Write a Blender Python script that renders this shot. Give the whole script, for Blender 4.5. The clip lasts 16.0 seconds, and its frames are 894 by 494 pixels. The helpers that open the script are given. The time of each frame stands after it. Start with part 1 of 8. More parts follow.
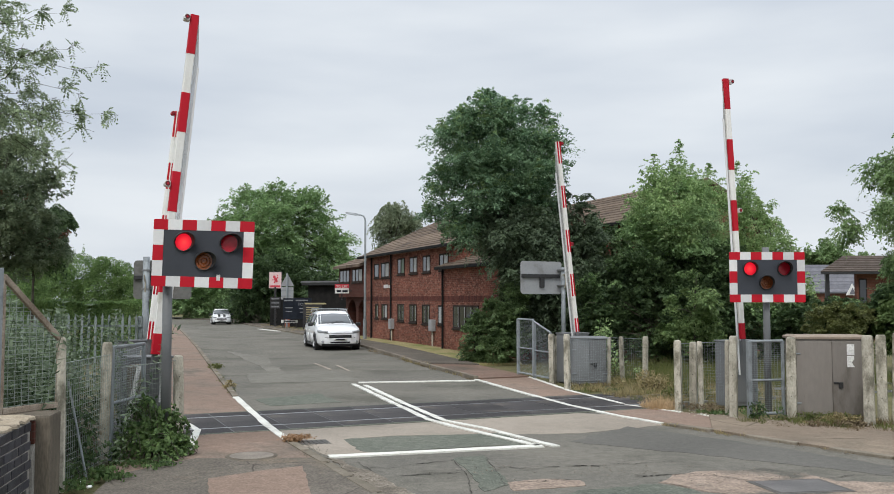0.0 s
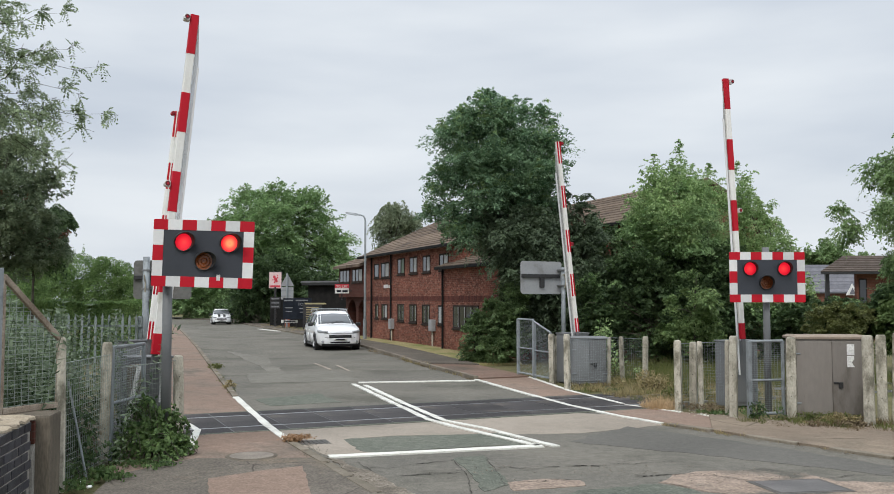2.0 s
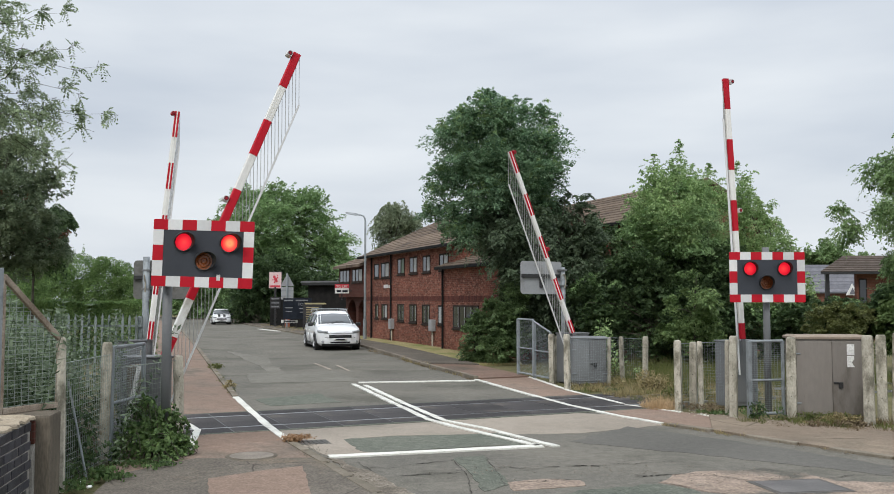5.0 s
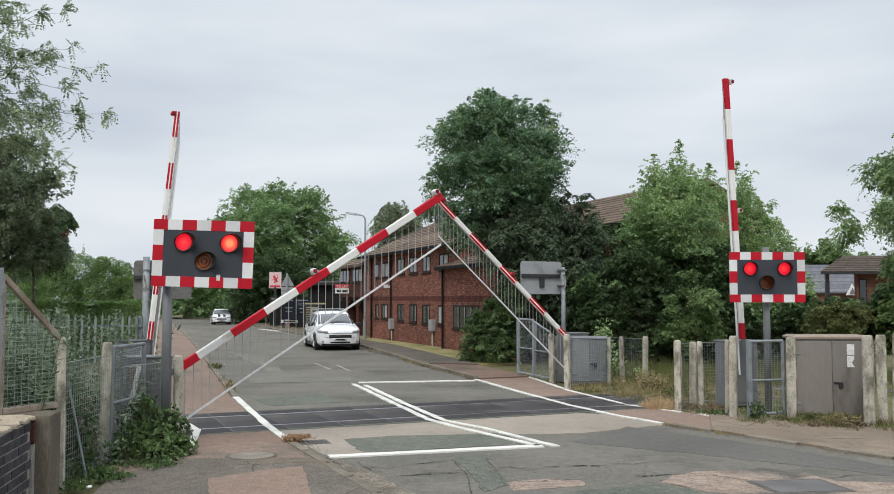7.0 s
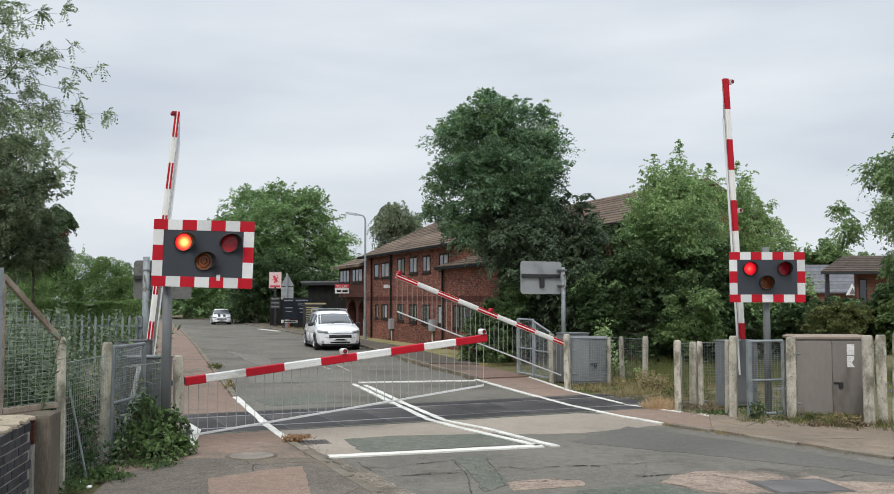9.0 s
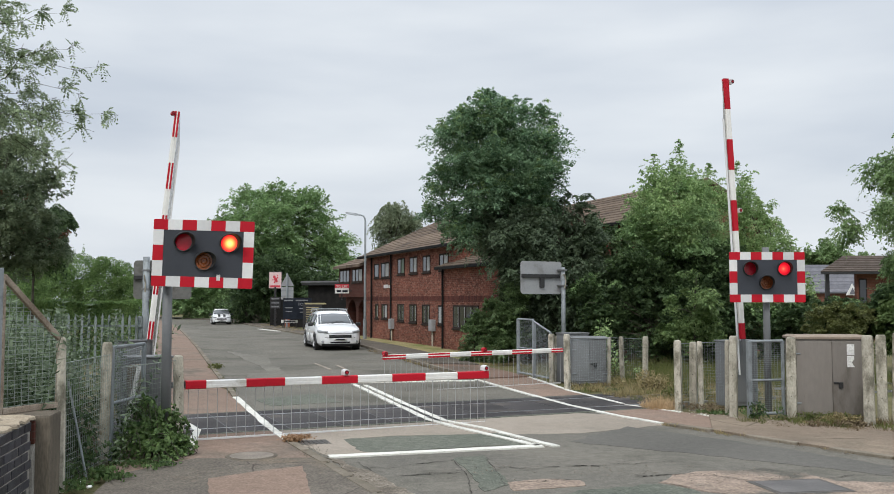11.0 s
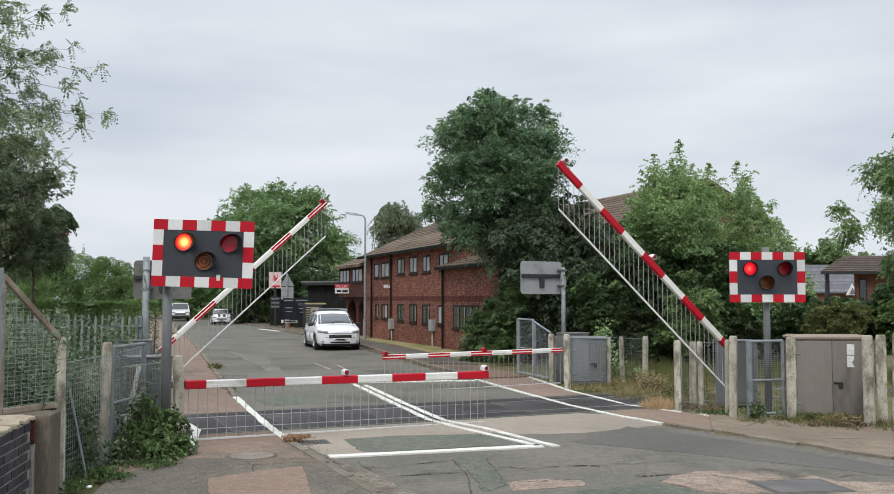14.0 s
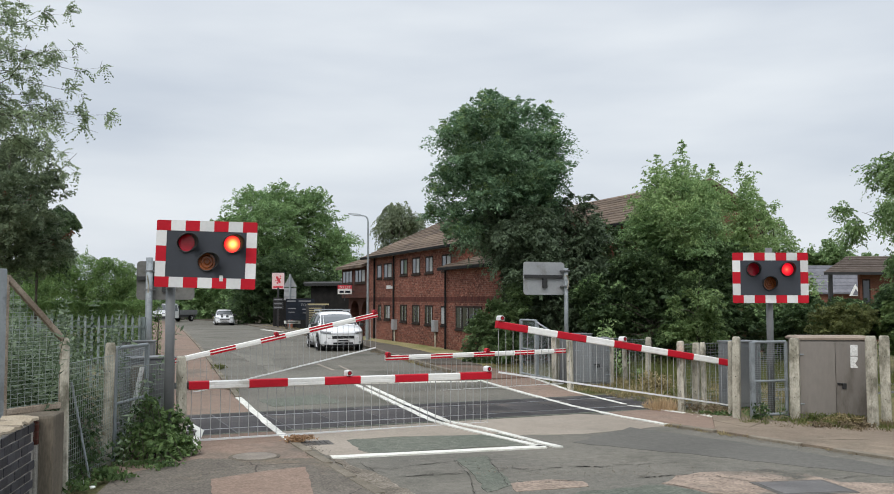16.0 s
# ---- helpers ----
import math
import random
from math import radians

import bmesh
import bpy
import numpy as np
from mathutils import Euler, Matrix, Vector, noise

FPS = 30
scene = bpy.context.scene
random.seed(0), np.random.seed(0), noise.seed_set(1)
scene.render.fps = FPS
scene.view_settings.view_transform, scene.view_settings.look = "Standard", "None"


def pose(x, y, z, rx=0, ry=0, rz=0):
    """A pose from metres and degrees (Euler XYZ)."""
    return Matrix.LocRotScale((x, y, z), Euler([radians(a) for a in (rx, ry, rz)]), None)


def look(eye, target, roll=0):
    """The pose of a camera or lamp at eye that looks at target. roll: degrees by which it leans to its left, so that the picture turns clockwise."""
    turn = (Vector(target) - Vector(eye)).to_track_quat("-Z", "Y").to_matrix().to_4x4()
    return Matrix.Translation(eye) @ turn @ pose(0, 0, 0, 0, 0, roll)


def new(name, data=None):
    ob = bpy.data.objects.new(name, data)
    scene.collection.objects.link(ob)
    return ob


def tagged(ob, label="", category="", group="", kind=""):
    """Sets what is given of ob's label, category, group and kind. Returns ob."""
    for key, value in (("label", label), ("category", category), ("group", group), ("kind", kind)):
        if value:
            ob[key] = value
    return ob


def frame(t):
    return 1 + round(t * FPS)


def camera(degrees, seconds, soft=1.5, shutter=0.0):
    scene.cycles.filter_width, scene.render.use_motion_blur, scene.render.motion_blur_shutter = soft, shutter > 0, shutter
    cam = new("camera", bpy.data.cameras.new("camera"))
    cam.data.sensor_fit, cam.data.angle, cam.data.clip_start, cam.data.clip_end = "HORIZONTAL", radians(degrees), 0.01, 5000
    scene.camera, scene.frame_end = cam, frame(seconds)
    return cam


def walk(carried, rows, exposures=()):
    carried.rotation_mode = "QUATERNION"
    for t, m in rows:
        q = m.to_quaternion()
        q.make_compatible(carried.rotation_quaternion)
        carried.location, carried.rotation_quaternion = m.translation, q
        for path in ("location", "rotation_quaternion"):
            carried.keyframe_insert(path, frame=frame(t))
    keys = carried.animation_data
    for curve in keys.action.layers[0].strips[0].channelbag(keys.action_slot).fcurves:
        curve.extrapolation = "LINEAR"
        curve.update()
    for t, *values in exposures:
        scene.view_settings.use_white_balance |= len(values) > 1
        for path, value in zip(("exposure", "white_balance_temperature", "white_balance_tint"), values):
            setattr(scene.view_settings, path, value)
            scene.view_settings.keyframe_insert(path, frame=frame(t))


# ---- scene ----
cam = camera(52.2, 16.0, soft=0.95)


def aim(left=0.0, up=0.0):
    """The camera's pose on its stand: it turns a little to the left and up at the end."""
    return pose(0, 0, 2.1, 93.255 + up, 0, left)


# the stand is still until the last second and a half, when it drifts a little
walk(cam, [(0.0, aim()), (14.1, aim()), (14.5, aim(0.04)), (15.0, aim(0.075)), (15.5, aim(0.125, 0.02)), (16.0, aim(0.175, 0.045))])

# ---- light: an overcast afternoon ----
world = bpy.data.worlds.new("overcast_sky")
scene.world = world
world.use_nodes = True
wn, wl = world.node_tree.nodes, world.node_tree.links
wn.clear()
w_out = wn.new("ShaderNodeOutputWorld")
w_bg = wn.new("ShaderNodeBackground")
w_sky = wn.new("ShaderNodeTexSky")
w_sky.sky_type, w_sky.sun_disc = "NISHITA", False
w_sky.sun_elevation, w_sky.sun_rotation = radians(52), radians(200)
w_sky.air_density, w_sky.dust_density = 1.2, 4.0
w_map = wn.new("ShaderNodeMapping")
w_map.inputs["Scale"].default_value = (1.0, 1.0, 4.5)
w_co = wn.new("ShaderNodeTexCoord")
w_noise = wn.new("ShaderNodeTexNoise")
w_noise.inputs["Scale"].default_value, w_noise.inputs["Detail"].default_value = 2.1, 6.0
w_noise.inputs["Roughness"].default_value = 0.45
w_ramp = wn.new("ShaderNodeValToRGB")
w_ramp.color_ramp.elements[0].position, w_ramp.color_ramp.elements[0].color = 0.33, (5.62, 6.22, 7.08, 1)
w_ramp.color_ramp.elements[1].position, w_ramp.color_ramp.elements[1].color = 0.66, (8.05, 8.5, 8.95, 1)
w_mix = wn.new("ShaderNodeMix")
w_mix.data_type = "RGBA"
w_mix.inputs["Factor"].default_value = 0.93
wl.new(w_co.outputs["Generated"], w_map.inputs["Vector"])
wl.new(w_map.outputs["Vector"], w_noise.inputs["Vector"])
wl.new(w_noise.outputs["Fac"], w_ramp.inputs["Fac"])
wl.new(w_sky.outputs["Color"], w_mix.inputs["A"])
wl.new(w_ramp.outputs["Color"], w_mix.inputs["B"])
# an overcast sky is about twice as bright overhead as low down
w_sep = wn.new("ShaderNodeSeparateXYZ")
w_high = wn.new("ShaderNodeMapRange")
w_high.inputs["From Min"].default_value, w_high.inputs["From Max"].default_value = 0.32, 1.0
w_high.inputs["To Min"].default_value, w_high.inputs["To Max"].default_value = 1.0, 2.2
w_over = wn.new("ShaderNodeVectorMath")
w_over.operation = "SCALE"
wl.new(w_co.outputs["Generated"], w_sep.inputs[0])
wl.new(w_sep.outputs["Z"], w_high.inputs["Value"])
wl.new(w_mix.outputs["Result"], w_over.inputs[0])
wl.new(w_high.outputs["Result"], w_over.inputs["Scale"])
wl.new(w_over.outputs[0], w_bg.inputs["Color"])
w_bg.inputs["Strength"].default_value = 0.105
wl.new(w_bg.outputs["Background"], w_out.inputs["Surface"])

sun_data = bpy.data.lights.new("sun", "SUN")
sun_data.energy, sun_data.angle, sun_data.color = 1.4, radians(25), (1.0, 0.96, 0.9)
sun = new("sun", sun_data)
sun.matrix_world = look((-12, -30, 45), (0, 8, 0))
scene.view_settings.exposure = 0.0

# ---- materials ----


def mat(name, c1, c2=None, scale=3.0, fine=40.0, rough=0.7, bump=0.15, metal=0.0, grain=0.25, spread=0.12, c3=None, stain=0.0, stain_scale=0.6, mid=0.0, cracks=0.0, stretch=1.0):
    """A surface with broad variation c1..c2, fine grain, stains of c3 and a little relief; each object differs slightly."""
    m = bpy.data.materials.new(name)
    m.use_nodes = True
    n, l = m.node_tree.nodes, m.node_tree.links
    b = n["Principled BSDF"]
    b.inputs["Roughness"].default_value, b.inputs["Metallic"].default_value = rough, metal
    if rough > 0.74:
        b.inputs["Specular IOR Level"].default_value = 0.12
    c2 = c2 or tuple(x * 0.8 for x in c1)
    co = n.new("ShaderNodeTexCoord")
    info = n.new("ShaderNodeObjectInfo")
    shift = n.new("ShaderNodeVectorMath")
    shift.operation = "ADD"
    l.new(co.outputs["Object"], shift.inputs[0])
    l.new(info.outputs["Random"], shift.inputs[1])
    if stretch != 1.0:
        # streaks that run down the surface
        run = n.new("ShaderNodeVectorMath")
        run.operation = "MULTIPLY"
        run.inputs[1].default_value = (1, 1, stretch)
        l.new(shift.outputs[0], run.inputs[0])
        shift = run
    broad = n.new("ShaderNodeTexNoise")
    broad.inputs["Scale"].default_value, broad.inputs["Detail"].default_value = scale, 6
    small = n.new("ShaderNodeTexNoise")
    small.inputs["Scale"].default_value, small.inputs["Detail"].default_value = fine, 4
    for q in (broad, small):
        l.new(shift.outputs[0], q.inputs["Vector"])
    ramp = n.new("ShaderNodeValToRGB")
    ramp.color_ramp.elements[0].position, ramp.color_ramp.elements[1].position = 0.32, 0.68
    ramp.color_ramp.elements[0].color, ramp.color_ramp.elements[1].color = (*c1, 1), (*c2, 1)
    l.new(broad.outputs["Fac"], ramp.inputs["Fac"])
    colour = ramp.outputs["Color"]
    if c3:
        st = n.new("ShaderNodeTexNoise")
        st.inputs["Scale"].default_value, st.inputs["Detail"].default_value = stain_scale, 8
        st.inputs["Roughness"].default_value = 0.65
        l.new(shift.outputs[0], st.inputs["Vector"])
        sr = n.new("ShaderNodeMapRange")
        sr.inputs["From Min"].default_value, sr.inputs["From Max"].default_value = 0.62 - stain * 0.3, 0.72 - stain * 0.2
        l.new(st.outputs["Fac"], sr.inputs["Value"])
        mx = n.new("ShaderNodeMix")
        mx.data_type = "RGBA"
        l.new(sr.outputs["Result"], mx.inputs["Factor"])
        l.new(colour, mx.inputs["A"])
        mx.inputs["B"].default_value = (*c3, 1)
        colour = mx.outputs["Result"]
    g1 = n.new("ShaderNodeMapRange")
    g1.inputs["From Min"].default_value, g1.inputs["From Max"].default_value = 0.25, 0.75
    g1.inputs["To Min"].default_value, g1.inputs["To Max"].default_value = 1 - grain, 1 + grain
    l.new(small.outputs["Fac"], g1.inputs["Value"])
    g2 = n.new("ShaderNodeMapRange")
    g2.inputs["To Min"].default_value, g2.inputs["To Max"].default_value = 1 - spread, 1 + spread
    l.new(info.outputs["Random"], g2.inputs["Value"])
    both = n.new("ShaderNodeMath")
    both.operation = "MULTIPLY"
    l.new(g1.outputs["Result"], both.inputs[0])
    l.new(g2.outputs["Result"], both.inputs[1])
    if mid:
        mott = n.new("ShaderNodeTexNoise")
        mott.inputs["Scale"].default_value, mott.inputs["Detail"].default_value = fine / 6, 5
        mott.inputs["Roughness"].default_value = 0.7
        l.new(shift.outputs[0], mott.inputs["Vector"])
        mr = n.new("ShaderNodeMapRange")
        mr.inputs["From Min"].default_value, mr.inputs["From Max"].default_value = 0.3, 0.7
        mr.inputs["To Min"].default_value, mr.inputs["To Max"].default_value = 1 - mid, 1 + mid
        l.new(mott.outputs["Fac"], mr.inputs["Value"])
        more = n.new("ShaderNodeMath")
        more.operation = "MULTIPLY"
        l.new(both.outputs[0], more.inputs[0])
        l.new(mr.outputs["Result"], more.inputs[1])
        both = more
    if cracks:
        # thin crooked cracks where the surface is worn
        warp = n.new("ShaderNodeMix")
        warp.data_type, warp.blend_type = "RGBA", "ADD"
        warp.inputs["Factor"].default_value = 0.35
        l.new(shift.outputs[0], warp.inputs["A"])
        l.new(broad.outputs["Color"], warp.inputs["B"])
        vor = n.new("ShaderNodeTexVoronoi")
        vor.feature = "DISTANCE_TO_EDGE"
        vor.inputs["Scale"].default_value = cracks
        l.new(warp.outputs["Result"], vor.inputs["Vector"])
        edge = n.new("ShaderNodeMapRange")
        edge.inputs["From Min"].default_value, edge.inputs["From Max"].default_value = 0.002, 0.012
        edge.inputs["To Min"].default_value, edge.inputs["To Max"].default_value = 0.45, 1.0
        l.new(vor.outputs["Distance"], edge.inputs["Value"])
        where = n.new("ShaderNodeMapRange")
        where.inputs["From Min"].default_value, where.inputs["From Max"].default_value = 0.5, 0.56
        l.new(broad.outputs["Fac"], where.inputs["Value"])
        line_mix = n.new("ShaderNodeMix")
        l.new(where.outputs["Result"], line_mix.inputs["Factor"])
        line_mix.inputs["A"].default_value = 1.0
        l.new(edge.outputs["Result"], line_mix.inputs["B"])
        cut = n.new("ShaderNodeMath")
        cut.operation = "MULTIPLY"
        l.new(both.outputs[0], cut.inputs[0])
        l.new(line_mix.outputs["Result"], cut.inputs[1])
        both = cut
    tint = n.new("ShaderNodeVectorMath")
    tint.operation = "SCALE"
    l.new(colour, tint.inputs[0])
    l.new(both.outputs[0], tint.inputs["Scale"])
    l.new(tint.outputs[0], b.inputs["Base Color"])
    if bump:
        bp = n.new("ShaderNodeBump")
        bp.inputs["Strength"].default_value, bp.inputs["Distance"].default_value = bump, 0.01
        l.new(small.outputs["Fac"], bp.inputs["Height"])
        l.new(bp.outputs["Normal"], b.inputs["Normal"])
    return m


def brickwork(name, b1, b2, mortar, w=0.225, h=0.075, fleck=None):
    """Courses of brick for far walls; the wall's faces lie along local x (or y) and z."""
    m = mat(name, b1, b2, scale=0.7, fine=14, rough=0.85, grain=0.2, spread=0.03, c3=fleck, stain=0.36, stain_scale=11)
    n, l = m.node_tree.nodes, m.node_tree.links
    b = n["Principled BSDF"]
    co = n.new("ShaderNodeTexCoord")
    sep = n.new("ShaderNodeSeparateXYZ")
    l.new(co.outputs["Object"], sep.inputs[0])
    add = n.new("ShaderNodeMath")
    l.new(sep.outputs["X"], add.inputs[0])
    l.new(sep.outputs["Y"], add.inputs[1])
    com = n.new("ShaderNodeCombineXYZ")
    l.new(add.outputs[0], com.inputs["X"])
    l.new(sep.outputs["Z"], com.inputs["Y"])
    br = n.new("ShaderNodeTexBrick")
    br.inputs["Scale"].default_value = 1.0
    br.inputs["Brick Width"].default_value, br.inputs["Row Height"].default_value = w, h
    br.inputs["Mortar Size"].default_value = 0.006
    br.inputs["Bias"].default_value = -0.2
    br.inputs["Color1"].default_value, br.inputs["Color2"].default_value, br.inputs["Mortar"].default_value = (*b1, 1), (*b2, 1), (*mortar, 1)
    l.new(com.outputs[0], br.inputs["Vector"])
    old = b.inputs["Base Color"].links[0].from_socket.node
    src = old.inputs[0].links[0].from_socket
    mx = n.new("ShaderNodeMix")
    mx.data_type = "RGBA"
    mx.inputs["Factor"].default_value = 0.62
    l.new(src, mx.inputs["A"])
    l.new(br.outputs["Color"], mx.inputs["B"])
    l.new(mx.outputs["Result"], old.inputs[0])
    return m


def leaf_mat(name, c1, c2):
    """Leaves: each leaf has its own green, a little light passes through."""
    m = bpy.data.materials.new(name)
    m.use_nodes = True
    n, l = m.node_tree.nodes, m.node_tree.links
    b = n["Principled BSDF"]
    b.inputs["Roughness"].default_value = 0.55
    b.inputs["Specular IOR Level"].default_value = 0.25
    geo = n.new("ShaderNodeNewGeometry")
    co = n.new("ShaderNodeTexCoord")
    nz = n.new("ShaderNodeTexNoise")
    nz.inputs["Scale"].default_value, nz.inputs["Detail"].default_value = 1.9, 4
    l.new(co.outputs["Object"], nz.inputs["Vector"])
    mixv = n.new("ShaderNodeMath")
    mixv.operation = "MULTIPLY_ADD"
    mixv.inputs[1].default_value = 0.4
    l.new(geo.outputs["Random Per Island"], mixv.inputs[0])
    half = n.new("ShaderNodeMath")
    half.operation = "MULTIPLY"
    half.inputs[1].default_value = 0.75
    l.new(nz.outputs["Fac"], half.inputs[0])
    l.new(half.outputs[0], mixv.inputs[2])
    ramp = n.new("ShaderNodeValToRGB")
    ramp.color_ramp.elements[0].position, ramp.color_ramp.elements[1].position = 0.28, 0.95
    ramp.color_ramp.elements[0].color, ramp.color_ramp.elements[1].color = (*c1, 1), (*c2, 1)
    l.new(mixv.outputs[0], ramp.inputs["Fac"])
    l.new(ramp.outputs["Color"], b.inputs["Base Color"])
    tr = n.new("ShaderNodeBsdfTranslucent")
    l.new(ramp.outputs["Color"], tr.inputs["Color"])
    ms = n.new("ShaderNodeMixShader")
    ms.inputs[0].default_value = 0.4
    l.new(b.outputs[0], ms.inputs[1])
    l.new(tr.outputs[0], ms.inputs[2])
    l.new(ms.outputs[0], n["Material Output"].inputs["Surface"])
    return m


def glass(name, tint=(0.03, 0.035, 0.04), rough=0.05):
    m = mat(name, tint, tint, rough=rough, bump=0, grain=0.02, spread=0.3)
    m.node_tree.nodes["Principled BSDF"].inputs["Specular IOR Level"].default_value = 0.9
    return m


def lamp_glow(name, stops):
    """A lit lens: brightest at its middle, red at the rim. stops: (radius in m, colour, strength)."""
    m = bpy.data.materials.new(name)
    m.use_nodes = True
    n, l = m.node_tree.nodes, m.node_tree.links
    b = n["Principled BSDF"]
    b.inputs["Base Color"].default_value = (0.3, 0.01, 0.02, 1)
    co = n.new("ShaderNodeTexCoord")
    far = n.new("ShaderNodeVectorMath")
    far.operation = "LENGTH"
    l.new(co.outputs["Object"], far.inputs[0])
    k = n.new("ShaderNodeMath")
    k.operation = "MULTIPLY"
    k.inputs[1].default_value = 1 / 0.12
    l.new(far.outputs["Value"], k.inputs[0])
    ramp = n.new("ShaderNodeValToRGB")
    while len(ramp.color_ramp.elements) < len(stops):
        ramp.color_ramp.elements.new(0.5)
    for e, (r, c, s) in zip(ramp.color_ramp.elements, stops):
        e.position, e.color = r / 0.12, (*(x * s for x in c), 1)
    l.new(k.outputs[0], ramp.inputs["Fac"])
    l.new(ramp.outputs["Color"], b.inputs["Emission Color"])
    b.inputs["Emission Strength"].default_value = 1.0
    return m


asphalt = mat("asphalt", (0.134, 0.127, 0.110), (0.182, 0.169, 0.142), scale=0.45, fine=48, rough=0.9, bump=0.5, grain=0.4, mid=0.2, spread=0.0, c3=(0.106, 0.101, 0.083), stain=0.35, stain_scale=0.35)
asphalt_dark = mat("asphalt_patch", (0.112, 0.123, 0.100), (0.146, 0.152, 0.125), scale=0.8, fine=48, rough=0.9, bump=0.6, grain=0.55, mid=0.24, spread=0.05)
asphalt_pale = mat("pale_worn_asphalt", (0.293, 0.254, 0.209), (0.361, 0.314, 0.261), scale=0.5, fine=32, rough=0.9, bump=0.4, grain=0.17, mid=0.09, c3=(0.220, 0.197, 0.164), stain=0.3)
asphalt_pink = mat("pinkish_worn_asphalt", (0.25, 0.195, 0.155), (0.315, 0.25, 0.2), scale=0.8, fine=30, rough=0.9, bump=0.9, grain=0.38, mid=0.28, c3=(0.105, 0.099, 0.084), stain=0.4, stain_scale=0.9)
pave_red = mat("red_brown_pavement", (0.215, 0.154, 0.12), (0.285, 0.21, 0.165), scale=0.5, fine=34, rough=0.92, bump=0.7, grain=0.26, mid=0.14, spread=0.05, c3=(0.157, 0.131, 0.108), stain=0.35, stain_scale=0.5)
pave_grey = mat("grey_pavement", (0.192, 0.151, 0.116), (0.269, 0.217, 0.162), scale=0.6, fine=34, rough=0.92, bump=0.7, grain=0.26, mid=0.14, cracks=0.5, spread=0.04, c3=(0.143, 0.119, 0.092), stain=0.3, stain_scale=0.4)
asphalt_smooth = mat("smooth_dark_asphalt", (0.112, 0.107, 0.096), (0.142, 0.135, 0.12), scale=0.6, fine=55, rough=0.9, bump=0.35, grain=0.3, mid=0.14, spread=0.0)
pave_ramp = mat("dark_red_brown_pavement", (0.16, 0.105, 0.082), (0.215, 0.15, 0.118), scale=0.5, fine=34, rough=0.92, bump=0.7, grain=0.26, mid=0.14, spread=0.05, c3=(0.11, 0.09, 0.072), stain=0.4, stain_scale=0.6)
pave_mid = mat("grey_brown_pavement", (0.098, 0.085, 0.071), (0.145, 0.125, 0.103), scale=0.6, fine=34, rough=0.92, bump=0.7, grain=0.26, mid=0.14, spread=0.04, c3=(0.1, 0.09, 0.075), stain=0.35, stain_scale=0.5)
asphalt_mid = mat("faint_asphalt_repair", (0.168, 0.16, 0.136), (0.208, 0.196, 0.167), scale=0.8, fine=30, rough=0.9, bump=0.9, grain=0.35, mid=0.15, spread=0.12)
pave_dark = mat("dark_patched_pavement", (0.122, 0.108, 0.091), (0.168, 0.147, 0.122), scale=0.7, fine=34, rough=0.92, bump=0.9, grain=0.4, mid=0.2, cracks=0.7, spread=0.0, c3=(0.175, 0.141, 0.106), stain=0.3, stain_scale=0.8)
iron = mat("dark_cast_iron", (0.072, 0.067, 0.061), (0.108, 0.097, 0.083), scale=5, fine=60, rough=0.6, metal=0.4, bump=0.5, grain=0.3)
kerb_mat = mat("kerb_stone", (0.163, 0.142, 0.110), (0.244, 0.213, 0.169), scale=2, fine=40, rough=0.9, spread=0.2)
rubber = mat("crossing_panel_rubber", (0.046, 0.043, 0.043), (0.073, 0.068, 0.068), scale=0.9, fine=60, rough=0.75, bump=0.3, spread=0.15, c3=(0.114, 0.100, 0.088), stain=0.25, stain_scale=1.2)
steel_rail = mat("worn_rail_steel", (0.3, 0.29, 0.3), (0.4, 0.4, 0.42), rough=0.35, metal=0.8, bump=0.05)
line_white = mat("road_marking_white", (0.758, 0.750, 0.687), (0.603, 0.587, 0.524), scale=3, fine=35, rough=0.7, bump=0.3, grain=0.14, c3=(0.409, 0.395, 0.352), stain=0.22, stain_scale=2.5)
soil_grass = mat("dry_grass_ground", (0.103, 0.099, 0.047), (0.174, 0.150, 0.079), scale=0.8, fine=30, rough=0.95, bump=0.8, grain=0.4, c3=(0.063, 0.075, 0.028), stain=0.5, stain_scale=0.5)
lawn = mat("dry_lawn", (0.262, 0.228, 0.108), (0.355, 0.3, 0.155), scale=1.2, fine=25, rough=0.95, bump=0.8, grain=0.3, c3=(0.174, 0.205, 0.066), stain=0.4, stain_scale=0.7)
concrete = mat("weathered_concrete", stretch=0.5, c1=(0.354, 0.331, 0.270), c2=(0.543, 0.508, 0.425), scale=4, fine=60, rough=0.92, bump=0.5, grain=0.22, mid=0.1, spread=0.14, c3=(0.19, 0.178, 0.138), stain=0.6, stain_scale=6)
concrete_dark = mat("dirty_concrete", stretch=0.25, c1=(0.095, 0.082, 0.065), c2=(0.16, 0.137, 0.107), scale=4, fine=60, rough=0.92, bump=0.4, grain=0.25, c3=(0.172, 0.145, 0.109), stain=0.25, stain_scale=3)
concrete_grim = mat("grimy_concrete", stretch=0.3, c1=(0.16, 0.145, 0.12), c2=(0.25, 0.225, 0.185), scale=4, fine=60, rough=0.92, bump=0.4, grain=0.25, c3=(0.09, 0.085, 0.065), stain=0.4, stain_scale=3)
galv = mat("galvanised_steel", (0.238, 0.264, 0.277), (0.317, 0.343, 0.356), scale=3, fine=30, rough=0.55, metal=0.35, bump=0.05, grain=0.08, c3=(0.185, 0.202, 0.211), stain=0.3, stain_scale=4)
grey_paint = mat("grey_painted_steel", (0.131, 0.138, 0.143), (0.172, 0.177, 0.180), scale=2, fine=30, rough=0.5, bump=0.05, grain=0.06)
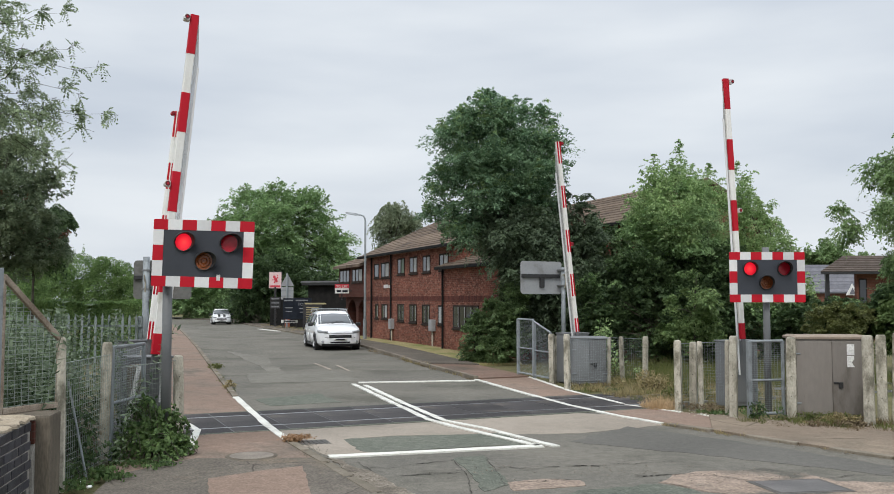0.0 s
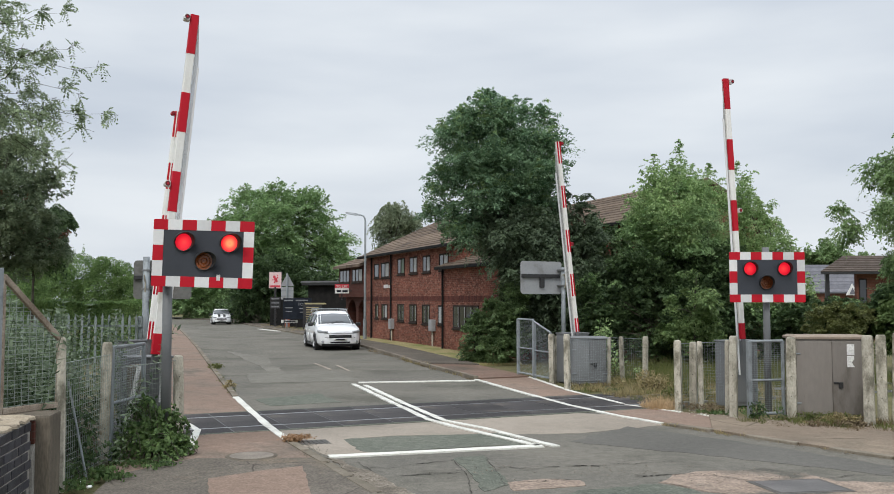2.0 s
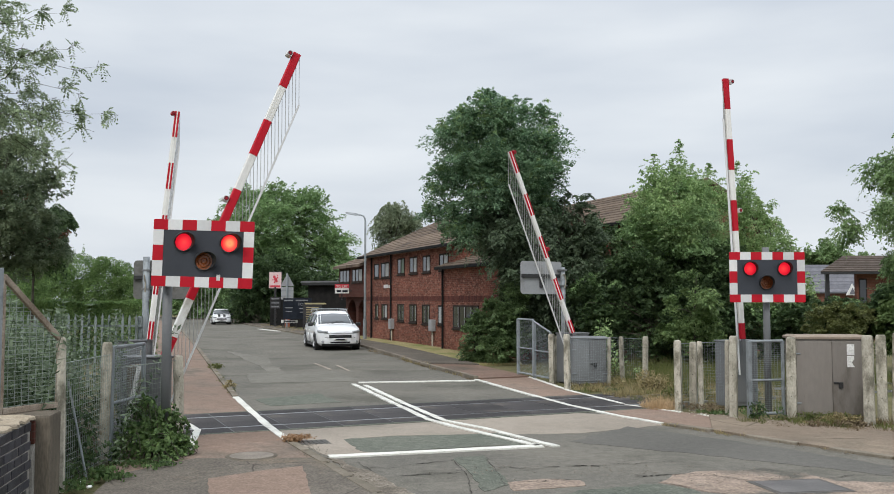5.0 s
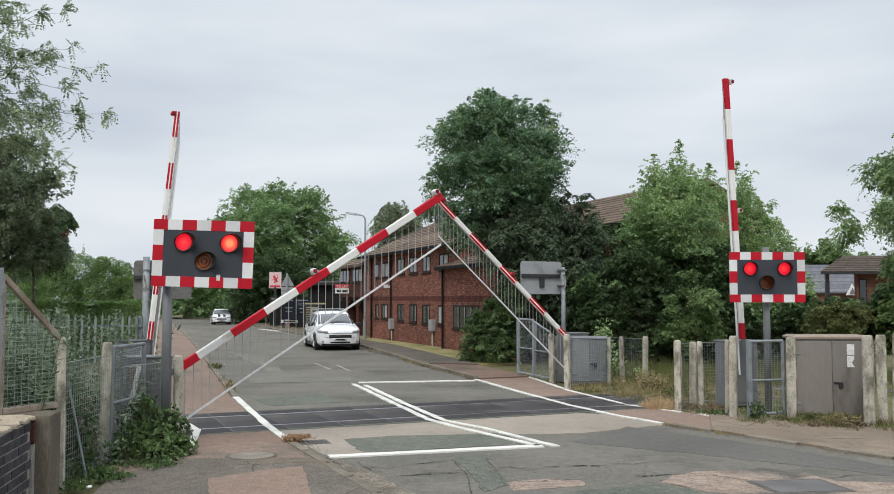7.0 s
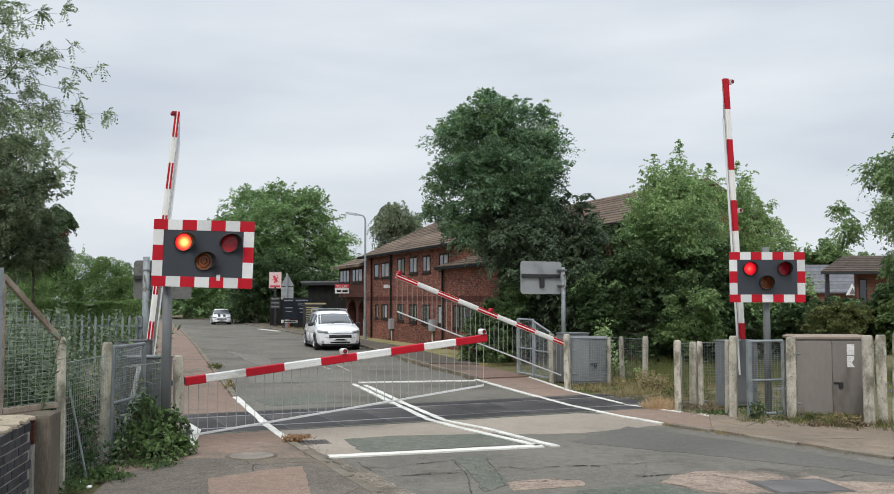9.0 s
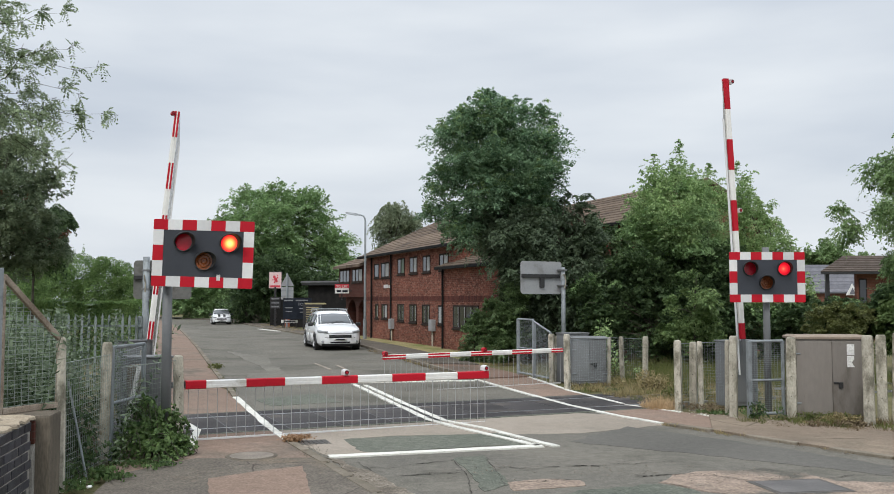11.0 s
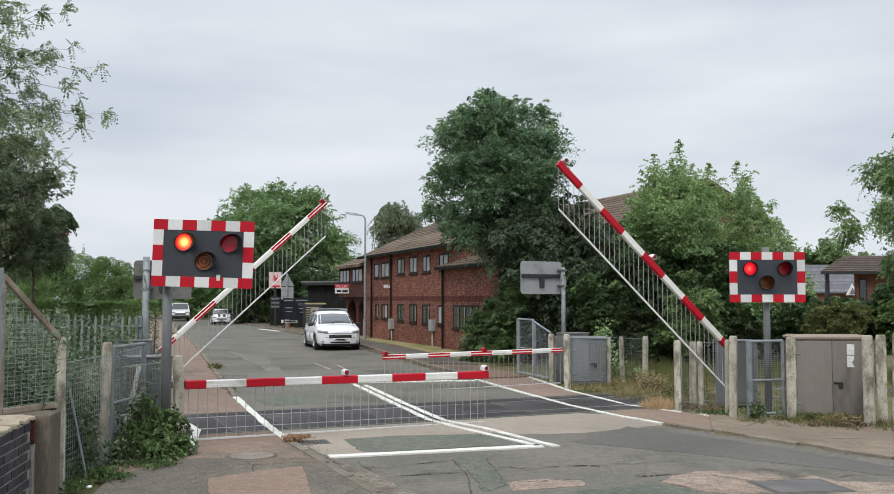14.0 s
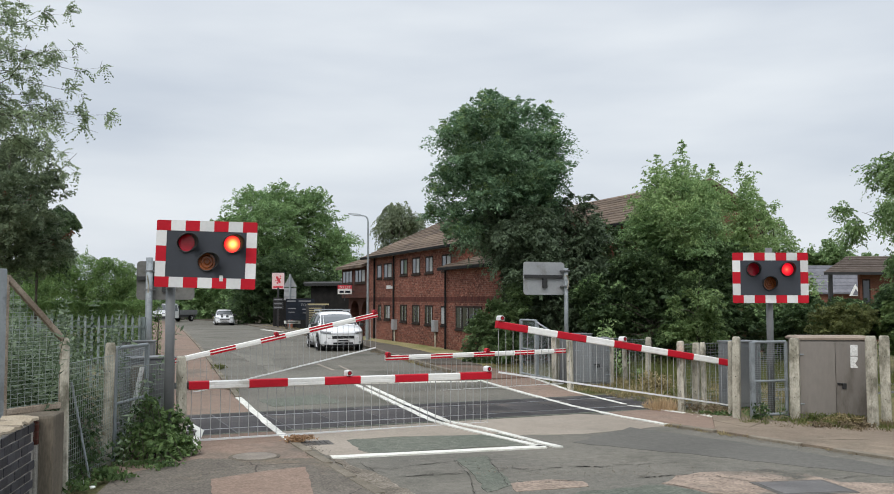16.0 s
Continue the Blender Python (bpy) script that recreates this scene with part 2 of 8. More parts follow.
signal_black = mat("signal_backboard_dark_grey", (0.030, 0.035, 0.045), (0.039, 0.044, 0.057), scale=2, fine=20, rough=0.55, bump=0.03, grain=0.05)
black = mat("black_painted_metal", (0.015, 0.015, 0.016), (0.025, 0.025, 0.026), rough=0.45, bump=0.05)
back_grey = mat("sign_back_grey", (0.257, 0.265, 0.273), (0.303, 0.310, 0.318), scale=2, fine=20, rough=0.6, grain=0.06, c3=(0.189, 0.189, 0.181), stain=0.3, stain_scale=1.5)
boom_white = mat("boom_white_paint", (0.74, 0.73, 0.69), (0.8, 0.79, 0.76), scale=1.5, fine=25, rough=0.45, bump=0.03, grain=0.05, c3=(0.55, 0.53, 0.47), stain=0.18, stain_scale=2)
boom_red = mat("reflective_red", (0.44, 0.008, 0.02), (0.5, 0.012, 0.026), scale=2, fine=25, rough=0.45, bump=0.02, grain=0.06, spread=0.06)
boom_red.node_tree.nodes["Principled BSDF"].inputs["Specular IOR Level"].default_value = 0.2
reflect_white = mat("reflective_white", (0.72, 0.72, 0.715), (0.65, 0.65, 0.645), scale=2, fine=25, rough=0.4, bump=0.02, grain=0.04)
rod_white = mat("thin_white_aluminium", (0.317, 0.317, 0.310), (0.393, 0.393, 0.387), rough=0.5, bump=0.02)
cabinet_taupe = mat("taupe_cabinet_paint", stretch=0.3, c1=(0.192, 0.172, 0.152), c2=(0.228, 0.205, 0.183), scale=1, fine=20, rough=0.6, bump=0.04, grain=0.07, c3=(0.123, 0.106, 0.088), stain=0.3, stain_scale=2.5)
cabinet_top = mat("rusty_cabinet_roof", (0.280, 0.224, 0.176), (0.360, 0.296, 0.240), scale=2, fine=30, rough=0.8, grain=0.15)
cabinet_grey = mat("grey_cabinet_paint", (0.150, 0.158, 0.163), (0.185, 0.194, 0.198), scale=1, fine=20, rough=0.55, grain=0.06, c3=(0.114, 0.119, 0.119), stain=0.3, stain_scale=2)
paper = mat("white_label", (0.75, 0.75, 0.73), (0.68, 0.67, 0.64), rough=0.6)
old_wood = mat("weathered_timber", (0.211, 0.163, 0.123), (0.370, 0.308, 0.246), scale=5, fine=50, rough=0.9, bump=0.4, grain=0.3)
blue_brick = mat("blue_engineering_brick", (0.028, 0.028, 0.036), (0.055, 0.052, 0.06), scale=5, fine=50, rough=0.6, bump=0.3, grain=0.25, spread=0.35)
red_brick_piece = mat("red_brick", (0.28, 0.1, 0.06), (0.36, 0.14, 0.09), scale=5, fine=50, rough=0.85, bump=0.3, grain=0.25, spread=0.2)
mortar_mat = mat("mortar", (0.260, 0.247, 0.221), (0.364, 0.345, 0.312), scale=6, fine=60, rough=0.95, bump=0.4)
coping_mat = mat("worn_sandstone_coping", (0.288, 0.240, 0.176), (0.400, 0.344, 0.264), scale=3, fine=50, rough=0.9, bump=0.4, grain=0.2, c3=(0.192, 0.160, 0.120), stain=0.35, stain_scale=3)
bark = mat("bark", (0.05, 0.045, 0.035), (0.11, 0.1, 0.08), scale=4, fine=25, rough=0.95, bump=0.8, grain=0.35)
building_brick = brickwork("building_red_brick", (0.085, 0.03, 0.023), (0.3, 0.108, 0.072), (0.21, 0.14, 0.112), fleck=(0.55, 0.33, 0.24))
band_brick = brickwork("band_brick", (0.057, 0.019, 0.017), (0.176, 0.058, 0.040), (0.141, 0.088, 0.070), 0.075, 0.225)
dark_brick = brickwork("dark_brown_brick", (0.066, 0.026, 0.019), (0.106, 0.040, 0.031), (0.088, 0.062, 0.053))
house_brick = brickwork("house_orange_brick", (0.132, 0.053, 0.037), (0.211, 0.092, 0.062), (0.176, 0.132, 0.106))
roof_tile = mat("brown_concrete_roof_tile", (0.125, 0.094, 0.070), (0.179, 0.136, 0.105), scale=3, fine=25, rough=0.9, grain=0.2, spread=0.25, c3=(0.086, 0.066, 0.055), stain=0.3)
slate = mat("grey_slate", (0.128, 0.128, 0.144), (0.176, 0.176, 0.192), rough=0.8, spread=0.2)
window_glass = glass("window_glass")
dark_frame = mat("dark_window_frame", (0.024, 0.017, 0.014), (0.04, 0.03, 0.025), rough=0.8, bump=0.02)
gutter_black = mat("black_gutter", (0.012, 0.012, 0.013), (0.02, 0.02, 0.02), rough=0.85, bump=0)
car_white = mat("white_car_paint", (0.8, 0.81, 0.82), (0.78, 0.79, 0.8), rough=0.18, bump=0, grain=0.01, spread=0.0)
car_white.node_tree.nodes["Principled BSDF"].inputs["Coat Weight"].default_value = 0.6
car_glass = glass("car_glass", (0.085, 0.093, 0.1))
car_glass.node_tree.nodes["Principled BSDF"].inputs["Specular IOR Level"].default_value = 0.6
tyre = mat("tyre_rubber", (0.012, 0.012, 0.012), (0.022, 0.022, 0.022), rough=0.85)
alloy = mat("alloy_wheel", (0.4, 0.4, 0.41), (0.5, 0.5, 0.51), rough=0.35, metal=0.7, bump=0)
lamp_clear = mat("headlamp_lens", (0.25, 0.265, 0.275), (0.34, 0.355, 0.365), rough=0.15, bump=0)
hood_black = mat("lamp_hood_black", (0.02, 0.02, 0.021), (0.03, 0.03, 0.031), rough=0.5, bump=0)
lens_dark_red = mat("unlit_red_lens", (0.46, 0.004, 0.02), (0.6, 0.006, 0.03), scale=8, rough=0.25, bump=0, grain=0.1)
lens_fading = lamp_glow("fading_lamp_lens", [(0.0, (1.0, 0.06, 0.05), 1.15), (0.05, (1.0, 0.022, 0.04), 1.0), (0.1, (0.8, 0.008, 0.028), 0.8)])
lens_boom = mat("dark_boom_lamp_lens", (0.09, 0.004, 0.008), (0.13, 0.006, 0.012), scale=8, rough=0.3, bump=0, grain=0.1)
lens_amber = mat("unlit_amber_lens", (0.19, 0.05, 0.012), (0.28, 0.08, 0.02), scale=8, rough=0.25, bump=0, grain=0.1)
lens_warming = lamp_glow("warming_lamp_lens", [(0.0, (1.0, 0.2, 0.1), 1.5), (0.03, (1.0, 0.26, 0.1), 1.5), (0.07, (1.0, 0.1, 0.06), 1.25), (0.112, (0.9, 0.012, 0.028), 0.95)])
lit_lens_side = lamp_glow("lit_lamp_lens_oblique", [(0.0, (1.0, 0.2, 0.1), 1.5), (0.03, (1.0, 0.06, 0.05), 1.3), (0.07, (0.95, 0.015, 0.03), 1.1), (0.1, (0.7, 0.005, 0.02), 0.9)])
lit_lens = lamp_glow("lit_lamp_lens", [(0.0, (1.0, 0.68, 0.24), 2.1), (0.042, (1.0, 0.46, 0.1), 1.9), (0.078, (1.0, 0.14, 0.04), 1.4), (0.112, (0.88, 0.012, 0.025), 1.05)])
leaf_ash = leaf_mat("ash_leaves", (0.062, 0.125, 0.072), (0.31, 0.465, 0.26))
leaf_lime = leaf_mat("lime_leaves", (0.1, 0.18, 0.076), (0.41, 0.58, 0.26))
leaf_mid = leaf_mat("mid_green_leaves", (0.101, 0.176, 0.070), (0.398, 0.541, 0.247))
leaf_light = leaf_mat("light_green_leaves", (0.123, 0.228, 0.074), (0.506, 0.641, 0.301))
leaf_dark = leaf_mat("dark_green_leaves", (0.025, 0.050, 0.025), (0.154, 0.231, 0.096))
leaf_copper = leaf_mat("reddish_dark_leaves", (0.08, 0.112, 0.066), (0.25, 0.31, 0.18))
leaf_bramble = leaf_mat("bramble_leaves", (0.024, 0.052, 0.018), (0.205, 0.31, 0.11))
leaf_cherry = leaf_mat("dark_cherry_leaves", (0.045, 0.065, 0.042), (0.19, 0.26, 0.15))
leaf_hedge = leaf_mat("hedge_leaves", (0.056, 0.106, 0.04), (0.32, 0.48, 0.165))
leaf_grey = leaf_mat("grey_green_leaves", (0.13, 0.165, 0.1), (0.4, 0.46, 0.3))
leaf_feather = leaf_mat("pale_feathery_leaves", (0.11, 0.15, 0.085), (0.46, 0.56, 0.34))
leaf_russet = leaf_mat("russet_leaves", (0.1, 0.05, 0.03), (0.3, 0.14, 0.08))
leaf_buddleia = leaf_mat("buddleia_leaves", (0.05, 0.08, 0.045), (0.31, 0.39, 0.25))
leaf_ivy = leaf_mat("ivy_leaves", (0.05, 0.085, 0.038), (0.25, 0.36, 0.15))
leaf_sapling = leaf_mat("yellow_green_sapling_leaves", (0.075, 0.135, 0.045), (0.31, 0.42, 0.17))
leaf_yellowing = leaf_mat("yellowing_leaves", (0.085, 0.105, 0.04), (0.29, 0.31, 0.12))
straw = leaf_mat("dry_straw_grass", (0.183, 0.146, 0.067), (0.514, 0.431, 0.237))
rust_weed = leaf_mat("rust_brown_dry_weed", (0.26, 0.15, 0.08), (0.6, 0.4, 0.24))
dead_leaf = leaf_mat("dead_beige_leaves", (0.16, 0.135, 0.095), (0.42, 0.38, 0.29))
grass_green = leaf_mat("green_grass", (0.084, 0.113, 0.031), (0.228, 0.227, 0.085))

galv_dull = mat("dull_galvanised_steel", (0.162, 0.196, 0.192), (0.243, 0.280, 0.274), scale=3, fine=30, rough=0.7, metal=0.2, bump=0.05, grain=0.12, c3=(0.122, 0.148, 0.137), stain=0.35, stain_scale=4)
hole_dark = mat("dark_bolt_hole", (0.02, 0.02, 0.018), (0.03, 0.03, 0.028), rough=0.9, bump=0)

gravel_edge = mat("gravelly_broken_asphalt", (0.13, 0.112, 0.09), (0.24, 0.21, 0.17), scale=3, fine=38, rough=0.95, bump=1.0, grain=0.6, mid=0.3, spread=0.0)
sign_back_dark = mat("dark_weathered_sign_back", (0.13, 0.13, 0.122), (0.19, 0.19, 0.18), scale=2, fine=20, rough=0.75, grain=0.1, c3=(0.1, 0.095, 0.085), stain=0.35, stain_scale=2)
wire_pale = mat("pale_galvanised_wire", (0.2, 0.235, 0.205), (0.29, 0.325, 0.29), scale=6, fine=40, rough=0.6, bump=0)

# ---- mesh tools ----


def link(name, bm, material, smooth=False):
    me = bpy.data.meshes.new(name)
    bm.normal_update()
    bm.to_mesh(me)
    bm.free()
    me.materials.append(material)
    if smooth:
        me.shade_smooth()
    return new(name, me)


def part(name, bm, material, parent, label="", smooth=False):
    """One mesh object under a thing or a part."""
    ob = link(name, bm, material, smooth)
    ob.parent = parent
    return tagged(ob, label)


def piece(name, mesh, parent, m):
    """An alike piece on shared mesh data."""
    ob = new(name, mesh)
    ob.parent = parent
    ob.matrix_basis = m
    return ob


def thing(name, m, label, category, group="", kind=""):
    ob = new(name)
    ob.empty_display_size = 0.2
    ob.matrix_world = m
    return tagged(ob, label, category, group, kind)


def box(bm, x0, x1, y0, y1, z0, z1, bevel=0.0, m=None):
    """A box between two corners, its edges rounded by bevel."""
    vs = [bm.verts.new((x, y, z)) for x in (x0, x1) for y in (y0, y1) for z in (z0, z1)]
    fs = [bm.faces.new([vs[i] for i in f]) for f in ((0, 1, 3, 2), (4, 6, 7, 5), (0, 4, 5, 1), (2, 3, 7, 6), (0, 2, 6, 4), (1, 5, 7, 3))]
    if bevel:
        es = {e for f in fs for e in f.edges}
        out = bmesh.ops.bevel(bm, geom=list(es), offset=bevel, segments=2, affect="EDGES", profile=0.6)
        vs = list({v for f in out["faces"] for v in f.verts} | {v for v in vs if v.is_valid})
    if m is not None:
        bmesh.ops.transform(bm, matrix=m, verts=[v for v in vs if v.is_valid])
    return bm


def tube(bm, p0, p1, r0, r1=None, seg=10, caps=True):
    """A round bar from p0 to p1."""
    p0, p1 = Vector(p0), Vector(p1)
    r1 = r0 if r1 is None else r1
    d = (p1 - p0).normalized()
    a = d.orthogonal().normalized()
    b = d.cross(a)
    rings = []
    for p, r in ((p0, r0), (p1, r1)):
        rings.append([bm.verts.new(p + (a * math.cos(2 * math.pi * k / seg) + b * math.sin(2 * math.pi * k / seg)) * r) for k in range(seg)])
    for k in range(seg):
        bm.faces.new((rings[0][k], rings[0][(k + 1) % seg], rings[1][(k + 1) % seg], rings[1][k]))
    if caps:
        bm.faces.new(rings[0][::-1])
        bm.faces.new(rings[1])
    return bm


def bent(bm, points, r, seg=8):
    for p, q in zip(points, points[1:]):
        tube(bm, p, q, r, seg=seg)
    return bm


def slab(bm, pts, z0, z1):
    """A flat plate with the outline pts, from z0 to z1."""
    lo = [bm.verts.new((x, y, z0)) for x, y in pts]
    hi = [bm.verts.new((x, y, z1)) for x, y in pts]
    n = len(pts)
    f = bm.faces.new(hi)
    g = bm.faces.new(lo[::-1])
    for k in range(n):
        bm.faces.new((lo[k], lo[(k + 1) % n], hi[(k + 1) % n], hi[k]))
    if n > 4:
        bmesh.ops.triangulate(bm, faces=[f, g])
    bmesh.ops.recalc_face_normals(bm, faces=bm.faces)
    return bm


def loft(bm, sections, close=True):
    """Skin between rings of the same number of points."""
    rings = [[bm.verts.new(p) for p in s] for s in sections]
    n = len(rings[0])
    for a, b in zip(rings, rings[1:]):
        for k in range(n):
            bm.faces.new((a[k], a[(k + 1) % n], b[(k + 1) % n], b[k]))
    if close:
        bm.faces.new(rings[0][::-1])
        bm.faces.new(rings[-1])
    bmesh.ops.recalc_face_normals(bm, faces=bm.faces)
    return bm


def strip(pts, half):
    """The outline of a band along pts."""
    pts = [Vector(p) for p in pts]
    left, right = [], []
    for k, p in enumerate(pts):
        d = (pts[min(k + 1, len(pts) - 1)] - pts[max(k - 1, 0)]).normalized()
        n = Vector((-d.y, d.x))
        left.append(tuple(p + n * half))
        right.append(tuple(p - n * half))
    return left + right[::-1]


def flat(name, pts, z0, z1, material, label, category, kind="structure"):
    ob = link(name, slab(bmesh.new(), pts, z0, z1), material)
    return tagged(ob, label, category, kind=kind)


def leaf_mesh(name, centres, size, material, up=0.0, long=1.9, lean=None, seed=1, ovate=False, ways=None, faces=None):
    """Many small leaves, one at each centre: folded blades. up: how far they lie flat; lean: a common direction; ways and faces: each leaf's own direction and upper side."""
    rng = np.random.default_rng(seed)
    c = np.asarray(centres, float)
    n = len(c)
    d = rng.normal(size=(n, 3))
    if ways is not None:
        d = d * 0.38 + ways
    if lean is not None:
        d = d * 0.55 + np.asarray(lean, float)
    d /= np.linalg.norm(d, axis=1)[:, None]
    q = rng.normal(size=(n, 3))
    if faces is not None:
        q = q * 0.42 + faces
    else:
        q[:, 2] += up
    w = np.cross(d, q)
    w /= np.linalg.norm(w, axis=1)[:, None] + 1e-9
    s = size * rng.uniform(0.6, 1.35, size=(n, 1))
    a, b = d * s * long * 0.5, w * s * 0.5
    k = np.cross(a, b)
    k /= np.linalg.norm(k, axis=1)[:, None] + 1e-9
    bend = k * s * 0.18
    me = bpy.data.meshes.new(name)
    if ovate:
        # six-cornered blades folded along the midrib
        v = np.stack([c - a, c - a * 0.4 + b * 0.9 + bend, c + a * 0.35 + b * 0.8 + bend, c + a, c + a * 0.35 - b * 0.8 + bend, c - a * 0.4 - b * 0.9 + bend], 1).reshape(-1, 3)
        corners, per = np.array([[0, 1, 2, 3, 0, 3, 4, 5]]), 4
    else:
        v = np.stack([c - a, c + b - a * 0.1 + bend, c + a, c - b - a * 0.1 + bend], 1).reshape(-1, 3)
        corners, per = np.array([[0, 1, 2, 0, 2, 3]]), 3
    f = (np.arange(n)[:, None] * (len(v) // max(n, 1)) + corners).reshape(-1)
    me.vertices.add(len(v))
    me.vertices.foreach_set("co", v.ravel())
    me.loops.add(len(f))
    me.loops.foreach_set("vertex_index", f.astype(np.int32))
    me.polygons.add(n * 2)
    me.polygons.foreach_set("loop_start", np.arange(0, len(f), per, dtype=np.int32))
    me.update(calc_edges=True)
    me.materials.append(material)
    return new(name, me)


def unit(v):
    return v / (np.linalg.norm(v, axis=1)[:, None] + 1e-9)


def sprays(root, way, length, per, width, droop, rng):
    """Leaves set along twigs: each twig is a drooping fan. Gives centres, directions and upper sides."""
    m = len(root)
    o = unit(way)
    s = unit(np.cross(o, np.array([0, 0, 1.0]) + rng.normal(size=(m, 3)) * 0.25))
    u = np.cross(s, o)
    t = rng.random((m, per, 1)) ** 0.75
    side = rng.uniform(-1, 1, (m, per, 1))
    reach = length[:, None, None]
    spread = width * (1.15 - 0.75 * t)
    c = root[:, None] + o[:, None] * (t * reach) + s[:, None] * (side * spread * reach) + u[:, None] * (rng.normal(size=(m, per, 1)) * 0.07 * reach)
    c[:, :, 2] -= (droop * reach * (t ** 2 + 0.5 * side ** 2 * width))[:, :, 0]
    d = o[:, None] * 0.8 + s[:, None] * side * 1.1
    d[:, :, 2] -= 0.25 + droop * 0.8
    n = u[:, None] + o[:, None] * 0.35 + np.zeros_like(d)
    n[:, :, 2] += 0.35
    return c.reshape(-1, 3), unit(d.reshape(-1, 3)), unit(n.reshape(-1, 3))


def crown_points(lobes, count, depth, y, seed, spray=0.42, per=34, rise=0.5, droop=0.3, fill=0.16, shoots=0, shoot_long=1.0, bare=0.0):
    """Leaves of a crown: the lobes (x, z, radius) carry bough ends, each a cluster of leafy twigs with gaps between; feathery shoots stand out."""
    rng = np.random.default_rng(seed)
    lobes = np.asarray(lobes, float)
    mid = np.stack([lobes[:, 0], y + rng.uniform(-1, 1, len(lobes)) * depth, lobes[:, 1]], 1)
    heads, outs, sizes = [], [], []
    for c, r in zip(mid, lobes[:, 2]):
        for _ in range(max(7, int(13 * (r / spray) ** 1.15 * 0.55))):
            d = rng.normal(size=3)
            d /= np.linalg.norm(d)
            if d[2] < -0.2 and rng.random() < 0.45:
                d[2] *= -1
            p = c + d * max(0.12 * r, r - spray * 0.4) * rng.uniform(0.8, 1.12) * np.array([1, 1, 0.95])
            # bough ends deep inside another lobe bear few leaves
            if np.any(np.linalg.norm((p - mid), axis=1) < lobes[:, 2] * 0.66) and rng.random() < 0.8:
                continue
            heads.append(p)
            outs.append(d)
            sizes.append(rng.uniform(0.65, 1.35) * (0.55 + 0.45 * min(r, 1.2)))
    heads, outs, sizes = np.array(heads), np.array(outs), np.array(sizes)
    m = max(1, int(count * (1 - fill)) // per)
    share = sizes ** 2 * (rng.random(len(sizes)) > bare)
    pick = rng.choice(len(heads), m, p=share / share.sum())
    ball = unit(rng.normal(size=(m, 3))) * (rng.random((m, 1)) ** 0.5)
    ball[:, 2] *= 0.7
    root = heads[pick] + ball * (sizes[pick] * spray * 0.85)[:, None]
    way = ball * 0.9 + outs[pick] * 0.55 + rng.normal(size=(m, 3)) * 0.3
    way[:, 2] += rise
    length = spray * rng.uniform(0.6, 1.35, m) * sizes[pick]
    c, d, n = sprays(root, way, length, per, 0.5, droop, rng)
    # thinly leaved inside
    k = int(count * fill)
    q = rng.choice(len(lobes), k, p=lobes[:, 2] ** 2.5 / (lobes[:, 2] ** 2.5).sum())
    inside = mid[q] + unit(rng.normal(size=(k, 3))) * (rng.random((k, 1)) ** 0.4 * 0.8 * lobes[q, 2][:, None])
    c, d, n = np.concatenate([c, inside]), np.concatenate([d, unit(rng.normal(size=(k, 3)))]), np.concatenate([n, unit(rng.normal(size=(k, 3)) + np.array([0, 0, 0.6]))])
    # young feathery shoots stand out of the crown; tree() colours some paler, like lit tips
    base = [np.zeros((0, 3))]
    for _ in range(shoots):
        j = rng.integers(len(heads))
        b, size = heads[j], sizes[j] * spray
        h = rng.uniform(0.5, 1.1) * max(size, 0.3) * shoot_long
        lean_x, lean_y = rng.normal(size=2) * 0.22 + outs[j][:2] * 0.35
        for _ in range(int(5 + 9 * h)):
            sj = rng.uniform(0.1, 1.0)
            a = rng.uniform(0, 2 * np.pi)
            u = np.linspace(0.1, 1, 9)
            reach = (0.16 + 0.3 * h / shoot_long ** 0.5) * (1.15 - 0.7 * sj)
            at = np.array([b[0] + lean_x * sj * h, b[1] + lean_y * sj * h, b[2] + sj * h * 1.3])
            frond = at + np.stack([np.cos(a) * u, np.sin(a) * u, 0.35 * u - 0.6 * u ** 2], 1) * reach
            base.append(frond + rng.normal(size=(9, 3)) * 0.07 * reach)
    return (c, d, n), root[::3], np.concatenate(base)


def limb_mesh(bm, root, lobes, y, r, depth, seed, trunk_top, twigs=None, twig_share=0.06):
    """A tapered trunk from root, a limb to each lobe and thin twigs beyond."""
    rng = random.Random(seed)
    root, top = Vector(root), Vector(trunk_top)
    last, prev = root, r * 1.25
    for k in range(1, 6):
        p = root.lerp(top, k / 5) + Vector((rng.uniform(-1, 1), rng.uniform(-1, 1), 0)) * r * 0.5
        tube(bm, last, p, prev, r * (1 - 0.12 * k), seg=9)
        last, prev = p, r * (1 - 0.12 * k)
    ends = []
    for x, z, rad in lobes:
        s = root.lerp(top, rng.uniform(0.45, 1.0))
        e = Vector((x, y + rng.uniform(-depth, depth) * 0.5, z))
        mid = s.lerp(e, 0.5) + Vector((0, 0, 0.12 * (e - s).length))
        tube(bm, s, mid, r * 0.38, r * 0.24, seg=6)
        tube(bm, mid, e, r * 0.24, r * 0.08, seg=6)
        ends.append(e)
    if twigs is not None and ends:
        step = max(1, int(1 / twig_share))
        for t in twigs[::step]:
            t = Vector(t)
            e = min(ends, key=lambda q: (q - t).length)
            tube(bm, e.lerp(t, 0.1), t, r * 0.06, r * 0.02, seg=4, caps=False)
    return bm


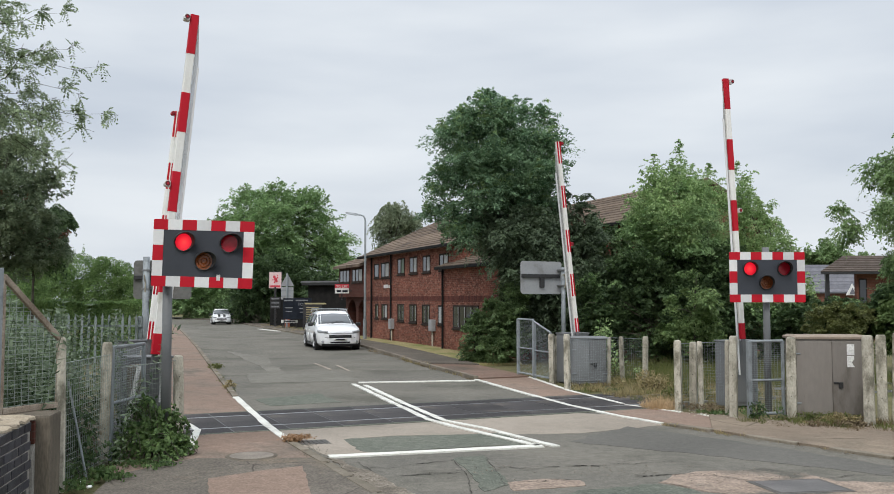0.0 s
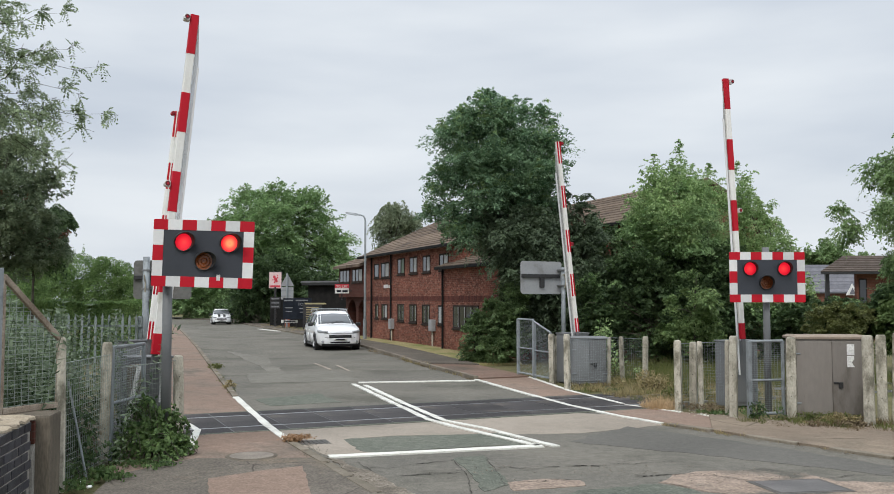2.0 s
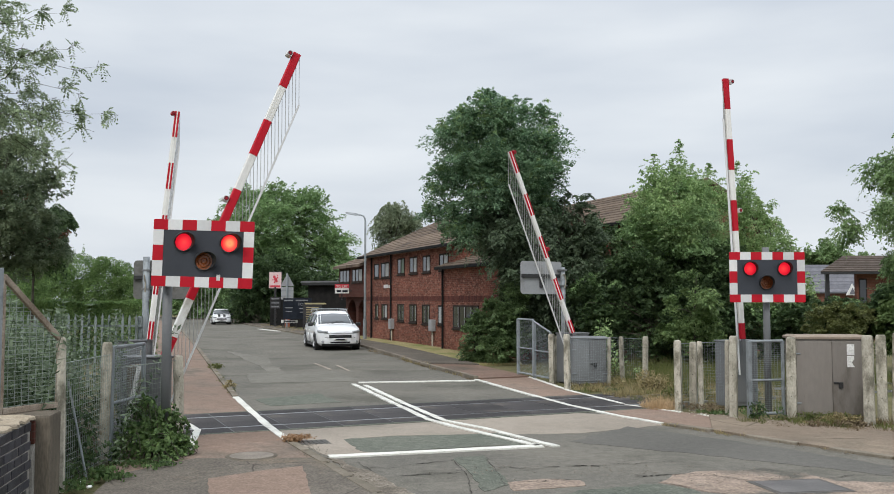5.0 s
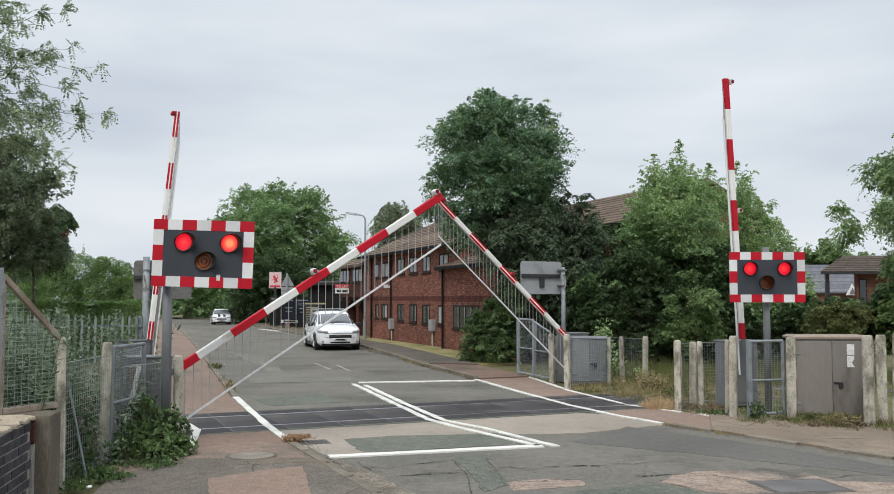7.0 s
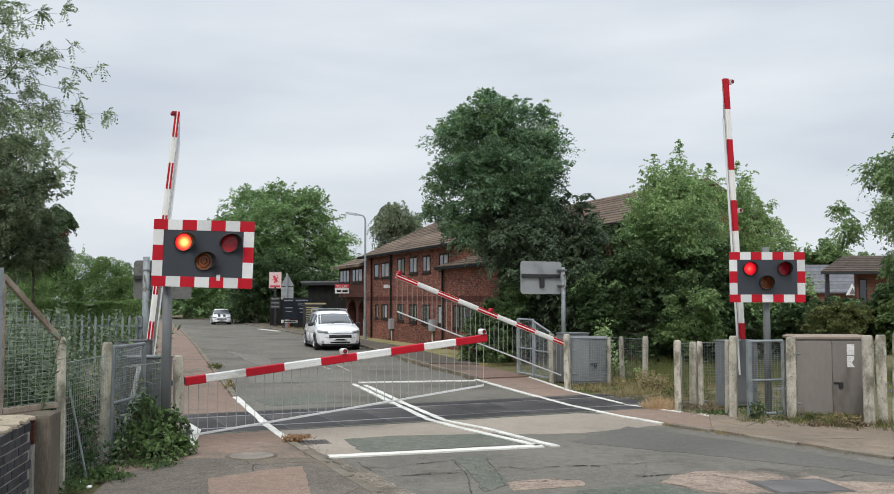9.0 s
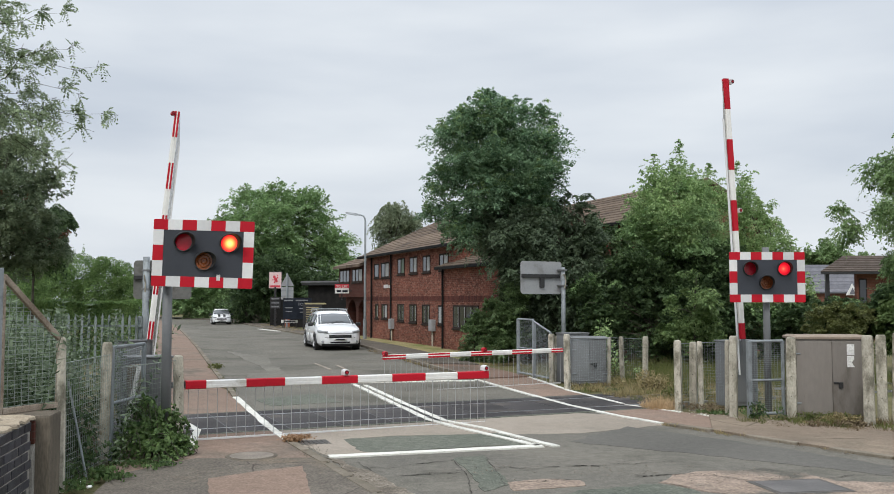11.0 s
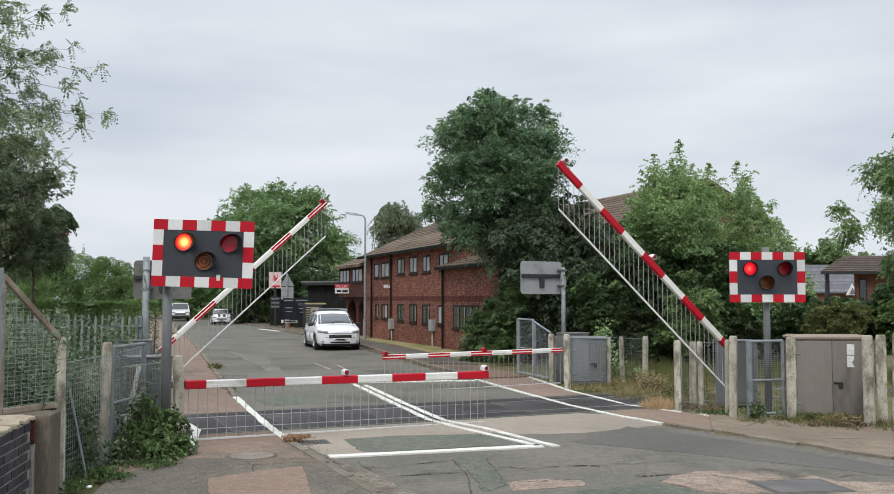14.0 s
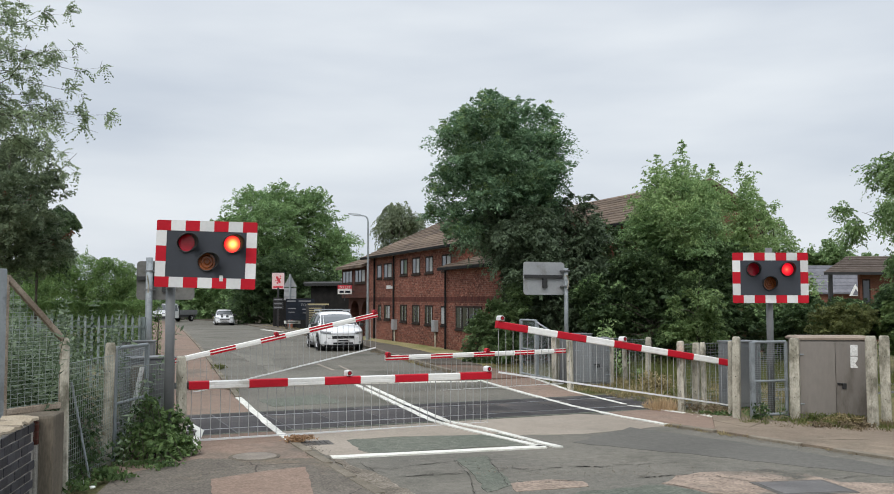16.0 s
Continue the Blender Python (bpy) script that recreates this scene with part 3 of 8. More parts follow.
def tree(name, root, lobes, count, size, leaf, label, depth=1.2, trunk=0.2, top=None, seed=1, category="tree", spray=0.42, per=34, kind="", shoots=0, long=2.1, twig_share=0.05, rise=0.5, droop=0.3, shoot_long=1.0, tip=None, fill=0.16, bare=0.0, leaders=()):
    x, y = root
    zs = [l[1] for l in lobes]
    top = top or (x, y, min(zs) + 0.6 * (max(zs) - min(zs)))
    t = thing(name, pose(x, y, 0), label, category, kind=kind)
    (pts, ways, faces), twigs, young = crown_points(lobes, count, depth, y, seed, spray, per, rise, droop, fill, shoots, shoot_long, bare)
    if leaders:
        # slender upright leaders, feathered down to the crown
        rng = np.random.default_rng(seed + 7)
        more = [young]
        for lx, z0, z1 in leaders:
            ly = y + rng.uniform(-0.4, 0.4)
            for _ in range(int((z1 - z0) * 42)):
                sj = rng.random() ** 0.8
                a, u = rng.uniform(0, 2 * np.pi), np.linspace(0.1, 1, 8)
                reach = (0.5 * (1 - sj) + 0.1) * rng.uniform(0.6, 1.1)
                frond = np.array([lx + 0.05 * math.sin(sj * 5), ly, z0 + (z1 - z0) * sj]) + np.stack([np.cos(a) * u, np.sin(a) * u, 0.55 * u - 0.5 * u ** 2], 1) * reach
                more.append(frond + rng.normal(size=(8, 3)) * 0.06 * reach)
        young = np.concatenate(more)
    keep = pts[:, 2] > 0.03
    home = np.array([x, y, 0])
    crown = leaf_mesh("crown", pts[keep] - home, size, leaf, long=long, seed=seed, ways=ways[keep], faces=faces[keep])
    crown.parent = t
    # some trees get paler shoot leaves, which also paint in sky-lit crown tips
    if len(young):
        tips = leaf_mesh("shoot_leaves", young - home, size * 0.85, tip or leaf, up=1.0, long=long * 1.15, seed=seed + 100)
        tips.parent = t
        tagged(tips, "young leaves on the shoots, paler in some crowns as if sky-lit")
    here = [(l[0] - x, l[1], l[2]) for l in lobes]
    bm = limb_mesh(bmesh.new(), (0, 0, -0.05), here, 0, trunk, depth, seed, (top[0] - x, top[1] - y, top[2]), twigs - home, twig_share)
    part("trunk", bm, bark, t)
    return t

# ---- ground, road, crossing ----
TRACK_DIR = Vector((0.915, 0.404))
TRACK_MID = Vector((-0.88, 16.95))
g_bm = bmesh.new()
slab(g_bm, [(-900, -300), (900, -300), (900, 1500), (-900, 1500)], -0.5, -0.03)
ground = tagged(link("ground", g_bm, soil_grass), "dry grass and earth reaching to the horizon", "ground", kind="structure")

kerb_left = [(8.0, -15.0), (3.4, -1.0), (1.2, 4.6), (-0.76, 9.98), (-2.36, 13.66), (-4.51, 19.6), (-6.49, 25.85), (-11.13, 40.7), (-16.4, 57.0), (-21.9, 73.4), (-29.5, 93.3), (-46.0, 116.0)]
kerb_right = [(30.0, -10.0), (12.5, 5.5), (8.3, 9.4), (5.87, 12.12), (5.06, 13.29), (4.21, 14.59), (3.63, 15.37), (2.42, 18.05), (0.76, 23.86), (-0.8, 29.18), (-3.56, 39.78), (-7.5, 51.0), (-11.84, 62.5), (-15.8, 73.0), (-21.5, 88.0), (-38.0, 110.0)]
flat("road", kerb_left + kerb_right[::-1], -0.2, 0.0, asphalt, "worn grey asphalt road over the level crossing", "road")


def offset(line, d):
    out = []
    for k, p in enumerate(line):
        a, b = Vector(line[max(k - 1, 0)]), Vector(line[min(k + 1, len(line) - 1)])
        n = Vector((-(b - a).y, (b - a).x)).normalized()
        out.append(tuple(Vector(p) + n * d))
    return out


left_out = offset(kerb_left, 2.25)
near_out = offset(kerb_left, 3.1)
flat("pavement_1", kerb_left[:4] + [(-1.7, 12.15)] + [(-3.29, 12.12), (-3.95, 10.96)] + near_out[:4][::-1], -0.2, 0.016, pave_dark, "dark patched asphalt pavement beside the fence", "pavement")
flat("pavement_6", [(-1.7, 12.15), (-2.36, 13.66), left_out[4], (-4.45, 12.33), (-3.95, 10.96), (-3.29, 12.12)], -0.2, 0.010, pave_red, "red-brown asphalt footway before the railway", "pavement")
flat("pavement_2", kerb_left[4:] + left_out[4:][::-1], -0.2, 0.010, pave_red, "red-brown asphalt pavement along the road", "pavement")
back_right = [(34.0, -5.0), (15.0, 9.2), (10.5, 12.6), (7.6, 14.6), (5.6, 15.9), (4.71, 16.56), (4.31, 17.14), (3.56, 18.44), (2.82, 21.06), (2.19, 24.55), (1.0, 28.6), (-1.0, 36.0), (-2.2, 40.2), (-6.2, 51.5), (-10.4, 63.0), (-14.3, 73.6), (-20.0, 88.6), (-36.5, 110.6)]
flat("pavement_3", kerb_right[:6] + back_right[:6][::-1], -0.2, 0.035, pave_grey, "worn grey-brown asphalt pavement by the cabinets", "pavement")
flat("pavement_4", kerb_right[5:9] + back_right[5:10][::-1], -0.2, 0.012, pave_red, "red-brown asphalt footway across the railway", "pavement")
flat("pavement_7", kerb_right[8:10] + back_right[9:11][::-1], -0.2, 0.045, pave_ramp, "red-brown asphalt footway rising to the pavement", "pavement")
flat("pavement_5", kerb_right[9:] + back_right[10:][::-1], -0.2, 0.08, pave_mid, "grey-brown asphalt pavement beside the brick building", "pavement")
flat("lawn", [(0.9, 29.2), (-1.0, 36.1), (-2.2, 40.3), (-6.0, 51.0), (-4.6, 51.3), (0.1, 38.0), (2.4, 32.0), (2.4, 29.5)], -0.2, 0.045, lawn, "strip of dry yellowing lawn before the brick building", "lawn")


def kerb_run(name, line, start, stop, z, label):
    """Kerb stones of 0.9 m along a line, each its own piece."""
    holder = thing(name, Matrix.Identity(4), label, "kerb", kind="structure")
    bm = box(bmesh.new(), -0.445, 0.445, -0.065, 0.065, -0.2, 0.0, 0.012)
    me = bpy.data.meshes.new("kerb_stone")
    bm.to_mesh(me)
    bm.free()
    me.materials.append(kerb_mat)
    rng = random.Random(7)
    run = 0.0
    for a, b in zip(line[start:stop], line[start + 1:stop + 1]):
        a, b = Vector(a), Vector(b)
        d = b - a
        for k in range(max(1, int(d.length / 0.9))):
            p = a + d.normalized() * (0.45 + k * d.length / max(1, int(d.length / 0.9)))
            piece("kerb_stone", me, holder, pose(p.x, p.y, z + rng.uniform(-0.006, 0.006), 0, 0, math.degrees(math.atan2(d.y, d.x)) + rng.uniform(-0.7, 0.7)))


kerb_run("kerb_left_near", kerb_left, 2, 4, 0.026, "worn stone kerb of the pavement")
kerb_run("kerb_left_far", kerb_left, 5, 9, 0.05, "stone kerb with weeds in its joint")
kerb_run("kerb_right_near", kerb_right, 2, 6, 0.045, "low worn kerb edge with dry grass")
kerb_run("kerb_right_far", kerb_right, 8, 13, 0.1, "stone kerb of the far pavement")

# worn patches and repairs, laid on the road


def ragged(pts, seed, amount=0.05):
    """The same outline with crumbled edges."""
    r = random.Random(seed)
    out = []
    for a, b in zip(pts, pts[1:] + pts[:1]):
        a, b = Vector(a), Vector(b)
        n = max(2, int((b - a).length / 0.14))
        side = Vector((-(b - a).y, (b - a).x)).normalized()
        drift = 0.0
        for k in range(n):
            drift = drift * 0.6 + r.uniform(-amount, amount)
            out.append(tuple(a.lerp(b, k / n) + side * (drift if k else 0.0)))
    return out


flat("pale_asphalt", ragged([(-2.41, 13.71), (-3.57, 14.28), (-0.81, 15.58), (2.27, 16.97), (3.16, 16.64), (3.61, 15.30), (2.01, 14.40), (-0.74, 14.16), (-1.49, 13.82), (-0.96, 12.56), (-1.60, 12.38)], 1, 0.03), -0.1, 0.004, asphalt_pale, "pale worn asphalt before the crossing panels", "road patch")
flat("asphalt_patch", ragged([(-1.54, 13.77), (-0.73, 14.11), (0.86, 14.40), (1.29, 13.34), (-1.13, 12.65)], 2, 0.04), -0.1, 0.006, asphalt_dark, "dark square repair in the road", "road patch")
flat("asphalt_patch", ragged([(0.12, 12.24), (0.50, 12.38), (0.70, 10.46), (0.41, 10.09), (0.28, 11.14)], 3, 0.04), -0.1, 0.005, asphalt_dark, "greenish dark repair strip in the road", "road patch")
flat("asphalt_patch", ragged([(2.42, 10.57), (2.70, 11.05), (3.03, 11.24), (3.57, 11.28), (3.91, 11.47), (4.30, 11.16), (4.49, 10.63), (5.18, 10.57), (5.3, 9.6), (4.6, 9.5), (3.6, 9.6), (2.84, 10.06)], 4, 0.03), -0.1, 0.005, asphalt_pink, "pinkish worn patch of road surface", "road patch")
flat("asphalt_patch", ragged([(0.69, 10.57), (0.95, 10.72), (1.32, 10.77), (1.54, 10.7), (1.56, 10.4), (1.13, 10.24), (0.73, 10.12)], 14, 0.04), -0.1, 0.0055, asphalt_pink, "small pinkish worn patch of road surface", "road patch")
flat("asphalt_patch", ragged([(1.62, 10.2), (2.38, 10.5), (2.75, 10.05), (2.6, 9.4), (1.3, 9.2), (1.2, 9.9)], 15, 0.08), -0.1, 0.0045, asphalt_dark, "dark rough patch of road surface", "road patch")
flat("asphalt_patch", ragged([(-5.97, 29.18), (-5.33, 28.69), (-4.41, 25.46), (-4.89, 25.09)], 5, 0.04), -0.1, 0.0065, asphalt_mid, "small pale repair in the road", "road patch")
flat("asphalt_patch", ragged([(-8.99, 37.16), (-6.35, 32.53), (-5.51, 29.18), (-6.06, 29.18)], 6, 0.04), -0.1, 0.006, asphalt_mid, "small pale repair in the road", "road patch")
flat("asphalt_patch", ragged([(-5.68, 25.85), (-3.24, 26.87), (-2.10, 23.53), (-4.89, 22.90)], 7, 0.04), -0.1, 0.005, asphalt_mid, "faint pale repair in the road", "road patch")
flat("asphalt_patch", ragged([(-3.99, 19.27), (-2.84, 20.43), (-2.14, 18.74), (-3.51, 18.05)], 8, 0.04), -0.1, 0.005, asphalt_dark, "dark repair beside the crossing deck", "road patch")
flat("asphalt_patch", ragged([(2.97, 15.17), (4.32, 13.55), (5.61, 11.58), (5.30, 10.96), (3.55, 12.33), (1.81, 13.55)], 9, 0.04), -0.1, 0.005, asphalt_smooth, "smooth dark lengthwise repair in the road", "road patch")
flat("pavement_patch", ragged([(-2.77, 10.72), (-2.19, 11.28), (-1.80, 11.51), (-1.45, 9.86), (-2.48, 9.59)], 10, 0.014), -0.1, 0.021, pave_red, "reddish repair in the grey pavement", "pavement patch")
flat("gravel_edge", ragged([(-1.59, 12.16), (-1.36, 11.99), (-0.85, 11.06), (-0.33, 9.92), (-0.68, 9.81), (-1.02, 10.72)], 12, 0.05), -0.1, 0.012, gravel_edge, "broken gravelly strip of asphalt beside the kerb", "road patch")

# railway: rubber panels, two rails
ACROSS = Vector((-TRACK_DIR.y, TRACK_DIR.x))


def on_track(along, side, z=0.0):
    p = TRACK_MID + TRACK_DIR * along + ACROSS * side
    return Vector((p.x, p.y, z))


panels = thing("crossing_deck", Matrix.Identity(4), "dark rubber panels of the level crossing deck", "crossing deck", kind="structure")
track_turn = math.degrees(math.atan2(TRACK_DIR.y, TRACK_DIR.x))
for side, half in ((-1.02, 0.24), (0.0, 0.66), (1.0, 0.23)):
    bm = box(bmesh.new(), -0.436, 0.436, -half, half, -0.1, 0.0, 0.003)
    me = bpy.data.meshes.new("panel")
    bm.to_mesh(me)
    bm.free()
    me.materials.append(rubber)
    for k in range(12):
        along = -4.6 + 0.9 * k
        p = on_track(along, side)
        piece("panel", me, panels, pose(p.x, p.y, 0.016, 0, 0, track_turn))
flat("deck_bed", strip([on_track(-5.05, -0.02).to_2d(), on_track(5.75, -0.02).to_2d()], 1.24), -0.1, 0.0125, black, "dark bed below the crossing panels", "crossing deck")
for side in (-0.7175, 0.7175):
    rail = bmesh.new()
    slab(rail, strip([on_track(-14, side).to_2d(), on_track(30, side).to_2d()], 0.033), -0.14, 0.014)
    tagged(link("rail", rail, steel_rail), "steel running rail worn bright on top", "rail", "crossing rails", "structure")
for side in (-1.3, 1.26):
    flat("deck_edge", strip([on_track(-4.9, side).to_2d(), on_track(5.6, side).to_2d()], 0.05), -0.1, 0.014, asphalt_dark, "dark edge strip of the crossing deck", "crossing deck")

# white lines


def line(pts, width, label="worn white road marking line", z=0.021):
    fine = []
    r = random.Random(label + str(len(pts)) + str(round(pts[0][0], 2)))
    for a, b in zip(pts, pts[1:]):
        a, b = Vector(a), Vector(b)
        n = max(1, int((b - a).length / 0.22))
        fine += [a.lerp(b, k / n) for k in range(n)]
    fine.append(Vector(pts[-1]))
    left, right = [], []
    for k, p in enumerate(fine):
        d = (fine[min(k + 1, len(fine) - 1)] - fine[max(k - 1, 0)]).normalized()
        n = Vector((-d.y, d.x))
        left.append(tuple(p + n * (width * 0.46 + r.uniform(-0.012, 0.01))))
        right.append(tuple(p - n * (width * 0.46 + r.uniform(-0.012, 0.01))))
    return flat("road_marking", left + right[::-1], -0.05, z, line_white, label, "road marking")


line([(-1.57, 12.24), (-0.19, 12.65), (1.35, 13.13)], 0.2, "thick white stop line across the lane")
line([(-2.22, 22.97), (0.70, 23.53)], 0.2, "white stop line across the far lane")
line([(-2.30, 22.59), (-1.07, 18.44), (-0.32, 15.95), (0.15, 15.03), (1.31, 13.13)], 0.13, "double white centre line")
line([(-1.99, 22.30), (-0.81, 18.24), (-0.06, 15.87), (0.61, 14.90), (1.55, 13.08)], 0.13, "double white centre line")
line([(-4.51, 19.60), (-3.65, 17.14), (-2.95, 15.17), (-2.34, 13.60)], 0.14, "white line along the edge of the footway", 0.022)
line([(0.76, 23.86), (1.57, 20.93), (2.42, 18.05), (3.04, 16.56), (3.64, 15.44)], 0.13, "white line along the edge of the carriageway", 0.02)
line([(2.18, 24.72), (2.80, 20.93), (3.51, 18.34)], 0.12, "white line along the back of the footway", 0.02)
line([(3.53, 18.15), (3.90, 17.68), (4.32, 16.97)], 0.12, "white line along the back of the footway", 0.02)
line([(4.58, 16.72), (4.69, 16.40)], 0.12, "white line along the back of the footway", 0.02)
line([(-4.36, 15.44), (-3.96, 14.65), (-3.59, 12.79)], 0.13, "white bent line at the end of the footway", 0.02)
flat("road_marking", strip([(-4.32, 29.95), (-3.46, 27.30)], 0.05), -0.05, 0.009, asphalt_pale, "worn faint centre line dash", "road marking")
flat("road_marking", strip([(-3.52, 29.18), (-2.87, 26.87)], 0.04), -0.05, 0.009, asphalt_pale, "worn faint centre line dash", "road marking")
line([(-13.06, 63.72), (-10.85, 59.26)], 0.3, "white give way line by the kerb")


# cracks, ironwork
crack_mat = mat("open_crack", (0.025, 0.023, 0.02), (0.055, 0.05, 0.043), rough=0.95)


def crack(p0, p1, width, seed, wander=0.035):
    """A ragged crack of uneven width that forks and thins out at its ends."""
    r = random.Random(seed)
    bm = bmesh.new()

    def run(a, b, wide, stray):
        n = max(5, int((b - a).length / 0.035))
        side = Vector((-(b - a).y, (b - a).x)).normalized()
        mid, off = [], 0.0
        for k in range(n + 1):
            off = off * 0.9 + r.uniform(-stray, stray) * 0.8
            mid.append(a.lerp(b, k / n) + side * (off + r.uniform(-0.006, 0.006)))
        swell = [wide * min(1.0, 4 * k / n, 4 * (n - k) / n) * (0.25 + 0.75 * abs(math.sin(k * 0.21 + seed)) ** 2) for k in range(n + 1)]
        up = [m + side * (0.002 + v * r.uniform(0.05, 0.5)) for m, v in zip(mid, swell)]
        down = [m - side * (0.002 + v * r.uniform(0.05, 0.5)) for m, v in zip(mid, swell)]
        for k in range(n):
            if r.random() < 0.07:
                continue
            bm.faces.new([bm.verts.new((*q, 0.0075)) for q in (up[k], up[k + 1], down[k + 1], down[k])])
        return mid

    a, b = Vector(p0), Vector(p1)
    mid = run(a, b, width * 0.75, wander)
    for _ in range(max(1, int((b - a).length * 2.2))):
        m = r.choice(mid[2:-2])
        turn = r.uniform(0.35, 0.9) * r.choice((-1, 1))
        way = (b - a).normalized() * r.choice((-1, 1))
        way.rotate(Matrix.Rotation(turn, 2))
        run(m, m + way * r.uniform(0.1, 0.32), width * 0.25, 0.012)
    bmesh.ops.recalc_face_normals(bm, faces=bm.faces)
    for f in bm.faces:
        if f.normal.z < 0:
            f.normal_flip()
    return tagged(link("road_crack", bm, crack_mat), "dark crooked crack in the asphalt", "road crack", kind="structure")


for k, (p, q, w) in enumerate([((0.62, 11.47), (1.25, 11.52), 0.05), ((1.2, 11.52), (2.01, 11.67), 0.1), ((2.01, 11.67), (3.11, 11.96), 0.035), ((-0.65, 10.98), (0.2, 11.13), 0.085), ((-1.09, 11.43), (-0.61, 11.55), 0.05), ((-0.61, 11.55), (0.08, 12.04), 0.05), ((2.19, 10.91), (2.87, 11.05), 0.11), ((0.69, 10.6), (1.56, 10.78), 0.045), ((0.05, 12.1), (0.25, 10.8), 0.014), ((0.25, 10.8), (0.28, 9.8), 0.016), ((0.5, 12.3), (0.66, 10.4), 0.014), ((-1.15, 11.9), (-0.75, 10.9), 0.02), ((2.45, 10.6), (2.85, 10.05), 0.02), ((2.75, 11.1), (3.6, 10.7), 0.03), (((-1.07, 10.62)), ((-0.52, 9.98)), 0.03), (((3.33, 10.46)), ((5.30, 11.06)), 0.03), (((-2.81, 12.33)), ((-3.31, 12.07)), 0.03), (((-3.53, 14.11)), ((-2.37, 13.50)), 0.025), (((-5.50, 20.43)), ((-4.87, 20.43)), 0.04), (((-7.05, 25.85)), ((-6.52, 25.85)), 0.05)]):
    crack(p, q, w, 60 + k, 0.012 if w < 0.03 else 0.035)

lid_grey = mat("worn_pale_lid", (0.21, 0.185, 0.155), (0.29, 0.255, 0.215), scale=6, fine=60, rough=0.8, bump=0.4, grain=0.25)
cover = thing("manhole_cover", pose(-2.6, 12.28, 0.012), "round worn pale manhole cover in the pavement", "manhole cover")
part("frame", tube(bmesh.new(), (0, 0, -0.05), (0, 0, 0.006), 0.34, seg=32), concrete_dark, cover)
part("lid", tube(bmesh.new(), (0, 0, -0.05), (0, 0, 0.012), 0.29, seg=32), lid_grey, cover, "worn pale lid")
hatch_steel = mat("worn_grey_steel_lid", (0.085, 0.08, 0.076), (0.13, 0.122, 0.115), scale=2, fine=50, rough=0.6, bump=0.4, grain=0.25)
hatch = thing("iron_hatch", pose(3.95, 10.35, 0.006, 0, 0, 10), "dark rectangular iron cover in the road", "manhole cover")
part("frame", box(bmesh.new(), -0.46, 0.46, -0.36, 0.36, -0.05, 0.003, 0.004), iron, hatch)
part("lid", box(bmesh.new(), -0.4, 0.4, -0.3, 0.3, -0.05, 0.008, 0.006), hatch_steel, hatch)
gully = thing("gully_grate", pose(-1.97, 13.5, 0.0, 0, 0, 20), "iron gully grate at the kerb", "gully grate")
part("frame", box(bmesh.new(), -0.24, 0.24, -0.2, 0.2, -0.05, 0.006, 0.004), iron, gully)
for k in range(6):
    part("bar", box(bmesh.new(), -0.2 + 0.07 * k, -0.165 + 0.07 * k, -0.17, 0.17, -0.02, 0.012, 0.003), iron, gully)

# ---- barriers ----
BOOM_END, RODS, ROD_LONG = 0.47, 36, 0.742


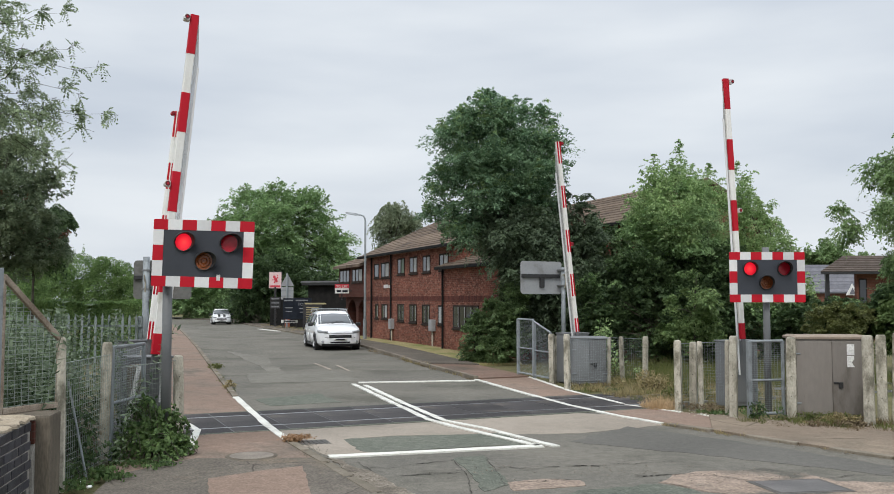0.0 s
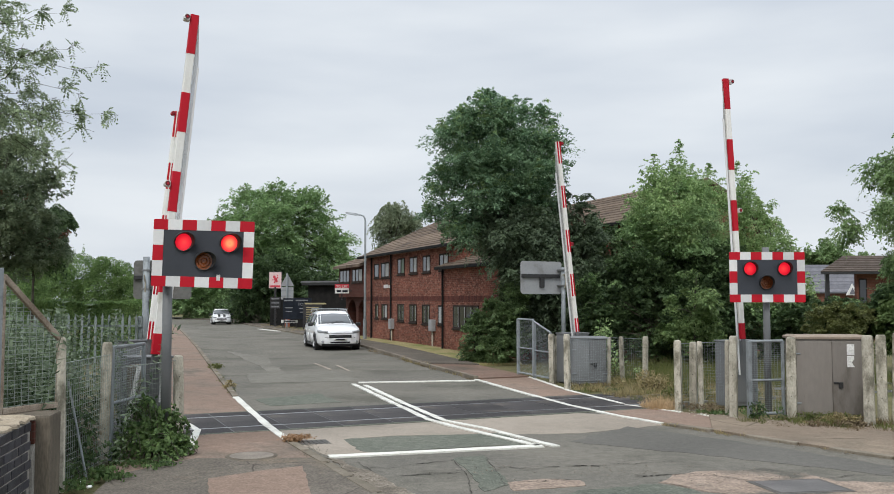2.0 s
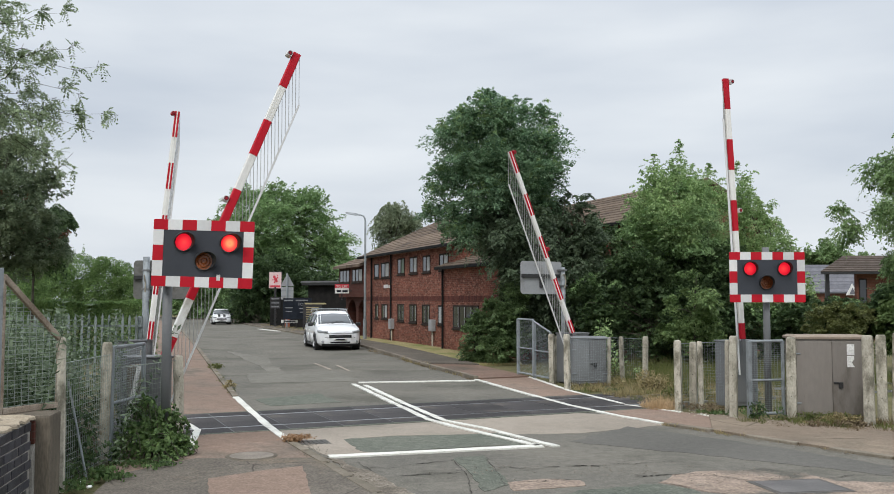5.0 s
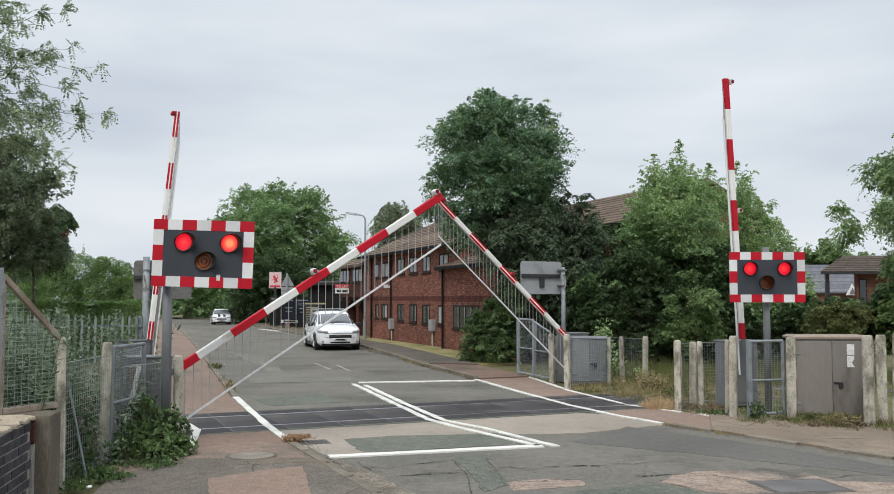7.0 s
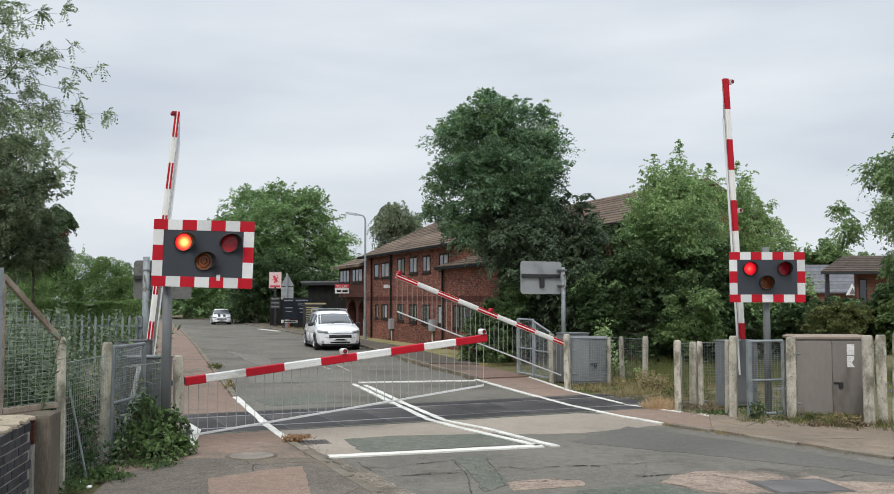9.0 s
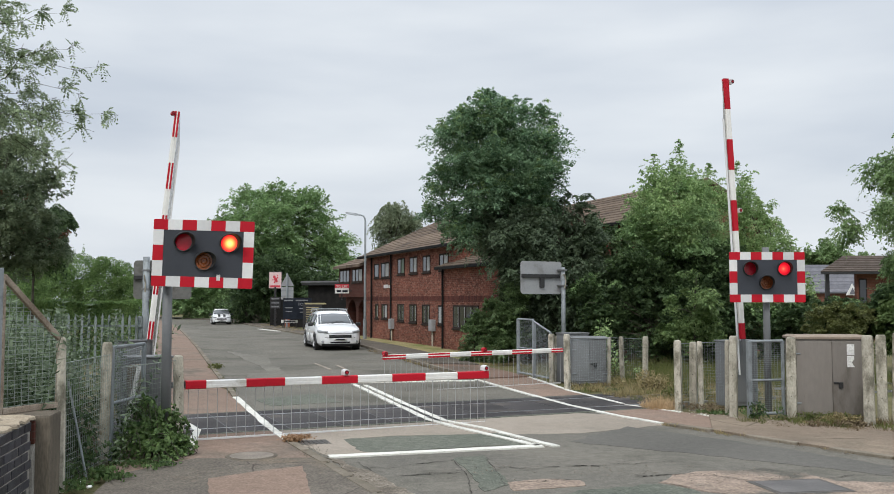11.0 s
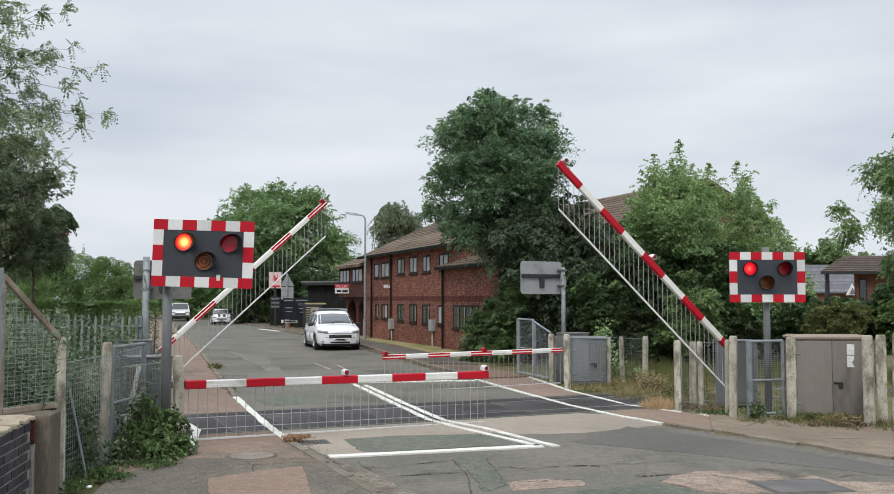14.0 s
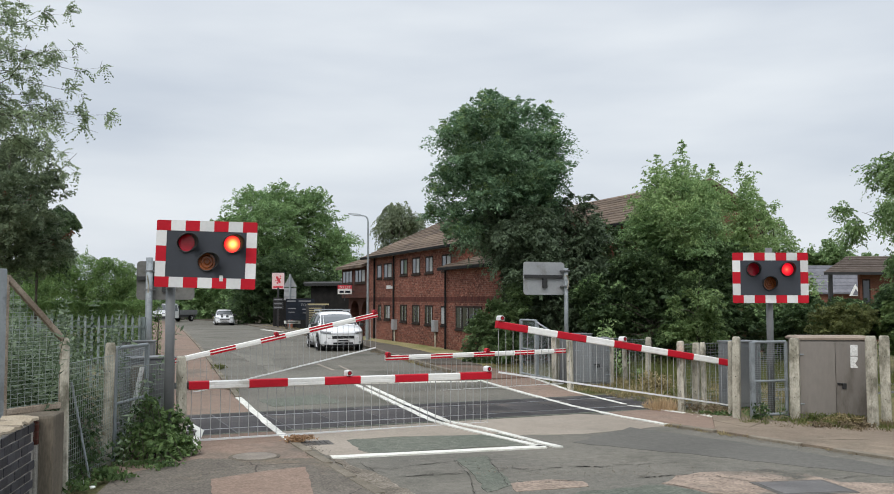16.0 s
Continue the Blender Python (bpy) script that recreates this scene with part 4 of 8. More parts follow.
def barrier(name_label, pivot, turn, lift, length, rise, band=0.6):
    """A lifting barrier: pedestal, counterweight arms, boom with red bands, lamps and a skirt of hanging rods."""
    x, y, z = pivot
    b = thing("barrier", pose(x, y, 0, 0, 0, turn), name_label, "barrier", "crossing barriers")
    near, far = (0.12, 0.52) if turn < 90 else (-0.52, -0.12)
    bm = box(bmesh.new(), -0.42, 0.3, near, far, 0.0, z + 0.4, 0.02)
    part("pedestal", bm, grey_paint, b, "grey steel barrier machine housing")
    bm = box(bmesh.new(), -0.44, 0.32, near - 0.02, far + 0.02, z + 0.4, z + 0.43, 0.01)
    part("lid", bm, grey_paint, b)
    face, out = (near, -1) if turn < 90 else (far, 1)
    y0, y1 = sorted((face + out * 0.002, face + out * 0.016))
    door = part("door", box(bmesh.new(), -0.36, 0.24, y0, y1, 0.08, z + 0.32, 0.006), grey_paint, b, "steel access door")
    y0, y1 = sorted((face + out * 0.016, face + out * 0.04))
    part("handle", box(bmesh.new(), 0.14, 0.18, y0, y1, z * 0.5, z * 0.5 + 0.1, 0.006), black, door)
    for hz in (0.25, z + 0.12):
        part("hinge", box(bmesh.new(), -0.37, -0.33, y0, y1, hz, hz + 0.09, 0.005), galv_dull, door)
    bm = tube(bmesh.new(), (0, 0.06, z), (0, 0.13, z), 0.04, seg=14)
    part("axle", bm, grey_paint, b)
    bm = bmesh.new()
    sec = []
    for k in range(12):
        s = k / 11
        xx = BOOM_END + (length - BOOM_END) * s
        h, w = 0.06 * band / 0.6, 0.05 - 0.012 * s
        ring = [(-w, -h * 0.8), (-w * 0.6, -h), (w * 0.6, -h), (w, -h * 0.8), (w, -h * 0.12), (w * 0.94, 0), (w, h * 0.12), (w, h * 0.8), (w * 0.6, h), (-w * 0.6, h), (-w, h * 0.8), (-w, h * 0.12), (-w * 0.94, 0), (-w, -h * 0.12)]
        sec.append([(xx, a, rise + c) for a, c in ring])
    loft(bm, sec)
    boom = part("boom", bm, boom_white, b, "tapered white boom")
    bm = bmesh.new()
    box(bm, 0.2, BOOM_END + 0.1, 0.02, 0.05, rise - 0.045, rise + 0.045, 0.008)
    part("boom_arm", bm, grey_paint, boom, "grey steel boom arm")
    bm = box(bmesh.new(), -0.34, -0.1, near + 0.1, far - 0.1, rise - 0.16, rise + 0.1, 0.02)
    part("counterweight", bm, grey_paint, boom, "grey counterweight")
    for k in range(0, 9, 2):
        x1, x0 = length - band * k, max(length - band * (k + 1), BOOM_END)
        sec = []
        for xx in (x0, x1):
            s = (xx - BOOM_END) / (length - BOOM_END)
            h, w = 0.0635 * band / 0.6, 0.054 - 0.012 * s
            sec.append([(xx + (0.004 if k == 0 and xx == x1 else 0), a * w, rise + c * h) for a, c in ((-1, -0.8), (-0.6, -1), (0.6, -1), (1, -0.8), (1, 0.8), (0.6, 1), (-0.6, 1), (-1, 0.8))] if y < 19 else [(xx, a * w, rise + c * h * 0.85) for a, c in ((-1, -1), (0, -1), (1, -1), (1, 0), (1, 1), (0, 1), (-1, 1), (-1, 0))])
        part("red_band", loft(bmesh.new(), sec), boom_red, boom, "reflective red band")
    if y > 19:
        # a white web runs between the red flanges
        for way in (-1, 1):
            sec = []
            for xx in (BOOM_END, length):
                w = 0.055 - 0.012 * (xx - BOOM_END) / (length - BOOM_END)
                sec.append([(xx, way * (w - 0.006), rise - 0.0115), (xx, way * (w + 0.003), rise - 0.0115), (xx, way * (w + 0.003), rise + 0.0115), (xx, way * (w - 0.006), rise + 0.0115)])
            part("web", loft(bmesh.new(), sec), boom_white, boom, "white web between the flanges")
    for xx in (length - 0.06, length - 2.6):
        white = y < 19
        up = rise + (0.115 if white else 0.09)
        bm = bmesh.new()
        tube(bm, (xx, 0, rise + 0.05), (xx, 0, rise + 0.1), 0.022)
        loft(bm, [[(xx + a * w, yy, up + b * w) for a, b in ((1, -0.9), (1, 0.3), (0.7, 0.85), (0, 1.05), (-0.7, 0.85), (-1, 0.3), (-1, -0.9))] for yy, w in ((-0.075, 0.042), (-0.03, 0.046), (0.03, 0.046), (0.075, 0.042))])
        lamp_box = part("boom_lamp", bm, reflect_white if white else boom_red, boom, "small white boom lamp" if white else "small red boom lamp")
        for way in (-1, 1):
            bm = tube(bmesh.new(), (xx, way * 0.074, up), (xx, way * 0.08, up), 0.036, seg=16)
            part("lamp_lens", bm, lens_boom, lamp_box, "dark red lamp lens")
            bm = tube(bmesh.new(), (xx, way * 0.08, up), (xx, way * 0.083, up), 0.014, seg=10)
            part("lamp_bulb", bm, boom_red, lamp_box, "red bulb behind the lens")
    bm = tube(bmesh.new(), (0, 0, 0), (0, 0, -ROD_LONG), 0.0052, seg=5)
    rod_me = bpy.data.meshes.new("skirt_rod")
    bm.to_mesh(rod_me)
    bm.free()
    rod_me.materials.append(rod_white)
    a0, a1 = 0.52, length - 0.05
    rods = []
    for k in range(RODS):
        xx = a0 + (a1 - a0) * k / (RODS - 1)
        rods.append((piece("skirt_rod", rod_me, boom, pose(xx, 0, rise - 0.065)), xx))
    rail = part("skirt_rail", box(bmesh.new(), a0, a1, -0.012, 0.012, -0.015, 0.015, 0.003), reflect_white, boom, "thin white skirt rail")
    moving.append((boom, rods, rail, z, rise, lift))
    return b


moving = []
# angles of the booms above the level, by the seconds
lift_near_left = [(0, 84.5), (3.8, 84.5), (4.0, 83.2), (4.2, 80.6), (4.5, 76.0), (5.0, 67.5), (5.5, 58.5), (6.0, 49.3), (6.3, 43.9), (6.5, 40.8), (6.7, 37.6), (7.0, 32.7), (7.2, 29.7), (7.5, 24.8), (7.7, 21.2), (8.0, 16.6), (8.3, 11.6), (8.5, 9.3), (8.75, 7.5), (9.0, 6.1), (9.2, 4.9), (9.6, 2.6), (10.0, 0.8), (10.4, -0.4), (16, -0.4)]
lift_far_right = [(0, 83.7), (3.8, 83.7), (4.0, 82.1), (4.2, 79.0), (4.5, 75.0), (5.0, 68.2), (5.5, 61.4), (6.0, 54.7), (6.3, 50.7), (6.5, 48.3), (6.7, 45.9), (7.0, 42.6), (7.5, 37.2), (7.7, 35.1), (8.0, 31.6), (8.3, 28.0), (8.5, 25.8), (9.0, 20.0), (9.2, 17.7), (9.6, 12.8), (10.0, 8.0), (10.4, 3.5), (10.7, 0.9), (11.0, -0.6), (16, -0.6)]
lift_near_right = [(0, 86.6), (11.25, 86.6), (11.5, 85.2), (11.75, 81.6), (12.0, 77.2), (12.5, 67.4), (13.0, 58.2), (13.5, 49.6), (14.0, 41.6), (14.2, 38.2), (14.5, 33.6), (14.7, 30.2), (15.0, 25.6), (15.2, 22.2), (15.5, 17.0), (15.7, 13.8), (16, 9.0)]
lift_far_left = [(0, 84.3), (11.25, 84.3), (11.5, 82.2), (11.75, 78.6), (12.0, 73.6), (12.5, 65.3), (13.0, 57.6), (13.5, 50.0), (14.0, 42.5), (14.5, 35.3), (15.0, 28.1), (15.5, 20.1), (16, 11.6)]
barrier("red and white lifting barrier on grey housing behind mesh fence", (-4.282, 13.336, 0.829), 26.6, lift_near_left, 5.57, 0.008)
barrier("red and white lifting barrier beside grey steel cabinet", (3.285, 23.036, 0.813), 205.85, lift_far_right, 5.27, 0.02, 0.558)
barrier("red and white lifting barrier between concrete posts", (5.827, 17.911, 0.857), 204.25, lift_near_right, 5.579, -0.052)
barrier("red and white lifting barrier beyond the railway", (-6.82, 20.327, 0.75), 26.2, lift_far_left, 5.67, -0.167)

# ---- flashing road signals ----
BW, BH, BORDER = 1.39, 0.925, 0.143


def disc(bm, x, y, z, r, thick, seg=24):
    return tube(bm, (x, y, z), (x, y + thick, z), r, seg=seg)


def rounded(x0, x1, z0, z1, r, which):
    """A rectangle with rounded corners where which (four of 0 or 1, from the lower left round) says so."""
    pts = []
    for (px, pz, a0), on in zip(((x0, z0, 180), (x1, z0, 270), (x1, z1, 0), (x0, z1, 90)), which):
        if not on:
            pts.append((px, pz))
            continue
        ox, oz = px + (r if px == x0 else -r), pz + (r if pz == z0 else -r)
        pts += [(ox + r * math.cos(radians(a0 + 18 * k)), oz + r * math.sin(radians(a0 + 18 * k))) for k in range(6)]
    return pts


def signal(x, y, post_top, z_mid, turn, offset_x, back, label, flashing, pole_r=0.06, roll=0.0, core=0.07):
    """A crossing signal: post, backing board with red and white edge, two red lamps and an amber one. It faces local -y."""
    s = thing("crossing_signal", pose(x, y, 0, 0, 0, turn), label, "crossing signal", "crossing signals")
    part("post", tube(bmesh.new(), (0, 0, 0), (0, 0, post_top), pole_r, seg=18), galv if back else grey_paint, s, "grey steel post", True)
    cx, zc = offset_x, z_mid
    aside = 0.04 if x < 0 else 0.0
    lamps = [] if back else [(aside - 0.315, 0.155), (aside + 0.315, 0.155)]
    bm = bmesh.new()
    if back:
        corner = [(sx * (BW / 2 - 0.09) + 0.09 * math.cos(a), sz * (BH / 2 - 0.09) + 0.09 * math.sin(a)) for sx, sz, a0 in ((1, 1, 0), (-1, 1, 90), (-1, -1, 180), (1, -1, 270)) for a in (radians(a0 + 15 * k) for k in range(7))]
        loft(bm, [[(cx + px, yy, zc + pz) for px, pz in corner] for yy in (-0.2, -0.185)])
    else:
        # a plate with a round opening for each red lamp
        loops = [rounded(cx - BW / 2, cx + BW / 2, zc - BH / 2, zc + BH / 2, 0.02, (1, 1, 1, 1))]
        loops += [[(cx + dx + 0.118 * math.cos(a * math.pi / 16), zc + dz + 0.118 * math.sin(a * math.pi / 16)) for a in range(32)] for dx, dz in lamps]
        edges = []
        for pts in loops:
            vs = [bm.verts.new((px, -0.2, pz)) for px, pz in pts]
            edges += [bm.edges.new((vs[k], vs[(k + 1) % len(vs)])) for k in range(len(vs))]
        faces = [f for f in bmesh.ops.triangle_fill(bm, use_beauty=True, edges=edges)["geom"] if isinstance(f, bmesh.types.BMFace)]
        grown = bmesh.ops.extrude_face_region(bm, geom=faces)
        bmesh.ops.translate(bm, vec=(0, 0.015, 0), verts=[v for v in grown["geom"] if isinstance(v, bmesh.types.BMVert)])
        bmesh.ops.recalc_face_normals(bm, faces=bm.faces)
    board = part("backing_board", bm, (sign_back_dark if x < 0 else back_grey) if back else signal_black, s, "grey rear of the backing board" if back else "dark grey backing board")
    if not back:
        bm = box(bmesh.new(), cx - BW / 2 + 0.05, cx + BW / 2 - 0.05, -0.15, -0.08, zc - BH / 2 + 0.05, zc + BH / 2 - 0.05, 0.01)
        part("lamp_housing", bm, back_grey, s)
    bm = bmesh.new()
    for dz in (-0.22, 0.22):
        box(bm, -0.09, 0.09, -0.184 if back else -0.08, 0.08, zc + dz - 0.02, zc + dz + 0.02, 0.004)
    part("clamp", bm, grey_paint, s)
    if back:
        bm = bmesh.new()
        box(bm, cx - BW / 2 + 0.1, cx + BW / 2 - 0.02, -0.185, -0.12, zc + 0.0, zc + 0.1, 0.01)
        box(bm, cx - 0.07, cx + 0.07, -0.185, -0.12, zc - 0.28, zc, 0.01)
        part("lamp_bracket", bm, hood_black, s, "black bracket on the rear")
        bm = bent(bmesh.new(), [(0.05, -0.02, zc + 0.05), (0.02, 0.09, zc + 0.1), (-0.02, 0.1, zc - 0.1), (0.0, 0.07, zc - 0.3)], 0.018)
        part("cable", bm, concrete, s, "looped pale cable")
        return s
    # edge of alternate red and white
    for k in range(7):
        x0 = cx - BW / 2 + BW * k / 7
        for z0 in (zc + BH / 2 - BORDER, zc - BH / 2):
            low = z0 < zc
            pts = rounded(x0, x0 + BW / 7, z0, z0 + BORDER, 0.02, (k == 0 and low, k == 6 and low, k == 6 and not low, k == 0 and not low))
            part("edge_panel", loft(bmesh.new(), [[(px, yy, pz) for px, pz in pts] for yy in (-0.206, -0.2)]), boom_red if k % 2 == 0 else reflect_white, board)
    inner = BH - 2 * BORDER
    for k in range(3):
        z0 = zc - inner / 2 + inner * k / 3
        for x0 in (cx - BW / 2, cx + BW / 2 - BORDER):
            part("edge_panel", box(bmesh.new(), x0, x0 + BORDER, -0.206, -0.2, z0, z0 + inner / 3), reflect_white if k % 2 == 0 else boom_red, board)
    if roll:
        part("sticker", box(bmesh.new(), cx + 0.2, cx + 0.25, -0.21, -0.206, zc - BH / 2 + 0.1, zc - BH / 2 + 0.18), paper, board, "small white sticker")
    # lamps
    for dx, dz, amber in ((aside - 0.315, 0.155, False), (aside + 0.315, 0.155, False), (aside - 0.02, -0.1, True)):
        lx, lz = cx + dx, zc + dz
        bm = bmesh.new()
        ring_o, ring_i = [], []
        for yy, r in ((-0.2, 0.134), (-0.235, 0.131)):
            ring_o.append([bm.verts.new((lx + r * math.cos(a * math.pi / 16), yy, lz + r * math.sin(a * math.pi / 16))) for a in range(32)])
        for yy, r in ((-0.235, 0.121), (-0.2, 0.118)):
            ring_i.append([bm.verts.new((lx + r * math.cos(a * math.pi / 16), yy, lz + r * math.sin(a * math.pi / 16))) for a in range(32)])
        rings = ring_o + ring_i
        for a, b in zip(rings, rings[1:]):
            for k in range(32):
                bm.faces.new((a[k], a[(k + 1) % 32], b[(k + 1) % 32], b[k]))
        # the hood reaches forward over the top, turned towards the near lane
        aim_aside = 0.55 if x < 0 else -0.25
        reach_out = lambda a: (0.2 if x < 0 else 0.3) * max(0.12, math.sin(a) * 0.42 + 0.42 + (0.35 if x < 0 else 0.2) * math.cos(a))
        hood = []
        for r in (0.136, 0.128):
            hood.append([bm.verts.new((lx + r * math.cos(a), -0.23, lz + r * math.sin(a))) for a in [math.pi * (-0.3 + 1.36 * k / 20) for k in range(21)]])
            hood.append([bm.verts.new((lx + aim_aside * reach_out(a) + r * 0.96 * math.cos(a), -0.23 - reach_out(a), lz + r * 0.96 * math.sin(a))) for a in [math.pi * (-0.3 + 1.36 * k / 20) for k in range(21)]])
        for a, b in ((hood[0], hood[1]), (hood[3], hood[2]), (hood[1], hood[3])):
            for k in range(20):
                bm.faces.new((a[k], a[k + 1], b[k + 1], b[k]))
        head = part("lamp", bm, hood_black, s, "black hooded signal lamp", True)
        if amber:
            part("lens", disc(bmesh.new(), lx, -0.212, lz, 0.118, 0.008, 32), lens_amber, head, "unlit amber lens")
            for r0, r1 in ((0.03, 0.048), (0.075, 0.09)):
                bm = bmesh.new()
                loops = [[bm.verts.new((lx + rr * math.cos(a * math.pi / 12), yy, lz + rr * math.sin(a * math.pi / 12))) for a in range(24)] for rr, yy in ((r0, -0.212), ((r0 + r1) / 2, -0.222), (r1, -0.212))]
                for a, b in zip(loops, loops[1:]):
                    for k in range(24):
                        bm.faces.new((a[k], a[(k + 1) % 24], b[(k + 1) % 24], b[k]))
                part("lens_ring", bm, lens_amber, head)
            continue
        lit = part("lens", disc(bmesh.new(), 0, 0, 0, 0.125, 0.006, 32), lit_lens if core > 0.05 else lit_lens_side, head, "glowing red lens")
        lit.matrix_basis = Matrix.Translation((lx, -0.165, lz))
        # added discs, glowing or dark red, stand in for the lamp's changing light
        dim = part("filter", disc(bmesh.new(), 0, 0, 0, 0.1265, 0.003, 32), lens_fading, head, "added disc glowing dimly for the half-lit lens")
        unlit_disc = part("shutter", disc(bmesh.new(), 0, 0, 0, 0.127, 0.004, 32), lens_dark_red, head, "added dark red disc for the unlit lens")
        warm = None if dx < 0 else part("filter", disc(bmesh.new(), 0, 0, 0, 0.126, 0.0028, 32), lens_warming if core > 0.05 else lens_fading, head, "added disc glowing warmly for the warming lens")
        blades.append((unlit_disc, dim, warm, lx, lz, dx < 0))
    if roll:
        # the head has slipped a little out of level
        turn_m = Matrix.Translation((cx, 0, zc)) @ Matrix.Rotation(radians(roll), 4, "Y") @ Matrix.Translation((-cx, 0, -zc))
        for ob in s.children:
            if ob.name.split(".")[0] != "post":
                ob.matrix_basis = turn_m
    return s


blades = []
signal(-3.9, 12.75, 3.1, 2.72, 0, 0.54, False, "crossing signal with red lamps on a grey post above brambles", True, 0.066, 1.7)
signal(5.94, 17.0, 3.06, 2.5, 0, -0.045, False, "crossing signal with red lamps behind a mesh gate", True, 0.062, 0.0, 0.045)
signal(-7.15, 21.7, 3.1, 2.56, 180, -0.33, True, "rear of a crossing signal by the palisade fence", False, 0.08)
signal(3.31, 26.0, 3.0, 2.7, 208, 0.62, True, "rear of a crossing signal before dark trees", False, 0.06)

# ---- posts, fences, cabinets ----


def post(x, y, h, w=0.13, turn=26, z0=-0.05, material=None, label="weathered concrete fence post", d=None, tilt=0.0):
    d = d or w
    c = 0.12
    ring = [(-1 + c, -1), (1 - c, -1), (1, -1 + c), (1, 1 - c), (1 - c, 1), (-1 + c, 1), (-1, 1 - c), (-1, -1 + c)]
    wob = [1 + 0.03 * math.sin(x * 31 + k * 2.3) for k in range(5)]
    bm = loft(bmesh.new(), [[(px * w / 2 * k * q, py * d / 2 * k * q, zz) for px, py in ring] for zz, k, q in ((z0, 1.0, wob[0]), (h * 0.35, 1.0, wob[1]), (h * 0.7, 1.0, wob[2]), (h - 0.07, 0.99, wob[3]), (h - 0.02, 0.9, 1.0), (h, 0.68, 1.0))])
    ob = link("fence_post", bm, material or concrete)
    ob.matrix_world = pose(x, y, 0, tilt + 1.1 * math.sin(x * 37 + y * 11), tilt * 0.6 + 1.2 * math.sin(x * 53 - y * 7), turn + 6 * math.sin(x * 19))
    if w > 0.1:
        for z in (h * 0.28, h * 0.52, h * 0.76):
            part("bolt_hole", tube(bmesh.new(), (0.0, -d / 2 - 0.002, z), (0.0, -d / 2 + 0.01, z), 0.008, seg=8), hole_dark, ob)
    return tagged(ob, label, "fence post", "concrete fence posts")


def mesh_panel(name, p0, p1, z0, z1, pitch, wire, material, label, category="mesh fence", sag=0.0, r=None, rails=True):
    """A panel of square wire mesh between two points of the plan."""
    a, b = Vector((*p0, 0)), Vector((*p1, 0))
    d = b - a
    t = thing(name, pose(a.x, a.y, 0, 0, 0, math.degrees(math.atan2(d.y, d.x))), label, category)
    bm = bmesh.new()
    n = max(2, int(d.length / pitch))
    for k in range(n + 1):
        x = d.length * k / n
        tube(bm, (x, 0, z0), (x, 0, z1), wire, seg=4, caps=False)
    n = max(2, int((z1 - z0) / pitch))
    for k in range(n + 1):
        z = z0 + (z1 - z0) * k / n
        tube(bm, (0, 0.003, z), (d.length, 0.003, z), wire, seg=4, caps=False)
    part("wire_mesh", bm, material, t)
    if rails:
        bm = tube(bmesh.new(), (0, 0, z1), (d.length, 0, z1), 0.006, seg=6)
        part("top_wire", bm, material, t)
    return t


# left side
post(-3.93, 13.5, 1.27, 0.125, 26, label="pale concrete post beside the footway")
post(-4.75, 14.3, 1.3, 0.085, 20, label="slim concrete post of the fence")
post(-4.44, 11.9, 1.54, 0.125, 26, label="weathered concrete post above brambles")
post(-4.46, 13.2, 1.16, 0.2, 26, material=concrete_grim, label="broad dark concrete post behind the mesh")
mesh_panel("mesh_fence", (-4.3, 10.35), (-4.36, 11.85), 0.0, 1.38, 0.065, 0.0028, wire_pale, "sagging square wire mesh with weeds growing through")
mesh_panel("mesh_fence", (-4.4, 11.95), (-4.75, 14.25), 0.0, 1.36, 0.09, 0.0025, galv, "square wire mesh before the barrier housing")
mesh_panel("mesh_fence", (-4.28, 12.05), (-3.96, 13.42), 0.0, 1.2, 0.07, 0.0022, wire_pale, "square wire mesh between the post and the footway")
# right side
for x, y, h, w, lab in ((2.65, 23.1, 1.22, 0.17, "concrete gate post by the far footway"), (2.86, 23.5, 1.16, 0.17, "concrete post by the far footway"), (2.8, 21.35, 1.28, 0.16, "pale concrete post by the crossing deck"), (4.47, 23.4, 1.14, 0.13, "slim concrete post by dry grass"), (4.92, 22.8, 1.17, 0.15, "slim concrete post by dry grass"), (4.37, 17.35, 1.32, 0.165, "weathered concrete post in a row"), (4.70, 17.55, 1.28, 0.17, "weathered concrete post in a row"), (4.915, 17.75, 1.28, 0.115, "weathered concrete post in a row"), (5.03, 16.5, 1.36, 0.095, "slim weathered concrete post in a row"), (5.03, 16.15, 1.45, 0.175, "pale tall concrete post in a row"), (6.04, 16.1, 1.43, 0.215, "concrete gate post beside the cabinet"), (6.98, 15.2, 1.5, 0.225, "thick concrete post before the cabinet"), (7.39, 15.6, 1.49, 0.215, "thick concrete post before the cabinet"), (7.68, 15.7, 1.52, 0.2, "thick concrete post before the cabinet")):
    post(x, y, h, w * 0.74, -34, label=lab)


